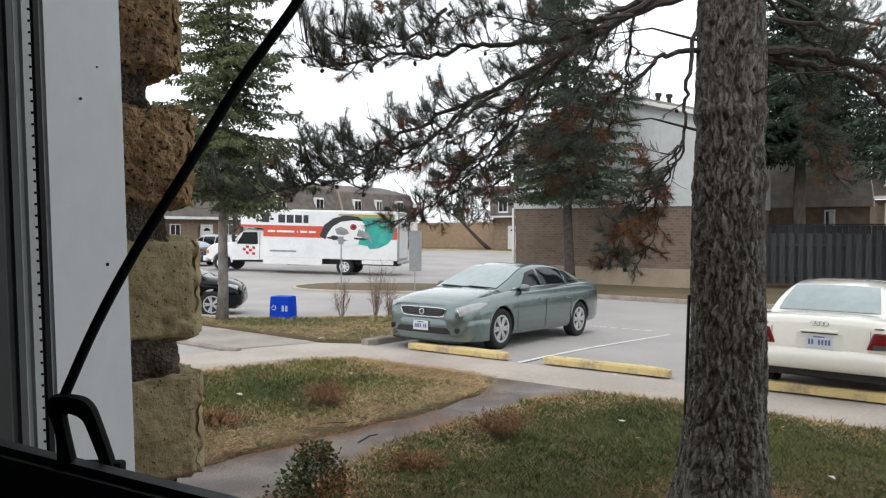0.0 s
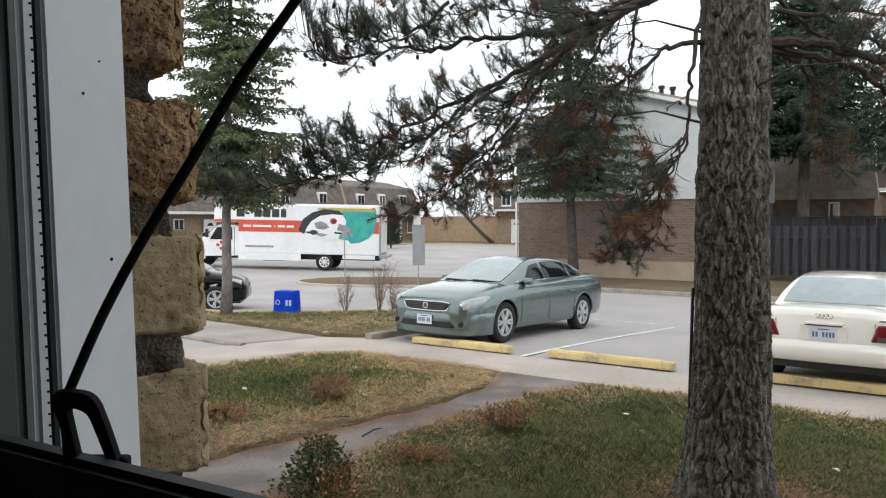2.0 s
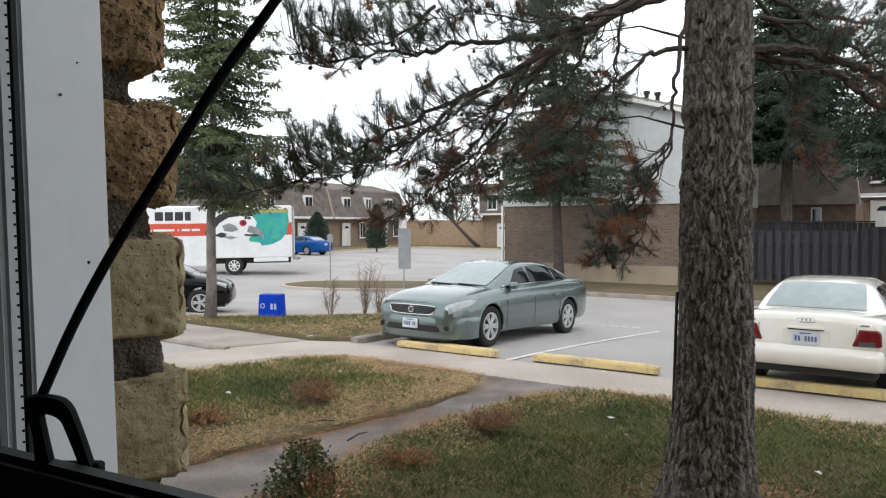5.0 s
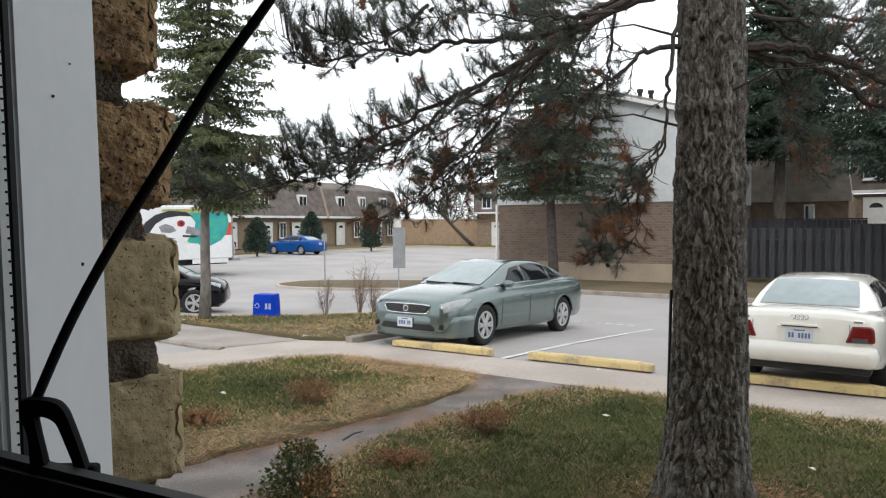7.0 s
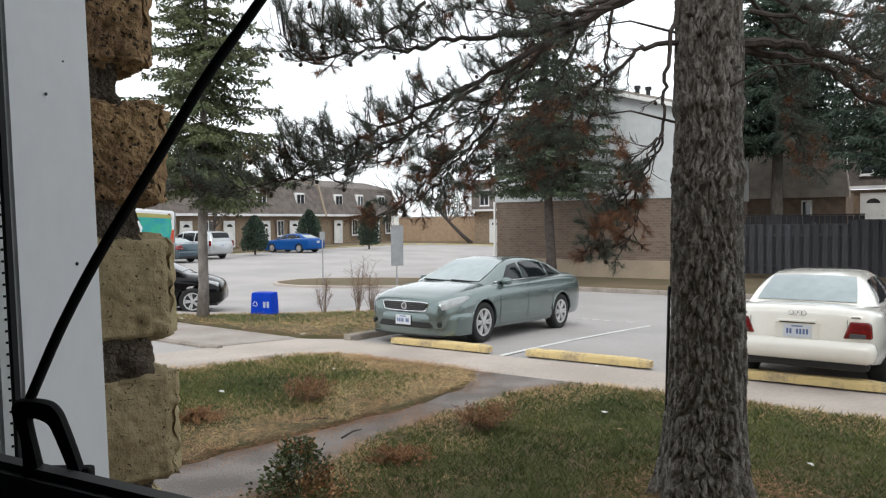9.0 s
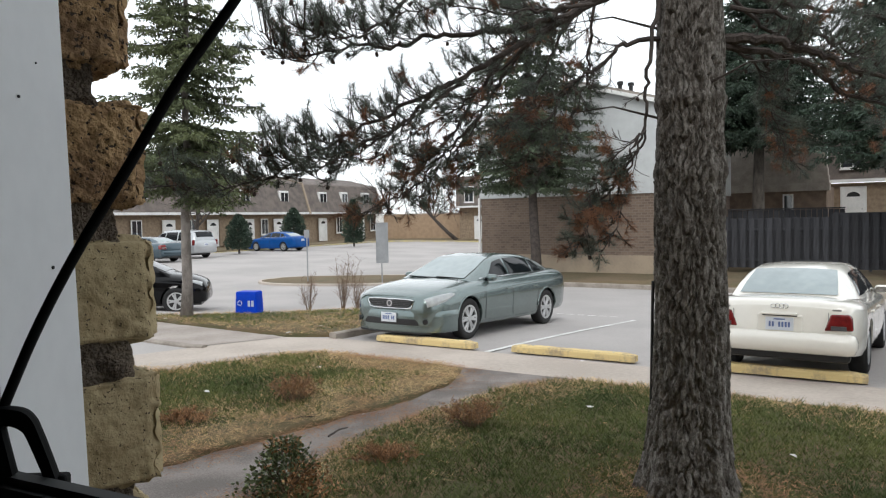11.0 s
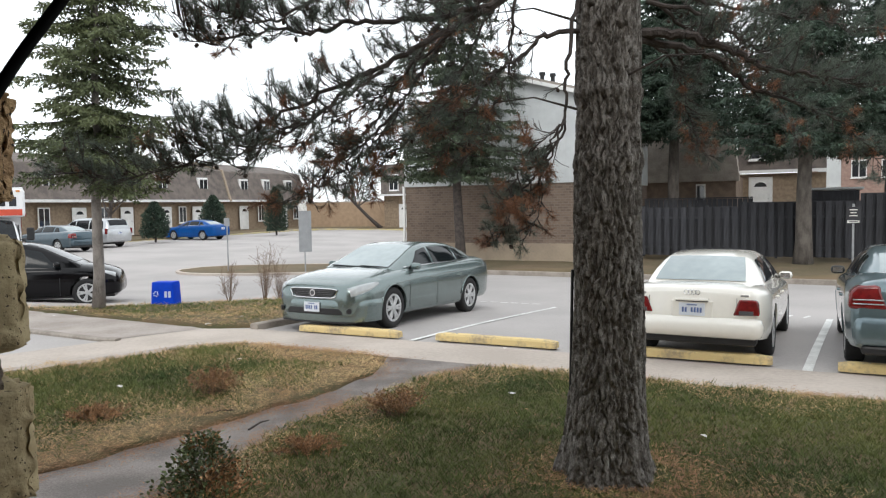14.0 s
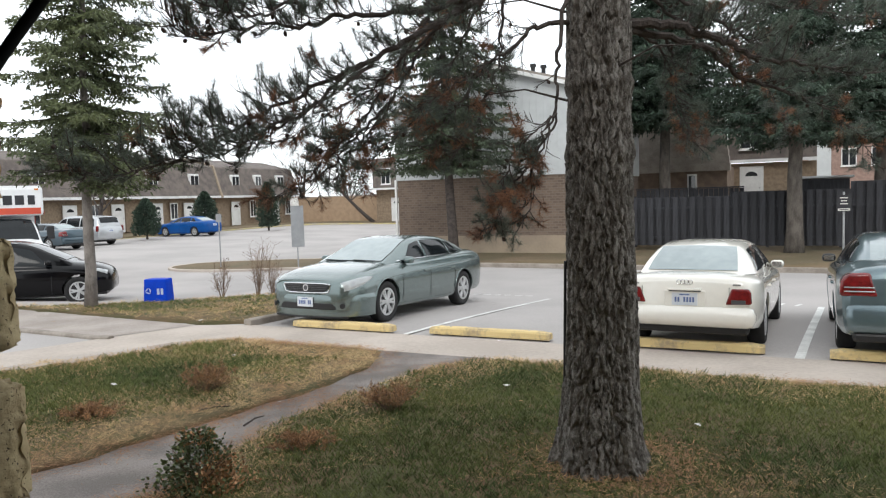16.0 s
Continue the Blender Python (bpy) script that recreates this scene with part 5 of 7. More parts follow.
def rnd_dir(rg):
    a, z = rg.uniform(0, 2 * math.pi), rg.uniform(-1, 1)
    r = math.sqrt(1 - z * z)
    return Vector((r * math.cos(a), r * math.sin(a), z))


def brush(soup, rg, a, b, per_metre, length, width, droop=0.0):
    """Needles all along a shoot, pointing forwards and outwards, closest at its tip."""
    axis = b - a
    d = axis.normalized()
    for _ in range(int(per_metre * axis.length) + 8):
        p = a.lerp(b, 1 - rg.random() ** 1.4)
        w = (d * rg.uniform(0.05, 0.8) + rnd_dir(rg) * 0.9 + Vector((0, 0, 0.2 - droop))).normalized() * length * rg.uniform(0.7, 1.15)
        soup.needle(p, w, w.cross(rnd_dir(rg)).normalized(), width)


def cone_mesh():
    bm = bmesh.new()
    bmesh.ops.create_icosphere(bm, subdivisions=1, radius=0.013, matrix=Matrix.Diagonal((1, 1, 1.45, 1)))
    return mesh_of("cone", bm, CONE)


CONE_MESH = cone_mesh()


def pine_bough(tree, rg, ctrl, radius, brown, density=22.0, twig=0.215, needles=900, inv=None, wide=0.0009, cone_rate=0.0):
    """One limb with its twigs; brushes of needles and cones are its sub-parts."""
    pts = curve_pts(ctrl, 6)
    n = len(pts)
    radii = [max(0.0035, 0.6 * radius * (1 - k / (n - 1)) ** 1.1) for k in range(n)]
    wood = bmesh.new()
    kink = [p + 0.016 * rnd_dir(rg) * min(1, k / 4) for k, p in enumerate(pts)]
    tube(wood, kink, radii, 7)
    green, dead, cones = Soup(), Soup(), []
    length = sum((b - a).length for a, b in zip(pts, pts[1:]))
    lively = max(0.0, 1 - 4 * brown)
    for q in range(int(length * density)):
        f = 0.14 + 0.86 * (q + rg.random()) / (length * density)
        k = min(n - 2, int(f * (n - 1)))
        base = kink[k].lerp(kink[k + 1], f * (n - 1) - k)
        tan = (kink[k + 1] - kink[k]).normalized()
        side = tan.cross(rnd_dir(rg)).normalized()
        d = (tan * rg.uniform(0.4, 1.1) + side * rg.uniform(0.4, 0.9) + Vector((0, 0, rg.uniform(-0.25, 0.35) + 0.25 * lively))).normalized()
        ln = twig * rg.uniform(0.4, 1.3) * (1.0 - 0.25 * f)
        bend = Vector((0, 0, rg.uniform(0.0, 0.3) + 0.25 * lively))
        tw = [base + d * ln * s + bend * ln * s * s for s in (0, 0.33, 0.66, 1.0)]
        if math.hypot(tw[3].x - PINE[0], tw[3].y - PINE[1]) < 0.4 or (abs(tw[3].x - 0.383 * tw[3].y) < 0.34 and tw[3].y < 4.9 and tw[3].z < 3.6):
            continue
        tube(wood, tw, [0.0045, 0.0035, 0.0027, 0.0018], 4, False)
        is_dead = rg.random() < brown * (0.3 + 0.75 * f)
        bare = rg.random() < (0.16 if f > 0.3 else 0.5) and not is_dead
        ends = [(tw[1].lerp(tw[3], 0.3), tw[3])]
        for _ in range(rg.randint(3, 5)):
            s = rg.uniform(0.25, 0.95)
            b0 = tw[0].lerp(tw[3], s)
            d2 = ((tw[3] - tw[0]).normalized() + rnd_dir(rg) * 0.8 + Vector((0, 0, 0.15 + 0.4 * lively))).normalized()
            l2 = ln * rg.uniform(0.25, 0.6)
            e = b0 + d2 * l2 + Vector((0, 0, 0.25 * l2 * lively))
            tube(wood, [b0, b0 + d2 * l2 * 0.5 + Vector((0, 0, -0.008)), e], [0.003, 0.0024, 0.0016], 3, False)
            ends.append((b0.lerp(e, 0.35), e))
        if not bare:
            for p, e in ends:
                if is_dead:
                    brush(dead, rg, p, e, needles * 0.6, 0.065, wide * 1.5, 0.5)
                else:
                    brush(green, rg, p, e, needles, 0.056, wide)
        if rg.random() < cone_rate:
            cones.append(tw[rg.randint(1, 3)] + Vector((0, 0, -0.02)))
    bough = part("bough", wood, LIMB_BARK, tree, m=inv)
    if green.f:
        green.add_to("needles", NEEDLE, bough, "grey-green pine needles")
    if dead.f:
        dead.add_to("dead_needles", DEAD_NEEDLE, bough, "rust-brown dead needles")
    for c in cones:
        piece("cone", CONE_MESH, bough, pose(*c, rg.uniform(-50, 50), rg.uniform(-50, 50), 0))
    return bough


def upper_limbs(limb):
    limb([(1.22, 4.79, 3.33), (0.89, 4.7, 3.27), (0.56, 4.56, 3.22), (0.24, 4.42, 3.22), (-0.09, 4.32, 3.14)], 0.024, 0.15)
    limb([(1.77, 4.98, 3.72), (1.08, 4.86, 3.29), (0.51, 4.75, 3.15), (0.15, 4.62, 3.09), (-0.06, 4.51, 3), (-0.27, 4.39, 3), (-0.48, 4.28, 2.91), (-0.64, 4.15, 2.86), (-0.77, 4.04, 2.97)], 0.04, 0.04)
    limb([(0.02, 4.42, 3.26), (-0.17, 4.32, 3.07), (-0.35, 4.23, 2.98), (-0.49, 4.14, 2.99), (-0.58, 4.04, 3.01)], 0.02, 0.04)


def left_limbs(limb):
    limb([(1.76, 4.98, 3.57), (1.28, 4.9, 3.37), (0.88, 4.82, 3.14), (0.5, 4.74, 2.93), (0.13, 4.66, 2.74), (-0.21, 4.58, 2.56), (-0.54, 4.5, 2.38), (-0.84, 4.42, 2.22), (-1.13, 4.32, 2.15), (-1.41, 4.23, 2.18)], 0.045, 0.06)
    limb([(0.35, 4.7, 2.81), (0.13, 4.61, 2.66), (-0.01, 4.51, 2.54), (-0.21, 4.42, 2.44), (-0.36, 4.32, 2.31), (-0.48, 4.23, 2.16)], 0.022, 0.08)
    limb([(0.29, 4.8, 2.84), (0.1, 4.75, 2.7), (-0.04, 4.7, 2.55), (-0.21, 4.65, 2.46), (-0.42, 4.6, 2.35), (-0.54, 4.55, 2.27), (-0.7, 4.5, 2.23), (-0.84, 4.45, 2.23), (-0.95, 4.4, 2.21)], 0.026, 0.03)
    limb([(-0.14, 4.6, 2.48), (-0.31, 4.54, 2.37), (-0.44, 4.48, 2.33), (-0.59, 4.42, 2.31), (-0.73, 4.36, 2.34), (-0.84, 4.3, 2.36)], 0.014, 0.02)


def hanging_limbs(limb):
    limb([(1.75, 5.03, 3.64), (1.36, 5.17, 3.52), (1.13, 5.31, 3.27), (0.99, 5.45, 2.98), (0.8, 5.59, 2.75), (0.66, 5.69, 2.56)], 0.03, 0.3)
    limb([(0.85, 4.79, 3.12), (0.56, 4.98, 2.89), (0.33, 5.08, 2.7), (0.05, 5.17, 2.56), (-0.24, 5.17, 2.39)], 0.02, 0.35)
    limb([(1.56, 4.79, 2.51), (1.41, 4.65, 2.42), (1.22, 4.51, 2.28), (1.08, 4.42, 2.04)], 0.014, 0.55)
    limb([(1.73, 4.98, 3.15), (1.48, 4.93, 3.11), (1.29, 4.89, 2.97), (1.1, 4.84, 2.83), (0.94, 4.79, 2.74), (0.78, 4.75, 2.63), (0.6, 4.7, 2.53)], 0.032, 0.3)
    limb([(1.78, 5.08, 3.56), (1.26, 5.14, 3.49), (0.95, 5.21, 3.28), (0.75, 5.27, 3.05), (0.59, 5.35, 2.79), (0.42, 5.41, 2.56), (0.22, 5.48, 2.33), (0.07, 5.55, 2.08)], 0.042, 0.5)
    limb([(0.78, 5.17, 3.22), (0.51, 5.26, 2.85), (0.31, 5.36, 2.56), (0.1, 5.45, 2.35), (-0.07, 5.55, 2.19)], 0.026, 0.45)
    limb([(0.86, 5.17, 2.8), (0.62, 5.26, 2.5), (0.42, 5.36, 2.31), (0.26, 5.45, 2.13)], 0.02, 0.6)
    limb([(1.33, 5.08, 3.55), (1.29, 5.13, 3.22), (1.27, 5.19, 2.92), (1.18, 5.25, 2.66), (1.09, 5.3, 2.44), (0.95, 5.36, 2.26)], 0.022, 0.35)
    limb([(1.71, 4.89, 3.43), (1.62, 4.86, 3.08), (1.58, 4.83, 2.78), (1.56, 4.8, 2.5), (1.42, 4.78, 2.27), (1.27, 4.76, 2.07), (1.15, 4.73, 1.87), (1.04, 4.7, 1.71)], 0.028, 0.5)
    limb([(1.56, 4.79, 2.55), (1.45, 4.75, 2.29), (1.35, 4.7, 2.14), (1.35, 4.65, 1.96), (1.26, 4.61, 1.78)], 0.015, 0.6)
    limb([(0.53, 5.2, 2.69), (0.33, 5.17, 2.49), (0.17, 5.13, 2.34), (0.09, 5.1, 2.22), (-0.07, 5.07, 2.12), (-0.26, 5.03, 2.02), (-0.36, 5, 2)], 0.02, 0.75)
    limb([(0.52, 5.1, 2.68), (0.4, 5.07, 2.5), (0.24, 5.05, 2.4), (0.09, 5.03, 2.37), (-0.02, 5, 2.33)], 0.014, 0.7)
    limb([(1.18, 5, 2.9), (1.07, 4.98, 2.79), (0.97, 4.96, 2.65), (0.88, 4.94, 2.52), (0.78, 4.92, 2.37), (0.66, 4.9, 2.27)], 0.018, 0.5)
    limb([(1.51, 4.75, 2.49), (1.43, 4.74, 2.33), (1.35, 4.73, 2.18), (1.27, 4.72, 2.03), (1.16, 4.71, 1.9), (1.04, 4.7, 1.78)], 0.016, 0.8)


def right_limbs(limb):
    limb([(2.21, 4.98, 3.36), (2.54, 4.89, 3.27), (2.91, 4.98, 3.12), (3.29, 5.08, 2.98), (3.67, 5.17, 2.89), (4.14, 5.26, 2.84)], 0.03, 0.1)
    limb([(2.44, 5.03, 3.08), (2.68, 5.36, 2.94), (2.82, 5.64, 2.7), (3.01, 5.83, 2.47), (3.29, 6.02, 2.33)], 0.022, 0.25)
    limb([(2.16, 4.98, 3.14), (2.39, 4.89, 3.12), (2.55, 4.79, 3.05), (2.74, 4.7, 2.95), (2.93, 4.61, 2.84), (3.15, 4.51, 2.78), (3.41, 4.42, 2.72), (3.91, 4.32, 2.69)], 0.066, 0.05)
    limb([(2.16, 4.98, 3.1), (2.55, 5.04, 3.05), (2.84, 5.09, 2.97), (3.09, 5.14, 2.81), (3.53, 5.2, 2.69), (3.91, 5.25, 2.56), (4.17, 5.3, 2.39), (4.45, 5.36, 2.1)], 0.048, 0.22)
    limb([(2.14, 4.98, 3.12), (2.42, 5.12, 3.03), (2.59, 5.26, 2.85), (2.75, 5.4, 2.62), (2.91, 5.55, 2.34)], 0.022, 0.25)
    limb([(2.17, 4.98, 3.54), (2.56, 5.06, 3.41), (3.12, 5.12, 3.36), (3.77, 5.2, 3.3), (4.55, 5.26, 3.24)], 0.035, 0.08)
    limb([(2.21, 5.08, 3.53), (2.59, 5.3, 3.31), (3.08, 5.53, 3.2), (3.61, 5.75, 2.94), (3.96, 5.98, 2.63), (4.22, 6.2, 2.43)], 0.028, 0.35)


def bark_relief(nr, nz, radius, z0, z1, seed):
    """Offsets of a trunk's skin: raised plates between deep upright furrows."""
    rs = np.random.RandomState(seed)
    per = 2 * math.pi * radius
    m = int(per * (z1 - z0) / (0.062 * 0.13))
    px, pz = rs.uniform(0, per, m), rs.uniform(z0, z1, m)
    lift = rs.uniform(0.55, 1.0, m)
    th = np.linspace(0, per, nr, endpoint=False)
    out = np.zeros((nz, nr))
    for j, z in enumerate(np.linspace(z0, z1, nz)):
        near = np.abs(pz - z) < 0.45
        wob = 0.012 * np.sin(z * 7 + th * 5) + 0.007 * np.sin(z * 41 + th * 31) + 0.004 * np.sin(z * 97 - th * 70)
        rise = 0.022 * np.sin(th * 47 + z * 9) + 0.012 * np.sin(th * 131 - z * 23)
        dx = np.abs(th[:, None] + wob[:, None] - px[near][None])
        dx = np.minimum(dx, per - dx)
        dist = np.maximum(dx / 0.045, 0.8 * np.abs(z + rise[:, None] - pz[near][None]) / 0.2) + 0.35 * (dx / 0.045)
        o = np.argsort(dist, axis=1)[:, :2]
        rows = np.arange(nr)
        gap = dist[rows, o[:, 1]] - dist[rows, o[:, 0]]
        out[j] = np.clip((gap - 0.04) / 0.16, 0, 1) ** 0.7 * lift[near][o[:, 0]]
    return out


PINE = (1.905, 4.98)


def near_pine():
    tx, ty = PINE
    t = thing("pine_tree", "large pine with deeply furrowed grey bark and dark drooping boughs", "tree", m=pose(tx, ty, 0))
    nr, nz, z0, z1 = 230, 420, -0.12, 3.9
    rel = bark_relief(nr, nz, 0.26, z0, z1, 4)
    verts, faces = [], []
    for j in range(nz):
        z = z0 + (z1 - z0) * j / (nz - 1)
        flare = math.exp(-max(z, 0) / 0.3)
        r0 = 0.268 - 0.014 * z + 0.112 * flare
        for i in range(nr):
            a = 2 * math.pi * i / nr
            root = 1 + 0.10 * flare * math.sin(5 * a + 1.3) + 0.06 * flare * math.sin(9 * a + 0.6)
            lump = 0.012 * noise.noise((math.cos(a) * 1.5, math.sin(a) * 1.5, z * 1.3))
            knot = 0.02 * math.exp(-((z - 2.72) / 0.05) ** 2) + 0.016 * math.exp(-((z - 2.25) / 0.06) ** 2)
            r = r0 * root + lump + knot - 0.042 + 0.042 * rel[j, i] + 0.007 * abs(noise.noise((a * 16, z * 9, 3))) + 0.0035 * noise.noise((a * 40, z * 26, 7)) + 0.002 * noise.noise((a * 90, z * 80, 9))
            verts.append((r * math.cos(a) + 0.022 * min(1.0, max(0.0, z)), r * math.sin(a), z))
    for j in range(nz - 1):
        for i in range(nr):
            k = (i + 1) % nr
            faces.append((j * nr + i, j * nr + k, (j + 1) * nr + k, (j + 1) * nr + i))
    me = bpy.data.meshes.new("trunk")
    me.from_pydata(verts, [], faces)
    me.materials.append(BARK)
    me.polygons.foreach_set("use_smooth", [True] * len(me.polygons))
    piece("trunk", me, t)
    part("upper_trunk", tubed([(0, 0, 3.85), (0.03, 0.02, 6), (0.05, 0, 8.5), (0.02, 0, 11)], [0.2, 0.15, 0.09, 0.02], 14), BARK, t, smooth_faces=True)
    rg = random.Random(11)
    back = pose(-tx, -ty, 0)
    def limb(ctrl, radius, brown):
        pine_bough(t, rg, ctrl, radius, brown, inv=back, density=27.0, cone_rate=0.18)
    for grow in (upper_limbs, left_limbs, hanging_limbs, right_limbs):
        grow(limb)
    # upper crown mostly out of view: coarse wide needles added to shade the lawn
    for k in range(26):
        z = 4.15 + 0.25 * k
        a = 2.4 * k
        ln = 4.3 * (1 - k / 32)
        d = Vector((math.cos(a), math.sin(a), 0))
        ctrl = [Vector((tx, ty, z)) + d * ln * s + Vector((0, 0, -0.5 * s * s * ln * 0.5 + 0.3 * s)) for s in (0.05, 0.35, 0.7, 1.0)]
        pine_bough(t, rg, ctrl, 0.035, 0.1, density=11, needles=160, inv=back, wide=0.006)
    # dead twigs low on the trunk
    for k in range(7):
        a, z = 1.0 + k * 2.1, 2.4 + 0.2 * k
        d = Vector((math.cos(a), math.sin(a), 0.1))
        part("dead_twig", tubed([d * 0.2 + Vector((0, 0, z)), d * 0.5 + Vector((0, 0, z + 0.05)), d * 0.8 + Vector((0, 0, z - 0.02))], [0.01, 0.006, 0.003], 5), LIMB_BARK, t)
    return t


near_pine()


def stake():
    way = Vector((-PINE[1], PINE[0], 0)).normalized()
    foot, top = Vector((*PINE, -0.05)) + way * 0.262, Vector((*PINE, 1.5)) + way * 0.228
    t = thing("garden_stake", "thin black stake leaning against the pine trunk", "stake")
    part("shaft", tubed([foot, foot.lerp(top, 0.5), top], 0.011, 8), BLACK, t)


stake()


def spruce(label, x, y, height, base, radius, trunk_r, material, seed, whorl=0.26, arms=7, size=1.0, droop=0.35, lean=(0, 0), sparse=0.0, bark=GREY_BARK):
    """A conifer in whorls of drooping boughs, each with flat sprays."""
    rg = random.Random(seed)
    z = ground_z(x, y)
    t = thing("conifer_tree", label, "tree", m=pose(x, y, z + 0.02))
    n = 14
    part("trunk", tubed([(lean[0] * k / n + 0.02 * math.sin(k * 1.7), lean[1] * k / n, height * k / n - (0.1 if k == 0 else 0)) for k in range(n + 1)], [trunk_r * (1.25 if k == 0 else 1.0 - 0.93 * k / n) for k in range(n + 1)], 14), bark, t, smooth_faces=True)
    zz = base
    while zz < height - 0.15:
        f = (zz - base) / (height - base)
        r = radius * (1 - f) ** 0.85 * (0.55 + 0.45 * min(1, (zz - base) / (0.1 * height) + 0.35))
        wood, soup = bmesh.new(), Soup()
        for k in range(arms):
            if rg.random() < sparse:
                continue
            a = 2 * math.pi * (k + rg.random()) / arms
            ln = r * rg.uniform(0.7, 1.12) + 0.12
            d = Vector((math.cos(a), math.sin(a), 0))
            o = Vector((lean[0] * zz / height, lean[1] * zz / height, zz + rg.uniform(-0.1, 0.1)))
            arm = [o + d * ln * s + Vector((0, 0, -droop * ln * s + 0.22 * ln * s * s + 0.05)) for s in (0, 0.3, 0.65, 1.0)]
            tube(wood, arm, [0.022 * size, 0.016 * size, 0.01 * size, 0.004], 4, False)
            across = Vector((-d.y, d.x, 0))
            m = max(5, int(ln * 15 / size))
            for q in range(m):
                s = (q + rg.random()) / m
                i = min(2, int(s * 3))
                p = arm[i].lerp(arm[i + 1], s * 3 - i)
                wing = (1 - s * 0.75) * 0.42 * ln + 0.1
                for sg in (-1, 1):
                    e = (across * sg + d * rg.uniform(0.3, 0.9) + Vector((0, 0, rg.uniform(-0.75, -0.05)))).normalized()
                    w = wing * rg.uniform(0.5, 1.1)
                    c = max(3, int(w / 0.085 / size))
                    for h in range(c):
                        b = p + e * w * (h + 0.3) / c
                        for _ in range(3):
                            dd = (e + rnd_dir(rg) * 0.8 + Vector((0, 0, -0.2))).normalized() * 0.115 * size * rg.uniform(0.6, 1.2)
                            soup.leaf(b, dd, dd.cross(rnd_dir(rg)).normalized(), 0.018 * size)
        if wood.verts:
            bough = part("bough", wood, LIMB_BARK, t)
            soup.add_to("foliage", material, bough)
        else:
            wood.free()
        zz += whorl * rg.uniform(0.8, 1.2)
    return t


spruce("slender spruce with drooping olive-green boughs on the grass strip", -4.72, 15.7, 10.2, 2.55, 1.95, 0.115, SPRUCE_NEEDLE, 3, whorl=0.33, lean=(0.25, 0.1), sparse=0.2)
spruce("tall dark spruce before the brick house end", 4.75, 27.6, 14.5, 3.7, 3.0, 0.2, MID_NEEDLE, 5, whorl=0.4, arms=8, size=1.4, sparse=0.25, droop=0.4, lean=(-0.4, 0), bark=LIMB_BARK)
spruce("tall pine before the dark fence", 16.3, 23.8, 13.5, 4.5, 3.7, 0.3, FAR_NEEDLE, 8, whorl=0.42, arms=9, size=1.6, sparse=0.12, lean=(0.2, 0), bark=FAR_BARK)
spruce("tall pine behind the dark fence", 21.3, 25.6, 13, 4.5, 3.8, 0.36, FAR_NEEDLE, 9, whorl=0.42, arms=9, size=1.6, sparse=0.2, bark=FAR_BARK)
spruce("dark pine behind the board fence", 15.2, 31.5, 15, 5.7, 4.5, 0.3, FAR_NEEDLE, 10, whorl=0.42, arms=9, size=1.7, sparse=0.15, bark=FAR_BARK)


# ---- the window that the camera looks out of ----
VINYL = mat("white_vinyl", (0.63, 0.655, 0.68), (0.57, 0.595, 0.62), 3, 0.45, fine=60)
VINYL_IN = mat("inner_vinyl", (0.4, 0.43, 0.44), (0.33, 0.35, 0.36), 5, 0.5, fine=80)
GASKET = mat("black_gasket", (0.01, 0.011, 0.013), (0.006, 0.007, 0.008), 8, 0.6, spec=0.15)
CORD = mat("black_cord", (0.008, 0.009, 0.01), (0.005, 0.0055, 0.006), 30, 0.7, spec=0.15)
NEAR_BRICK = mat("rough_tan_brick", (0.45, 0.37, 0.22), (0.35, 0.275, 0.155), 30, 0.95, bump=0.22, bscale=170, fine=120, obj=0.12)
RUST_BRICK = mat("rough_rust_brick", (0.46, 0.305, 0.155), (0.27, 0.165, 0.09), 26, 0.95, bump=0.6, bscale=170, fine=120, obj=0.1)
pitted(NEAR_BRICK, 400, 0.64, (0.13, 0.1, 0.07))
pitted(RUST_BRICK, 260, 0.6, (0.06, 0.042, 0.03))
REFLECTION_GREY = mat("reflection_grey", (0.075, 0.082, 0.084), (0.045, 0.05, 0.052), 20, 0.6, stretch=(1, 1, 0.2))
# shade of the unlit room put into the frame's base colour
SHADED_FRAME = mat("shaded_frame", (0.035, 0.039, 0.04), (0.02, 0.023, 0.025), 6, 0.6)
NEAR_MORTAR = mat("grey_mortar", (0.2, 0.16, 0.12), (0.1, 0.078, 0.06), 40, 0.95, bump=0.9, bscale=300)
PLASTER = mat("room_plaster", (0.45, 0.44, 0.42), (0.4, 0.39, 0.37), 1, 0.9)
WN, WL = Vector((0.45, 0.893, 0)), Vector((0.893, -0.45, 0))


def by_wall(l, n, z):
    return WL * l + WN * n + Vector((0, 0, z))


def wall_block(name, l0, l1, n0, n1, z0, z1, material, label, category, parent=None):
    bm = bmesh.new()
    prism(bm, [tuple(by_wall(*p, 0).xy) for p in ((l0, n0), (l1, n0), (l1, n1), (l0, n1))], z0, z1)
    bmesh.ops.recalc_face_normals(bm, faces=bm.faces[:])
    ob = part(name, bm, material, parent)
    return tagged(ob, label, category, kind="structure") if not parent else ob


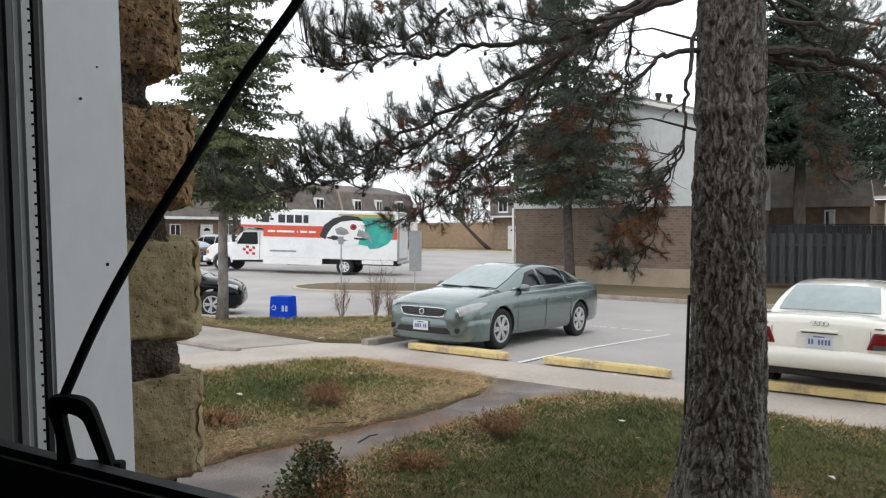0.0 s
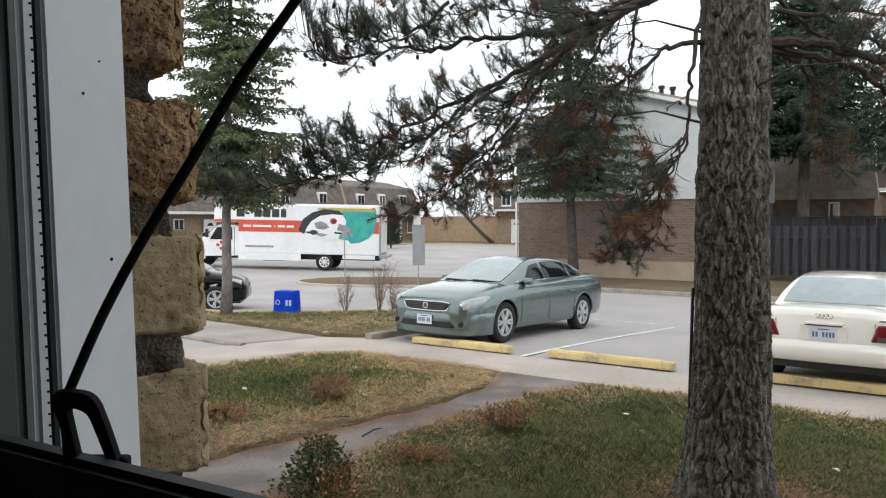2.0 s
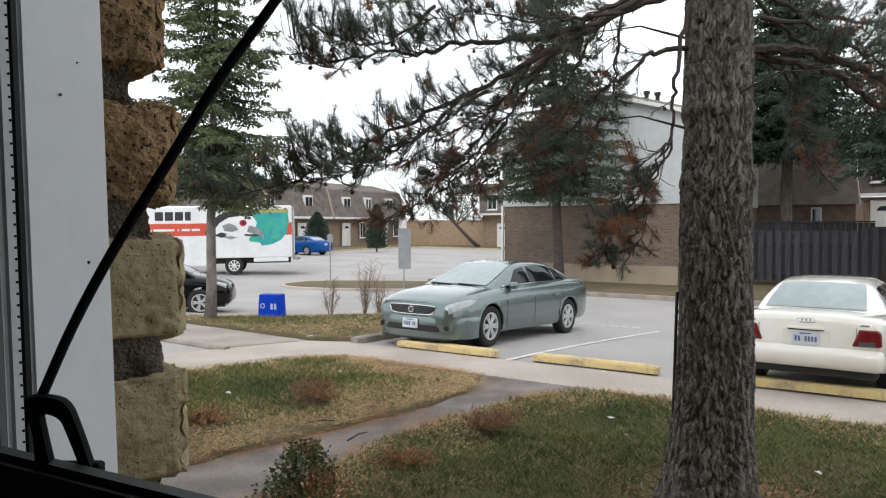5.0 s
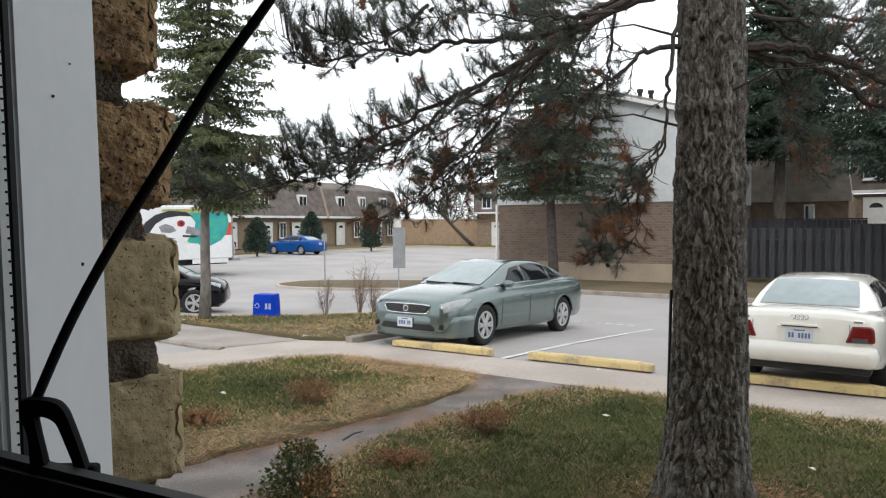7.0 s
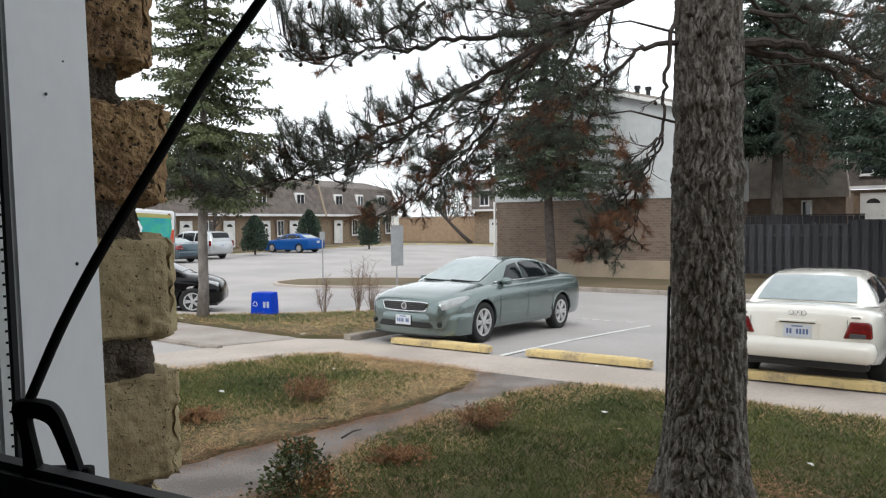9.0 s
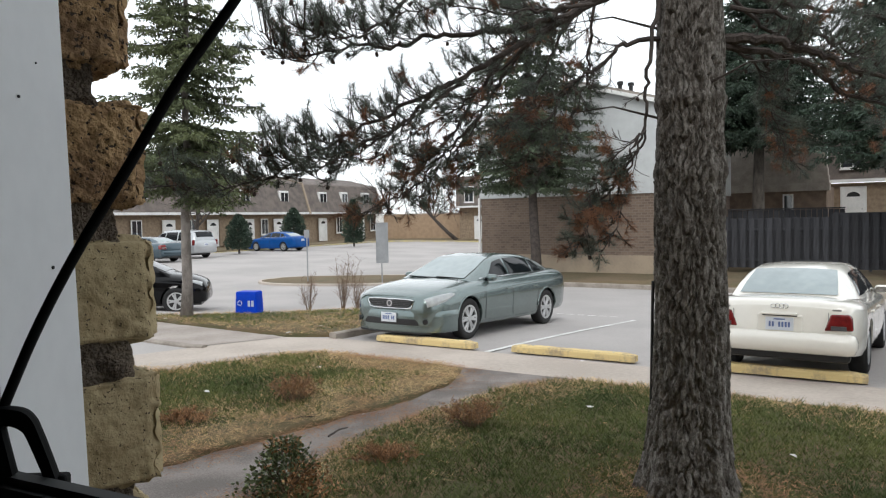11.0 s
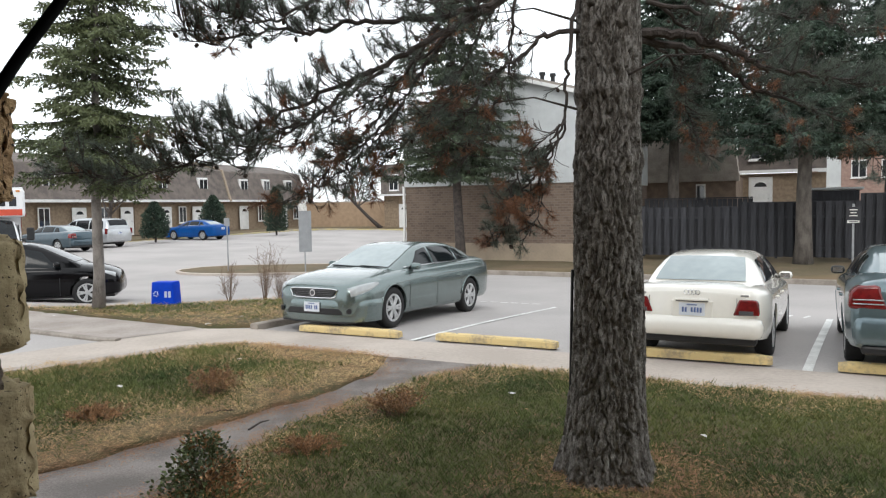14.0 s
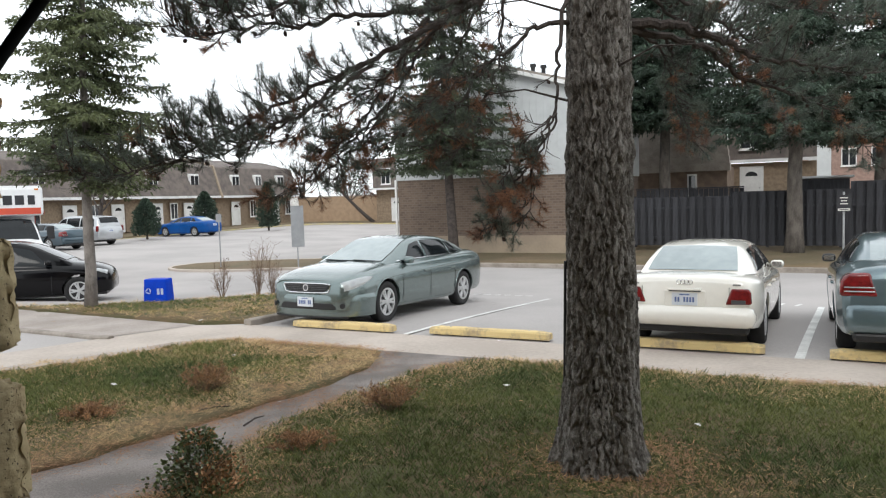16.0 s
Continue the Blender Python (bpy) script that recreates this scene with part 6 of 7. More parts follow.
def home():
    """The house wall with its opening, and the dim room behind the camera."""
    wall_block("wall_front", -7, -0.72, 0.21, 0.44, -0.2, 5.6, TAN_BRICK, "tan brick front wall of the house", "wall")
    wall_block("wall_front", 0.95, 7, 0.21, 0.44, -0.2, 5.6, TAN_BRICK, "tan brick front wall of the house", "wall")
    wall_block("wall_front", -0.718, 0.948, 0.21, 0.44, -0.2, 1.70, TAN_BRICK, "tan brick front wall below the window", "wall")
    wall_block("wall_front", -0.718, 0.948, 0.21, 0.44, 2.75, 5.6, TAN_BRICK, "tan brick front wall above the window", "wall")
    wall_block("wall_room", -2.2, -2.1, -3.2, 0.2, 0.6, 3.0, PLASTER, "dim plaster room wall", "wall")
    wall_block("wall_room", 2.1, 2.2, -3.2, 0.2, 0.6, 3.0, PLASTER, "dim plaster room wall", "wall")
    wall_block("wall_room", -2.2, 2.2, -3.3, -3.2, 0.6, 3.0, PLASTER, "dim plaster room wall", "wall")
    wall_block("floor", -2.2, 2.2, -3.3, 0.2, 0.5, 0.6, mat("room_floor", (0.2, 0.13, 0.08), (0.15, 0.1, 0.06), 2, 0.5), "brown room floor", "floor")
    wall_block("ceiling", -2.2, 2.2, -3.3, 0.2, 3.0, 3.1, PLASTER, "dim plaster ceiling", "ceiling")
    wall_block("roof", -7.2, 7.2, -6, 0.8, 5.6, 5.9, SHINGLE, "dark eaves of the house", "roof")
    wall_block("wall_back", -7, 7, -6.2, -6, -0.2, 5.6, TAN_BRICK, "tan brick back wall of the house", "wall")
    wall_block("wall_inner", -2.1, -0.72, 0.17, 0.205, 0.6, 3.0, PLASTER, "dim plaster beside the window", "wall")
    wall_block("wall_inner", 0.95, 2.1, 0.17, 0.205, 0.6, 3.0, PLASTER, "dim plaster beside the window", "wall")
    wall_block("wall_inner", -0.718, 0.948, 0.17, 0.205, 0.6, 1.7, PLASTER, "dim plaster below the window", "wall")
    wall_block("wall_inner", -0.718, 0.948, 0.17, 0.205, 2.75, 3.0, PLASTER, "dim plaster above the window", "wall")


home()


def brick_pier():
    """The broken edge of the brick skin beyond the window frame: rough bricks with deep raked joints."""
    turn = 40.0
    t = thing("brick_reveal", "rough tan brick edge of the window opening with raked joints", "brick wall", kind="structure", m=pose(-0.19, 0.565, 0, 0, 0, turn))
    rg = random.Random(5)
    # course middle, height, how far it reaches out
    courses = ((1.500, 0.086, 0.002), (1.600, 0.086, 0.003), (1.700, 0.086, 0.0045), (1.8005, 0.087, 0.0052), (1.905, 0.081, 0.0043), (2.0045, 0.079, 0.0014), (2.106, 0.082, -0.0094), (2.206, 0.082, -0.012), (2.306, 0.082, -0.01), (2.406, 0.082, -0.012))
    joints = ((1.45, -0.012), (1.75, -0.012), (1.8555, -0.0108), (1.9554, -0.0185), (2.0543, -0.0313), (2.156, -0.034), (2.5, -0.03))

    def reach(z):
        for (za, ra), (zb, rb) in zip(joints, joints[1:]):
            if za <= z <= zb:
                return ra + (rb - ra) * (z - za) / (zb - za)
        return joints[-1][1]
    bm = bmesh.new()
    cols, rows = 26, 330
    grid = []
    for j in range(rows + 1):
        z = 1.46 + 1.0 * j / rows
        line = []
        for i in range(cols + 1):
            x = reach(z) - 0.13 * (1 - i / cols)
            w = Vector((x * 60, z * 60, 3.0))
            smear = 0.012 * math.exp(-((z - 1.846) / 0.012) ** 2) * (0.6 + 0.8 * noise.noise((x * 70, 2.0, z * 40)))
            y = 0.0075 + 0.004 * noise.noise(w) + 0.002 * noise.noise(w * 3.0) - smear
            line.append(bm.verts.new((x + (0.004 * noise.noise((4.0, z * 90, 1.0)) + 0.003 * noise.noise((4.0, z * 300, 5.0)) if i > cols - 3 else 0.0), y, z)))
        grid.append(line)
    for r0, r1 in zip(grid, grid[1:]):
        for k in range(cols):
            bm.faces.new((r0[k], r0[k + 1], r1[k + 1], r1[k]))
    rim = bmesh.ops.extrude_face_region(bm, geom=bm.faces[:])["geom"]
    bmesh.ops.translate(bm, verts=[g for g in rim if isinstance(g, bmesh.types.BMVert)], vec=(-0.01, 0.075, 0))
    bmesh.ops.recalc_face_normals(bm, faces=bm.faces[:])
    part("mortar", bm, NEAR_MORTAR, t, "brown-grey crumbling mortar", smooth_faces=True)
    for k, (z, high, out) in enumerate(courses):
        bm = bmesh.new()
        half = Vector((0.075, 0.045, high / 2))
        bmesh.ops.create_cube(bm, size=1, matrix=Matrix.Diagonal((*(half * 2), 1)))
        bmesh.ops.subdivide_edges(bm, edges=bm.edges[:], cuts=41, use_grid_fill=True)
        bm.normal_update()
        seed = rg.uniform(0, 50)
        rough = 1.9 if z > 1.95 else 1.0
        for v in bm.verts:
            q = Vector((v.co.x / half.x, v.co.y / half.y, v.co.z / half.z))
            # rounded, chipped arrises
            over = [max(0, abs(c) - e) / (1 - e) for c, e in zip(q, (0.9, 0.85, 0.86))]
            if sum(o > 0 for o in over) >= 2:
                chip = 0.0045 * (1 + 0.8 * noise.noise(v.co * 90 + Vector((seed, 3, 1)))) * rough ** 0.5
                v.co -= Vector((math.copysign(over[0] ** 2, q.x), math.copysign(over[1] ** 2, q.y), math.copysign(over[2] ** 2, q.z))) * chip
            w = v.co * 34 + Vector((seed, seed * 0.7, k * 3.1))
            pits = max(0.0, noise.noise(v.co * 120 + Vector((seed, 0, 0))) - 0.25) * 0.006
            v.co += v.normal * (rough * (0.0016 * noise.noise(w) + 0.0012 * noise.noise(w * 2.7) + 0.0007 * noise.noise(w * 6.3)) - rough * pits)
        part("brick", bm, RUST_BRICK if z > 1.95 else NEAR_BRICK, t, m=pose(out + 0.0045 - half.x, half.y, z, rg.uniform(-0.7, 0.7), rg.uniform(-0.7, 0.7), rg.uniform(-1.5, 1.5)), smooth_faces=True)


brick_pier()


def window_near():
    t = thing("window_1", "white vinyl window frame with a black gasket and dark sill", "window", kind="structure", m=pose(0, 0, 1.905, 0, -1.4, 0))
    z0, z1 = -0.14, 0.8

    def upright(name, outline, material, label="", a=z0, b=z1):
        bm = prism(bmesh.new(), outline, a, b)
        bmesh.ops.recalc_face_normals(bm, faces=bm.faces[:])
        bmesh.ops.bevel(bm, geom=[e for e in bm.edges if abs(e.verts[0].co.z - e.verts[1].co.z) > 0.2], offset=0.003, segments=3, affect="EDGES")
        return part(name, bm, material, t, label, smooth_faces=False)
    upright("jamb", [(-0.300, 0.376), (-0.1992, 0.376), (-0.1978, 0.469), (-0.300, 0.469)], VINYL, "white vinyl jamb")
    upright("gasket", [(-0.28, 0.3645), (-0.198, 0.3645), (-0.198, 0.3755), (-0.28, 0.3755)], GASKET, "black rubber gasket")
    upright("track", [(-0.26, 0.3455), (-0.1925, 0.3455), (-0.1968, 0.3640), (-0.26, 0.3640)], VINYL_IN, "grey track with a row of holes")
    upright("inner_frame", [(-0.32, 0.27), (-0.196, 0.27), (-0.1945, 0.3335), (-0.32, 0.3335)], SHADED_FRAME, "inner frame coloured dark for the room's shade")
    # strip added to show the dull grey reflections beside the track
    upright("reflection_strip", [(-0.32, 0.334), (-0.1938, 0.334), (-0.1938, 0.345), (-0.32, 0.345)], REFLECTION_GREY, "grey strip standing for reflections on the inner frame")
    hole = mesh_of("hole", disc(bmesh.new(), 0.0006, 0, 0.0012, 8, pose(0, 0, 0, 0, 0, -77)), GASKET)
    for k in range(100):
        z = z0 + 0.01 + k * 0.0055
        piece("hole", hole, t, pose(-0.1950, 0.3570, z))
    # bottom rail and sill run along the house wall
    d = WL.xy

    def along(name, start, length, depth, za, zb, material, label=""):
        a = Vector((*start, 0)).xy
        o = [a, a + d * length, a + d * length + WN.xy * depth, a + WN.xy * depth]
        bm = prism(bmesh.new(), [tuple(p) for p in o], za, zb)
        bmesh.ops.recalc_face_normals(bm, faces=bm.faces[:])
        bmesh.ops.bevel(bm, geom=bm.edges[:], offset=0.003, segments=2, affect="EDGES")
        return part(name, bm, material, t, label, m=pose(0, 0, 0, 0, 3.0, 0))
    along("sill_rail", (-0.215, 0.318), 1.2, 0.012, -0.12, -0.0495, SHADED_FRAME, "dark bottom rail of the window")
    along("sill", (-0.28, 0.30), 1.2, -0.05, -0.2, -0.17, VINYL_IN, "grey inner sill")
    along("outer_sill", (-0.21, 0.40), 1.2, 0.14, -0.2, -0.15, CONCRETE, "pale stone outer sill")
    rg = random.Random(2)
    for k in range(3):
        part("speck", disc(bmesh.new(), rg.uniform(0.0005, 0.0011), 0, 0.0008, 7, pose(-0.1981, rg.uniform(0.40, 0.44), rg.uniform(0.02, 0.19), 0, 0, -92.5)), GASKET, t)


window_near()


def black_cord():
    t = thing("cord", "thin black cord stretched across the window with a plastic loop", "cord")
    arc = curve_pts([(-0.02, 0.29, 2.095), (-0.0543, 0.29, 2.0417), (-0.0785, 0.29, 2.0082), (-0.0998, 0.29, 1.9741), (-0.1201, 0.29, 1.942), (-0.136, 0.29, 1.913), (-0.1491, 0.29, 1.8844)], 8)
    part("strand", tubed(arc, [0.0021 - 0.0003 * abs(k / (len(arc) - 1) - 0.5) for k in range(len(arc))], 12), CORD, t, smooth_faces=True)
    outer = ((-0.1503, 1.8553), (-0.151, 1.8704), (-0.1535, 1.8782), (-0.1541, 1.8837), (-0.1516, 1.8857), (-0.1455, 1.8857), (-0.1397, 1.8844), (-0.1363, 1.8811), (-0.1341, 1.876), (-0.1307, 1.866), (-0.1269, 1.8535))
    inner = ((-0.144, 1.8604), (-0.1457, 1.8682), (-0.1471, 1.8753), (-0.1473, 1.8775), (-0.146, 1.8782), (-0.1438, 1.8777), (-0.1416, 1.8766), (-0.1399, 1.8749), (-0.1384, 1.8715), (-0.1358, 1.8649), (-0.133, 1.8575))
    bm = bmesh.new()
    ends = [curve_pts([(x, 0, z) for x, z in side], 4) for side in (outer, inner)]
    rings = [[bm.verts.new((a.x + (b.x - a.x) * f, y, a.z + (b.z - a.z) * f)) for f, y in ((0, 0.288), (0.08, 0.286), (0.92, 0.286), (1, 0.288), (1, 0.2895), (0, 0.2895))] for a, b in zip(*ends)]
    for r0, r1 in zip(rings, rings[1:]):
        for k in range(6):
            bm.faces.new((r0[k], r0[(k + 1) % 6], r1[(k + 1) % 6], r1[k]))
    bm.faces.new(rings[0]), bm.faces.new(list(reversed(rings[-1])))
    bmesh.ops.recalc_face_normals(bm, faces=bm.faces[:])
    part("loop", bm, CORD, t, "flat black plastic loop")
    part("clip", boxed(-0.1385, 0.29, 1.8545, 0.026, 0.006, 0.009, 0.0015), CORD, t)


black_cord()


# ---- small things ----
GRASS = mat("grass_blades", (0.168, 0.188, 0.056), (0.068, 0.106, 0.028), 0.8, 0.8, island=0.35)
STRAW = mat("straw_and_needles", (0.56, 0.4, 0.2), (0.4, 0.24, 0.11), 1.5, 0.9, island=0.4)
RUST_LITTER = mat("rust_needles", (0.37, 0.2, 0.1), (0.23, 0.11, 0.055), 1.5, 0.9, island=0.4)
DEAD_LEAF = mat("withered_leaves", (0.42, 0.24, 0.12), (0.25, 0.13, 0.06), 5, 0.9, island=0.35)
TWIG = mat("brown_twigs", (0.25, 0.17, 0.115), (0.15, 0.1, 0.07), 5, 0.9, island=0.3)
BUSH_LEAF = mat("bush_leaves", (0.14, 0.175, 0.07), (0.06, 0.085, 0.034), 6, 0.5, island=0.4)
BLUE_BIN = mat("blue_bin_plastic", (0.003, 0.06, 0.62), (0.003, 0.05, 0.52), 4, 0.5, spec=0.12)
PALE = mat("pale_print", (0.6, 0.66, 0.78), (0.5, 0.56, 0.7), 5, 0.6)
SIGN_GREY = mat("sign_back_grey", (0.34, 0.35, 0.36), (0.27, 0.28, 0.29), 3, 0.5, 0.4)
PAPER = mat("paper_scrap", (0.75, 0.74, 0.7), (0.6, 0.58, 0.55), 10, 0.8)


def inside(p, poly):
    hit, j = False, len(poly) - 1
    for i in range(len(poly)):
        (xi, yi), (xj, yj) = poly[i], poly[j]
        if (yi > p[1]) != (yj > p[1]) and p[0] < (xj - xi) * (p[1] - yi) / (yj - yi) + xi:
            hit = not hit
        j = i
    return hit


def edge_near(p, poly):
    best = 9.0
    for i in range(len(poly)):
        a, b = Vector(poly[i - 1]), Vector(poly[i])
        q = Vector(p)
        k = max(0.0, min(1.0, (q - a).dot(b - a) / max(1e-6, (b - a).length_squared)))
        best = min(best, (q - a - (b - a) * k).length)
    return best


def turf(poly, seed, count, bounds, lift, label, bias=0.0, tall=1.0):
    rg = random.Random(seed)
    green, straw = Soup(), Soup()
    x0, x1, y0, y1 = bounds
    for _ in range(count):
        x, y = rg.uniform(x0, x1), rg.uniform(y0, y1)
        if not inside((x + 0.13 * noise.noise((x * 4, y * 4, 1.0)), y + 0.13 * noise.noise((x * 4, y * 4, 9.0))), poly):
            continue
        far = math.hypot(x, y)
        n = 0.9 * noise.noise((x * 0.4, y * 0.4, 2.0)) + 0.6 * noise.noise((x * 1.7, y * 1.7, 5.0)) + 0.06 * (7.0 - y) - (0.34 if poly is LAWN_A else 0.03) * (x + (1.3 if poly is LAWN_A else 0.0))
        e = edge_near((x, y), poly)
        tree = math.hypot(x - PINE[0], y - PINE[1])
        dry = -n + 0.85 * math.exp(-e / 0.4) + 0.7 * math.exp(-max(0, tree - 0.35) / 0.3) - 0.12 + bias
        z = ground_z(x, y) + lift + 0.04 * noise.noise((x * 0.9, y * 0.9, 0.3))
        k = max(1.0, far / 7.0)
        if rg.random() < 0.4 + dry * 0.9:
            for _ in range(2):
                a = rg.uniform(0, 6.28)
                d = Vector((math.cos(a), math.sin(a), rg.uniform(0.0, 0.35))) * rg.uniform(0.05, 0.11) * k
                p = Vector((x + rg.uniform(-0.05, 0.05), y + rg.uniform(-0.05, 0.05), z + rg.uniform(0.004, 0.02)))
                straw.needle(p, d, d.cross(Vector((0, 0, 1))).normalized(), 0.0022 * k)
        if rg.random() > dry + 0.1:
            for _ in range(4):
                a = rg.uniform(0, 6.28)
                d = Vector((math.cos(a) * 0.7, math.sin(a) * 0.7, rg.uniform(0.45, 1.1))) * rg.uniform(0.03, 0.065) * k * tall
                p = Vector((x + rg.uniform(-0.04, 0.04), y + rg.uniform(-0.04, 0.04), z - 0.004))
                green.needle(p, d, rnd_dir(rg).cross(d).normalized(), 0.0036 * k)
    tagged(green.add_to("grass", GRASS, None, label), category="grass", kind="stuff")
    tagged(straw.add_to("fallen_needles", STRAW, None, "straw-coloured fallen pine needles on the lawn"), category="litter", kind="stuff")


turf(LAWN_A, 1, 42000, (-4.4, 1.9, 4.4, 11), 0.042, "short patchy grass, green and dry", 0.46)
turf(LAWN_B, 2, 64000, (-1.6, 7.2, 3.3, 9.4), 0.042, "short patchy grass round the pine", -0.36)
turf(LAWN_B, 4, 12000, (-1.6, 7.2, 0.6, 3.3), 0.042, "short grass near the house wall", -0.2)
turf(STRIP, 3, 14000, (-8, 1.5, 12, 20), 0.04, "short worn grass on the strip", -0.05, 0.45)


def path_edge_litter():
    rg = random.Random(31)
    straw = Soup()

    def drop(x, y, z):
        a = rg.uniform(0, 6.28)
        d = Vector((math.cos(a), math.sin(a), rg.uniform(0, 0.15))) * rg.uniform(0.05, 0.1)
        straw.needle(Vector((x, y, z)), d, d.cross(Vector((0, 0, 1))).normalized(), 0.003)
    rims = [(LAWN_A[i - 1], LAWN_A[i], 0.16) for i in (8, 9, 10, 11, 0)] + [(LAWN_B[i], LAWN_B[i + 1], 0.12) for i in range(5)]
    rims += [(LAWN_A[i], LAWN_A[i + 1], 0.1) for i in range(3)] + [(LAWN_B[-1], LAWN_B[0], 0.1)]
    for p, q, wide in rims:
        p, q = Vector(p), Vector(q)
        across = Vector((q.y - p.y, p.x - q.x)).normalized()
        for _ in range(int(min(9.0, (q - p).length) * 1700)):
            f = rg.random()
            f2 = rg.gauss(0.0, wide)
            w = p.lerp(q, f) + across * f2
            if rg.random() < 0.45 + 0.9 * noise.noise((w.x * 1.3, w.y * 1.3, 6.0)):
                drop(w.x, w.y, ground_z(w.x, w.y) + (0.028 + 0.11 * min(0.25, abs(f2)) if inside(w, LAWN_A) or inside(w, LAWN_B) else 0.022) + rg.uniform(0, 0.012))
    for _ in range(2200):
        a, r = rg.uniform(0, 6.28), 0.32 + rg.expovariate(1 / 0.33)
        drop(PINE[0] + r * math.cos(a) + 0.15, PINE[1] + r * math.sin(a) - 0.05, rg.uniform(0.045, 0.075))
    tagged(straw.add_to("path_litter", RUST_LITTER, None, "rust-coloured needles along the path and round the pine"), category="litter", kind="stuff")


path_edge_litter()


def bush(label, x, y, h, w, seed, leafy=True, material=BUSH_LEAF, stems=26, lift=0.03, leaf=0.028):
    rg = random.Random(seed)
    t = thing("bush", label, "bush", m=pose(x, y, ground_z(x, y) + lift))
    soup = Soup()
    for _ in range(stems):
        wood = bmesh.new()
        a, r = rg.uniform(0, 6.28), rg.uniform(0.1, 1.0)
        top = Vector((math.cos(a) * r * w / 2, math.sin(a) * r * w / 2, h * rg.uniform(0.55, 1.0) * (1 - 0.35 * r)))
        mid = top * 0.5 + Vector((rg.uniform(-1, 1), rg.uniform(-1, 1), 0.6)) * 0.06 * h
        base = Vector((math.cos(a), math.sin(a), 0)) * rg.uniform(0, 0.12) * w
        tube(wood, [base - Vector((0, 0, 0.02)), mid, top], [0.003, 0.002, 0.001], 4, False)
        for _ in range(5):
            b = mid.lerp(top, rg.random())
            e = b + (rnd_dir(rg) + Vector((0, 0, 0.5))) * 0.16 * h
            tube(wood, [b, e], [0.002, 0.001], 3, False)
            if leafy:
                for _ in range(7):
                    p = b.lerp(e, rg.uniform(0, 1.1))
                    d = rnd_dir(rg) * leaf * rg.uniform(0.7, 1.3)
                    soup.leaf(p, d * 1.3, d.cross(rnd_dir(rg)).normalized(), leaf * 0.13)
        part("stem", wood, TWIG, t)
    if leafy:
        soup.add_to("leaves", material, t)
    return t


def mound_bush(label, x, y, h, w, seed, count):
    rg = random.Random(seed)
    t = thing("bush", label, "bush", m=pose(x, y, ground_z(x, y) + 0.03))
    green, brown = Soup(), Soup()
    for _ in range(24):
        a = rg.uniform(0, 6.28)
        wood = bmesh.new()
        tube(wood, [(0, 0, -0.02), (math.cos(a) * w * 0.2, math.sin(a) * w * 0.2, h * 0.4), (math.cos(a) * w * 0.4, math.sin(a) * w * 0.4, h * rg.uniform(0.5, 0.9))], [0.006, 0.004, 0.002], 4, False)
        part("stem", wood, TWIG, t)
    for _ in range(count):
        d = rnd_dir(rg)
        lump = 1 + 0.75 * noise.noise(d * 2.3 + Vector((seed, 0, 0)))
        f = rg.random() ** 1.35
        r = rg.uniform(0.25, 1.0) ** 0.6 * lump * (1 - 0.72 * f ** 1.2) * rg.uniform(0.85, 1.2)
        a = math.atan2(d.y, d.x)
        p = Vector((math.cos(a) * r * w / 2, math.sin(a) * r * w / 2, max(0.012, h * f * (0.95 + 0.12 * lump))))
        e = (d + rnd_dir(rg) * 0.8 + Vector((0, 0, 0.3))).normalized() * rg.uniform(0.024, 0.042)
        low = (p.z / h < 0.6 and d.x > 0.1 and rg.random() < 0.75) or (p.z / h > 0.88 and rg.random() < 0.3) or rg.random() < 0.04
        (brown if low else green).leaf(p, e, e.cross(rnd_dir(rg)).normalized(), 0.0105)
    green.add_to("leaves", BUSH_LEAF, t, "dark green leaves")
    brown.add_to("brown_leaves", DEAD_LEAF, t, "browning lower leaves")


mound_bush("small dense evergreen bush with browning lower leaves", -0.9, 5.2, 0.37, 0.56, 1, 2600)
mound_bush("small evergreen bush beside the brick", -2.95, 6.1, 0.3, 0.32, 2, 900)
for i, (x, y, h, w) in enumerate(((0.55, 6.75, 0.3, 0.7), (-1.26, 7.9, 0.34, 0.75), (-0.22, 5.85, 0.13, 0.75), (-2.2, 7.15, 0.17, 0.7))):
    bush("withered brown clump in the lawn", x, y, h, w, 20 + i, True, DEAD_LEAF, stems=70, leaf=0.024)


def bare_shrub(x, y, h, w, seed):
    rg = random.Random(seed)
    t = thing("bare_shrub", "leafless upright shrub on the grass strip", "shrub", "bare shrubs", m=pose(x, y, ground_z(x, y) + 0.04))
    for _ in range(22):
        wood = bmesh.new()
        a, r = rg.uniform(0, 6.28), rg.uniform(0.2, 1.0) * w / 2
        top = Vector((math.cos(a) * r, math.sin(a) * r, h * rg.uniform(0.45, 1.0)))
        mid = Vector((top.x * 0.45 + rg.uniform(-0.06, 0.06), top.y * 0.45, top.z * 0.5))
        tube(wood, [(0.03 * math.cos(a), 0.03 * math.sin(a), -0.03), mid, top], [0.006, 0.0035, 0.002], 4, False)
        for _ in range(9):
            b = mid.lerp(top, rg.uniform(-0.6, 0.95))
            e = b + Vector((rg.uniform(-1.3, 1.3), rg.uniform(-1.3, 1.3), 0.8)) * 0.13 * h
            tube(wood, [b, e], [0.003, 0.0015], 3, False)
        part("stem", wood, TWIG, t)


bare_shrub(-1.62, 17.6, 1.35, 0.95, 1)
bare_shrub(-1.25, 17.3, 0.9, 0.6, 2)
bare_shrub(-2.45, 17.8, 0.95, 0.5, 3)


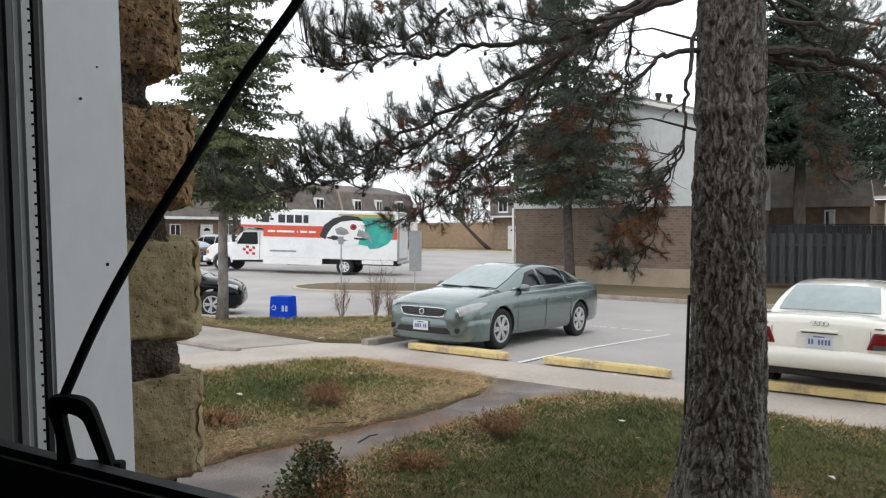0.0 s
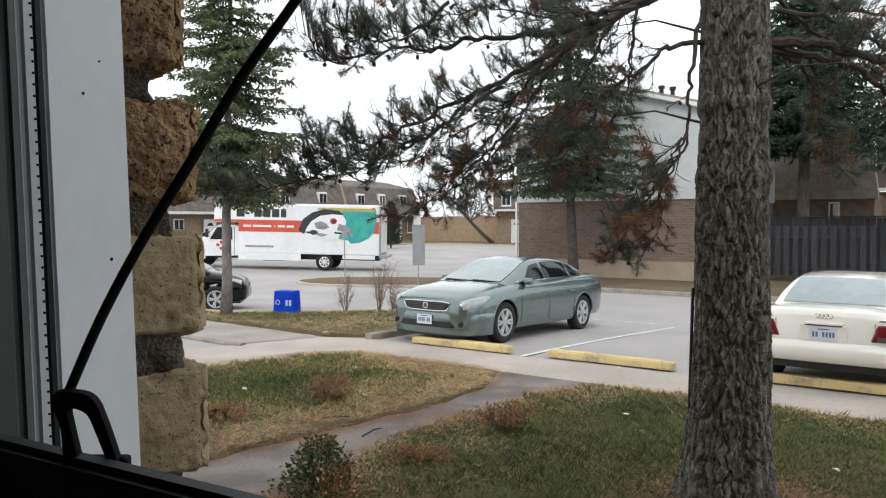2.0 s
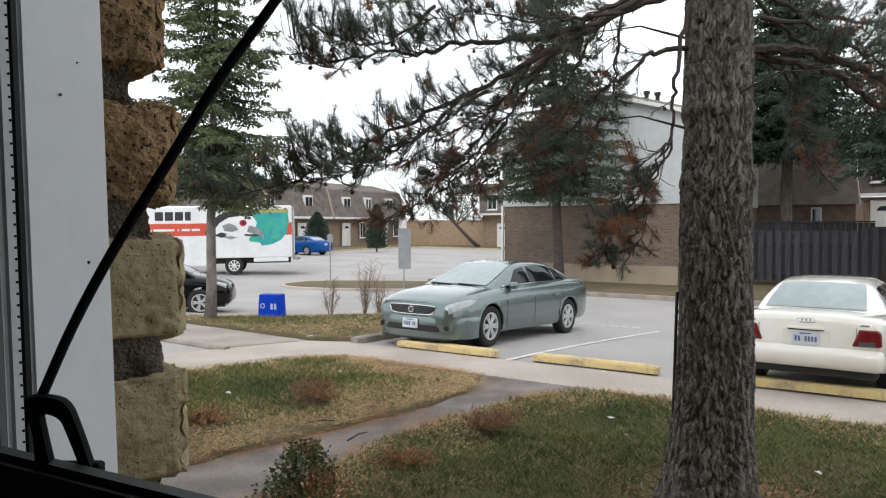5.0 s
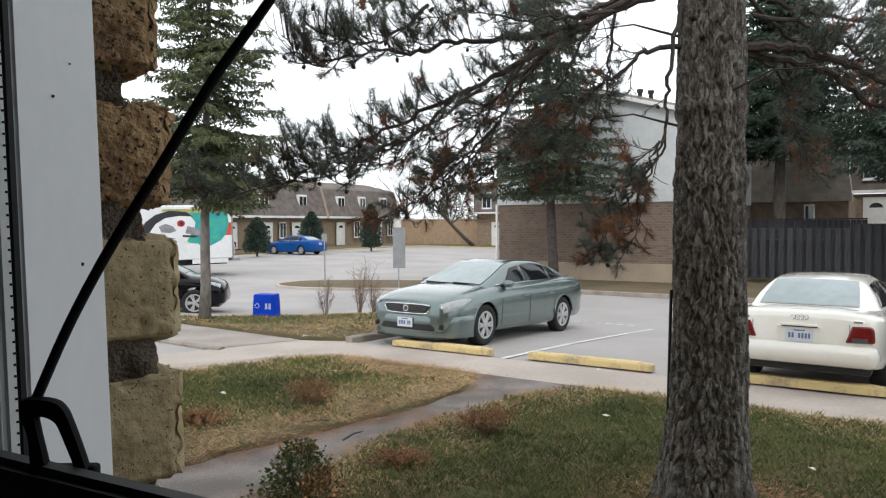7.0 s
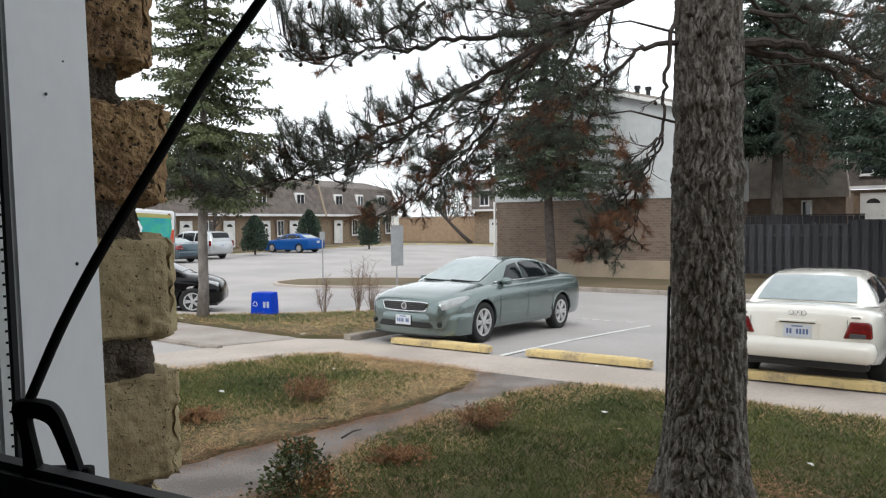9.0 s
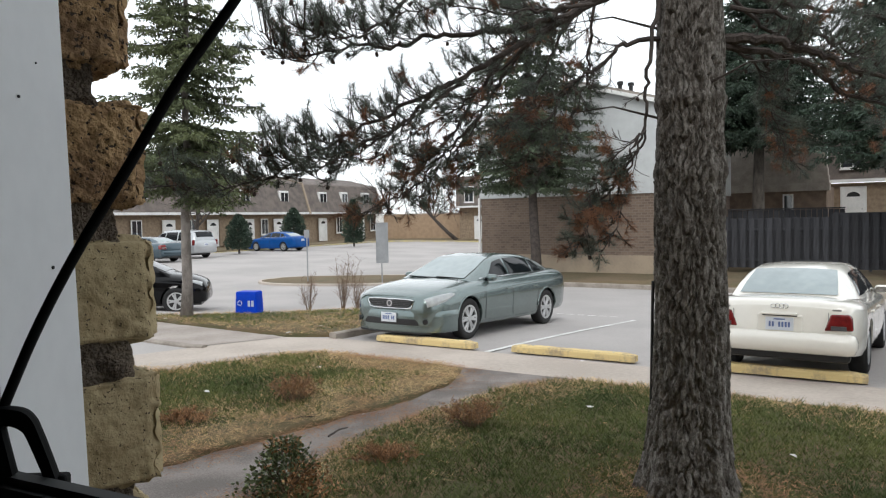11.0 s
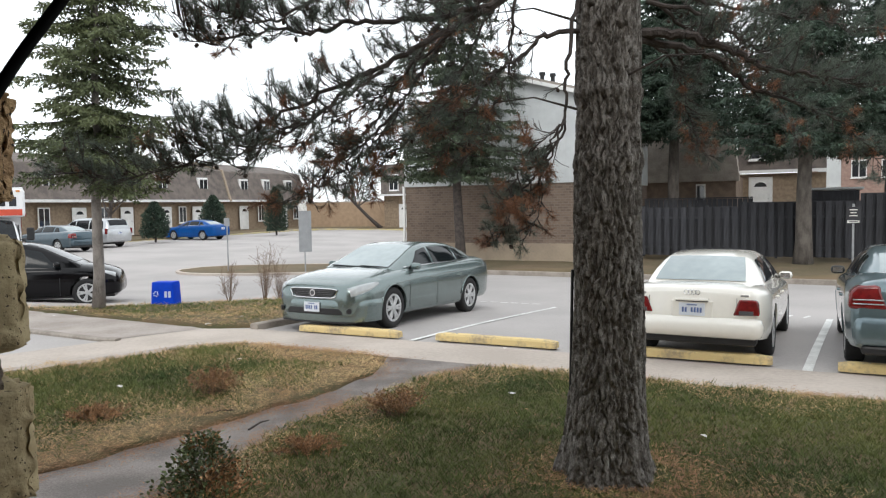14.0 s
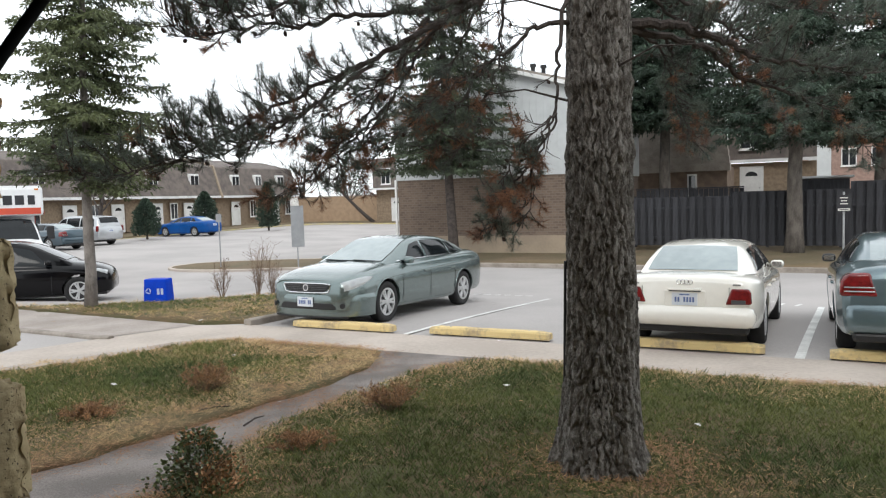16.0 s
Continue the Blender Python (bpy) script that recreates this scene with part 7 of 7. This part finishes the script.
def recycling_bin():
    x, y = -3.58, 16.5
    t = thing("recycling_bin", "blue plastic recycling box turned upside down on the grass", "recycling bin", m=pose(x, y, ground_z(x, y) + 0.04, 0, 0, -16))
    bm = bmesh.new()
    rings = []
    for z, k in ((0, 1.0), (0.03, 1.0), (0.035, 0.955), (0.3, 0.92), (0.49, 0.885), (0.515, 0.86), (0.52, 0.8)):
        a, b, c = 0.275 * k, 0.2 * k, 0.05
        ring = []
        for cx, cy, a0 in ((a - c, b - c, 0), (-a + c, b - c, 90), (-a + c, -b + c, 180), (a - c, -b + c, 270)):
            ring += [(cx + c * math.cos(radians(a0 + s)), cy + c * math.sin(radians(a0 + s)), z) for s in (0, 30, 60, 90)]
        rings.append(ring)
    ob = part("shell", loft(bm, rings), BLUE_BIN, t)
    ob.data.set_sharp_from_angle(angle=radians(35))
    tilt = math.degrees(math.atan2(0.2 * 0.07, 0.46))
    for k in range(3):
        a = radians(90 + 120 * k)
        p, q = Vector((-0.13 + 0.06 * math.cos(a), 0, 0.27 + 0.06 * math.sin(a))), Vector((-0.13 + 0.06 * math.cos(a + 1.6), 0, 0.27 + 0.06 * math.sin(a + 1.6)))
        part("arrow_mark", tubed([p + Vector((0, -0.192, 0)), q + Vector((0, -0.192, 0))], 0.011, 5), PALE, t, "pale recycling arrows")
    for k in (0, 1):
        part("bar", boxed(0.09 + 0.085 * k, -0.191, 0.26, 0.055, 0.012, 0.13, 0.003), PALE, t, "pale bar")


recycling_bin()


def road_sign():
    x, y = -1.05, 27.4
    t = thing("road_sign", "grey back of a tall sign on a steel post", "sign", m=pose(x, y, ground_z(x, y) + 0.12, 0, 0, 8))
    part("post", boxed(0, 0, 1.25, 0.045, 0.04, 2.7, 0.006), STEEL, t)
    part("panel", boxed(0.02, -0.04, 1.45, 0.46, 0.012, 1.5, 0.004), SIGN_GREY, t)
    part("upper_plate", boxed(-0.05, -0.05, 2.35, 0.3, 0.012, 0.3, 0.004), PAPER, t, "pale plate above")


road_sign()


def thin_post():
    t = thing("marker_post", "thin steel post standing on the island", "post", m=pose(-3.95, 28.6, ground_z(-3.95, 28.6) + 0.12))
    part("post", tubed([(0, 0, 0), (0, 0, 2.0)], 0.025, 8), STEEL, t)
    part("plate", boxed(0, -0.03, 1.85, 0.2, 0.01, 0.3, 0.003), SIGN_GREY, t)


thin_post()


def parking_sign():
    x, y = 17.4, 22.7
    t = thing("parking_sign", "black sign with pale lines on a steel post before the fence", "sign", m=pose(x, y, ground_z(x, y) + 0.13, 0, 0, -35))
    part("post", boxed(0, 0, 1.05, 0.07, 0.05, 2.1, 0.006), STEEL, t)
    b = part("board", boxed(0, -0.04, 1.72, 0.44, 0.015, 0.56, 0.006), DECAL_BLACK, t)
    for k in range(3):
        part("bar", boxed(0, -0.052, 1.9 - 0.1 * k, 0.24 - 0.06 * (k % 2), 0.008, 0.035), PAPER, b)
    part("lower_panel", boxed(0, -0.05, 1.5, 0.36, 0.01, 0.08), PAPER, b, "pale lower band")
    part("bar", boxed(0, -0.058, 1.5, 0.26, 0.008, 0.025), DECAL_BLACK, b)


parking_sign()


def litter():
    rg = random.Random(9)
    spots = [(-2.34, 8.42, 0.07), (1.775, 7.25, 0.045), (2.97, 5.59, 0.045), (-1.22, 9.65, 0.05), (2.24, 9.57, 0.05), (-2.1, 12.75, 0.09)]
    spots += [(rg.uniform(-3.5, 3), rg.uniform(6, 9.3), rg.uniform(0.015, 0.03)) for _ in range(14)]
    spots += [(rg.uniform(-5.5, -1.5), rg.uniform(13.5, 16.5), rg.uniform(0.03, 0.06)) for _ in range(14)]
    for i, (x, y, s) in enumerate(spots):
        bm = bmesh.new()
        vs = [bm.verts.new((s * rg.uniform(0.6, 1.1) * math.cos(a), s * 0.7 * rg.uniform(0.6, 1.1) * math.sin(a), rg.uniform(0.0, 0.35) * s)) for a in [k * 1.047 for k in range(6)]]
        c = bm.verts.new((0, 0, 0.3 * s))
        for k in range(6):
            bm.faces.new((vs[k], vs[(k + 1) % 6], c))
        ob = part("paper_scrap" if i < 6 else "dry_leaf", bm, PAPER if i < 6 or i % 3 == 0 else STRAW, m=pose(x, y, ground_z(x, y) + 0.055, 0, 0, rg.uniform(0, 360)))
        tagged(ob, "crumpled white scrap lying on the ground" if i < 6 else "pale dry leaf lying on the grass", "litter", "scraps on the lawn")
    for x, y, a, l in ((-1.25, 7.05, 20, 0.35), (-0.75, 6.5, 60, 0.3)):
        p = Vector((x, y, ground_z(x, y) + 0.06))
        d = Vector((math.cos(radians(a)), math.sin(radians(a)), 0)) * l
        tagged(part("fallen_twig", tubed([p, p + d * 0.5 + Vector((0.01, 0.03, 0.015)), p + d], [0.009, 0.008, 0.004], 6), LIMB_BARK), "dry fallen twig lying on the ground", "twig", "fallen twigs")


litter()


def back_houses():
    m, ln = wall_frame((-9.5, 38), (-3.3, 38), 0.2)
    t = thing("house", "house with weathered grey mansard shingles over dark brick", "house", m=m)
    part("brick_wall", boxed(ln / 2, 4, 1.3, ln, 8, 3.4), BRICK_JOINED, t)
    for k in range(9):
        part("shingle_course", boxed(ln / 2, 0.05 + 0.14 * k, 2.95 + 0.34 * k, ln + 0.3 - 0.1 * k, 0.6, 0.36), SHINGLE_GREY, t)
    for x in (3.3, 4.6):
        window_unit(t, x, 1.9, 0.45, 1.5, bars=0)
    m, ln = wall_frame((-3.6, 42), (0.6, 42), 0.5)
    t = thing("house", "tan brick row house with brown mansard roof and white door", "house", m=m)
    part("brick_wall", boxed(ln / 2, 4, 1.3, ln, 8, 3.2), TAN_BRICK, t)
    for k in range(9):
        part("shingle_course", boxed(ln / 2, 0.05 + 0.12 * k, 3.2 + 0.34 * k, ln, 0.7, 0.36), SHINGLE, t)
    part("fascia", boxed(ln / 2, -0.32, 3.0, ln, 0.06, 0.16), WHITE_PAINT, t, "white fascia board")
    door_unit(t, 1.15, 0.6)
    window_unit(t, 1.15, 4.1, 1.1, 1.0, y=-0.25)
    m, ln = wall_frame((-0.6, 62), (14, 60), 0.8)
    t = thing("house", "pale distant house with a pink brick side", "house", m=m)
    part("wall", boxed(ln / 2, 4, 1.9, ln, 8, 6), PINK_BRICK, t)
    part("siding_panel", boxed(1.7, -0.06, 2.0, 1.5, 0.1, 5.6), SIDING, t, "pale siding bay")
    part("roof", boxed(ln / 2, 4, 5.2, ln + 0.6, 8.6, 0.5, 0.2), SHINGLE, t)
    window_unit(t, 3.6, 3.4, 1.0, 1.3)
    window_unit(t, 5.6, 3.4, 1.2, 1.3)


back_houses()


def far_wall():
    m, ln = wall_frame((-47, 62), (-36.3, 62), 0.1)
    t = thing("garden_wall", "long tan brick wall behind the far lot", "wall", m=m)
    part("brick_wall", boxed(ln / 2, 0.15, 1.2, ln, 0.3, 2.55), FAR_WALL_BRICK, t)
    part("coping", boxed(ln / 2, 0.15, 2.5, ln + 0.1, 0.4, 0.1), CONCRETE, t)
    m, ln = wall_frame((-36.2, 60), (-22, 60), 0.1)
    t = thing("house", "brown house with porch beside the long brick wall", "house", m=m)
    part("brick_wall", boxed(ln / 2, 4, 1.5, ln, 8, 3.0), TAN_BRICK, t)
    part("porch_roof", boxed(ln / 2, 3.4, 3.02, ln + 1.0, 9, 0.16), WHITE_PAINT, t)
    part("mansard_roof", boxed(ln / 2, 4, 4.5, ln + 0.7, 8, 2.8), SHINGLE, t)
    part("chimney", boxed(-0.2, 1.0, 4.2, 0.5, 0.5, 2.2, 0.03), WHITE_PAINT, t, "white painted chimney")
    window_unit(t, 1.1, 4.2, 1.0, 1.5)
    door_unit(t, 2.2, 0.05)


far_wall()


def round_shrubs():
    for i, (px, py, h, w) in enumerate(((-11.55, 50.5, 2.5, 1.75), (-9.1, 58.5, 3.0, 2.0), (-4.4, 58.5, 3.6, 1.7), (2.6, 79.0, 7.2, 3.4))):
        rg = random.Random(40 + i)
        t = thing("round_shrub", "dark clipped evergreen shrub before the far houses" if h < 5 else "tall dark evergreen beyond the long brick wall", "shrub", "evergreen shrubs", m=pose(px, py, ground_z(px, py) + 0.1))
        wood, soup = bmesh.new(), Soup()
        tube(wood, [(0, 0, -0.05), (0, 0, h * 0.7)], [0.08, 0.03], 6)
        for _ in range(4600):
            a, s = rg.uniform(0, 6.28), rg.random()
            r = (w / 2) * math.sin(math.pi * (0.2 + 0.78 * s) ** 0.8) ** 0.8 * rg.uniform(0.3, 1.0) * (1 + 0.35 * noise.noise((math.cos(a) * 1.6, math.sin(a) * 1.6 + i, s * 3.5)))
            p = Vector((math.cos(a) * r, math.sin(a) * r, 0.25 + s * (h - 0.25)))
            d = (Vector((math.cos(a), math.sin(a), 0.6)) + rnd_dir(rg)).normalized() * 0.2
            soup.leaf(p, d, d.cross(rnd_dir(rg)).normalized(), 0.04)
        part("trunk", wood, LIMB_BARK, t)
        soup.add_to("foliage", FAR_NEEDLE, t)


round_shrubs()


def bare_tree(label, x, y, h, lean, seed, spread=0.5):
    rg = random.Random(seed)
    t = thing("bare_tree", label, "tree", m=pose(x, y, ground_z(x, y) + 0.1))
    trunk = [Vector((lean * (k / 5) ** 0.9, 0, h * 0.45 * k / 5)) for k in range(6)]
    part("trunk", tubed(trunk, [0.2, 0.17, 0.15, 0.13, 0.12, 0.1], 9), LIMB_BARK, t, smooth_faces=True)

    def grow(bm, p, d, ln, r, depth):
        pts = [p]
        for k in range(3):
            d = (d + rnd_dir(rg) * 0.25 + Vector((0, 0, 0.06))).normalized()
            pts.append(pts[-1] + d * ln / 3)
        tube(bm, pts, [r, r * 0.85, r * 0.7, r * 0.55], 4, False)
        if depth:
            for _ in range(rg.randint(3, 4)):
                q = pts[rg.randint(1, 3)]
                grow(bm, q, (d + rnd_dir(rg) * 0.85).normalized(), ln * rg.uniform(0.55, 0.8), r * 0.5, depth - 1)
    for k in range(5):
        bm = bmesh.new()
        grow(bm, trunk[rg.randint(3, 5)], Vector((rg.uniform(-1, 1), rg.uniform(-1, 1), 0.8)).normalized(), h * 0.28, 0.07, 3)
        part("limb", bm, LIMB_BARK, t)


bare_tree("bare leaning tree by the long brick wall", 4.3, 67.5, 7.5, -3.3, 1)
bare_tree("bare street tree behind the far houses", -2.5, 78, 11, 0.5, 2)
bare_tree("bare street tree before the far houses", -15.0, 52, 6.5, 0.4, 3)
bare_tree("bare tree beyond the brick house", 2.0, 86, 10, 0.3, 4)


# ---- what moves ----
def motions():
    keys = [(0.0, -4.8, 38.1, 172), (0.75, -5.1, 37.8, 174), (1.5, -5.5, 37.4, 176), (2.5, -6.45, 37.0, 179), (3.5, -7.45, 36.6, 182), (5.0, -9.5, 35.9, 190), (6.5, -11.35, 34.85, 203), (8.0, -12.9, 32.4, 222),
            (9.0, -13.5, 30.9, 237), (10.5, -14.1, 30.3, 262), (12.0, -14.2, 30.25, 284), (13.1, -13.85, 30.2, 295), (14.0, -13.55, 30.15, 298), (15.0, -13.25, 29.95, 300.5), (16.0, -13.0, 29.7, 303)]
    rows = []
    for t, x, y, h in keys:
        fx, fy = x + 6.55 * math.cos(radians(h)), y + 6.55 * math.sin(radians(h))
        za, zb = ground_z(x, y), ground_z(fx, fy)
        rows.append((t, pose(x, y, za, 0, math.degrees(math.atan2(za - zb, 6.55)), h)))
    walk(TRUCK, rows)
    for w, x, s in TRUCK_WHEELS:
        rolled, out, last = 0.0, [], None
        for k in range(65):
            t = k * 0.25
            i = max(j for j in range(len(keys)) if keys[j][0] <= t)
            a, b = keys[i], keys[min(i + 1, len(keys) - 1)]
            f = (t - a[0]) / max(1e-6, b[0] - a[0])
            h = a[3] + (b[3] - a[3]) * f
            p = Vector((a[1] + (b[1] - a[1]) * f + x * math.cos(radians(h)), a[2] + (b[2] - a[2]) * f + x * math.sin(radians(h)), 0))
            if last is not None:
                rolled += math.degrees((p - last).length / 0.42)
            last = p
            out.append((t, pose(x, w.location.y, 0.42, 0, 0, 0) @ pose(0, 0, 0, 0, rolled, 0) @ pose(0, 0, 0, 0, 0, 0 if s > 0 else 180)))
        walk(w, out)


motions()
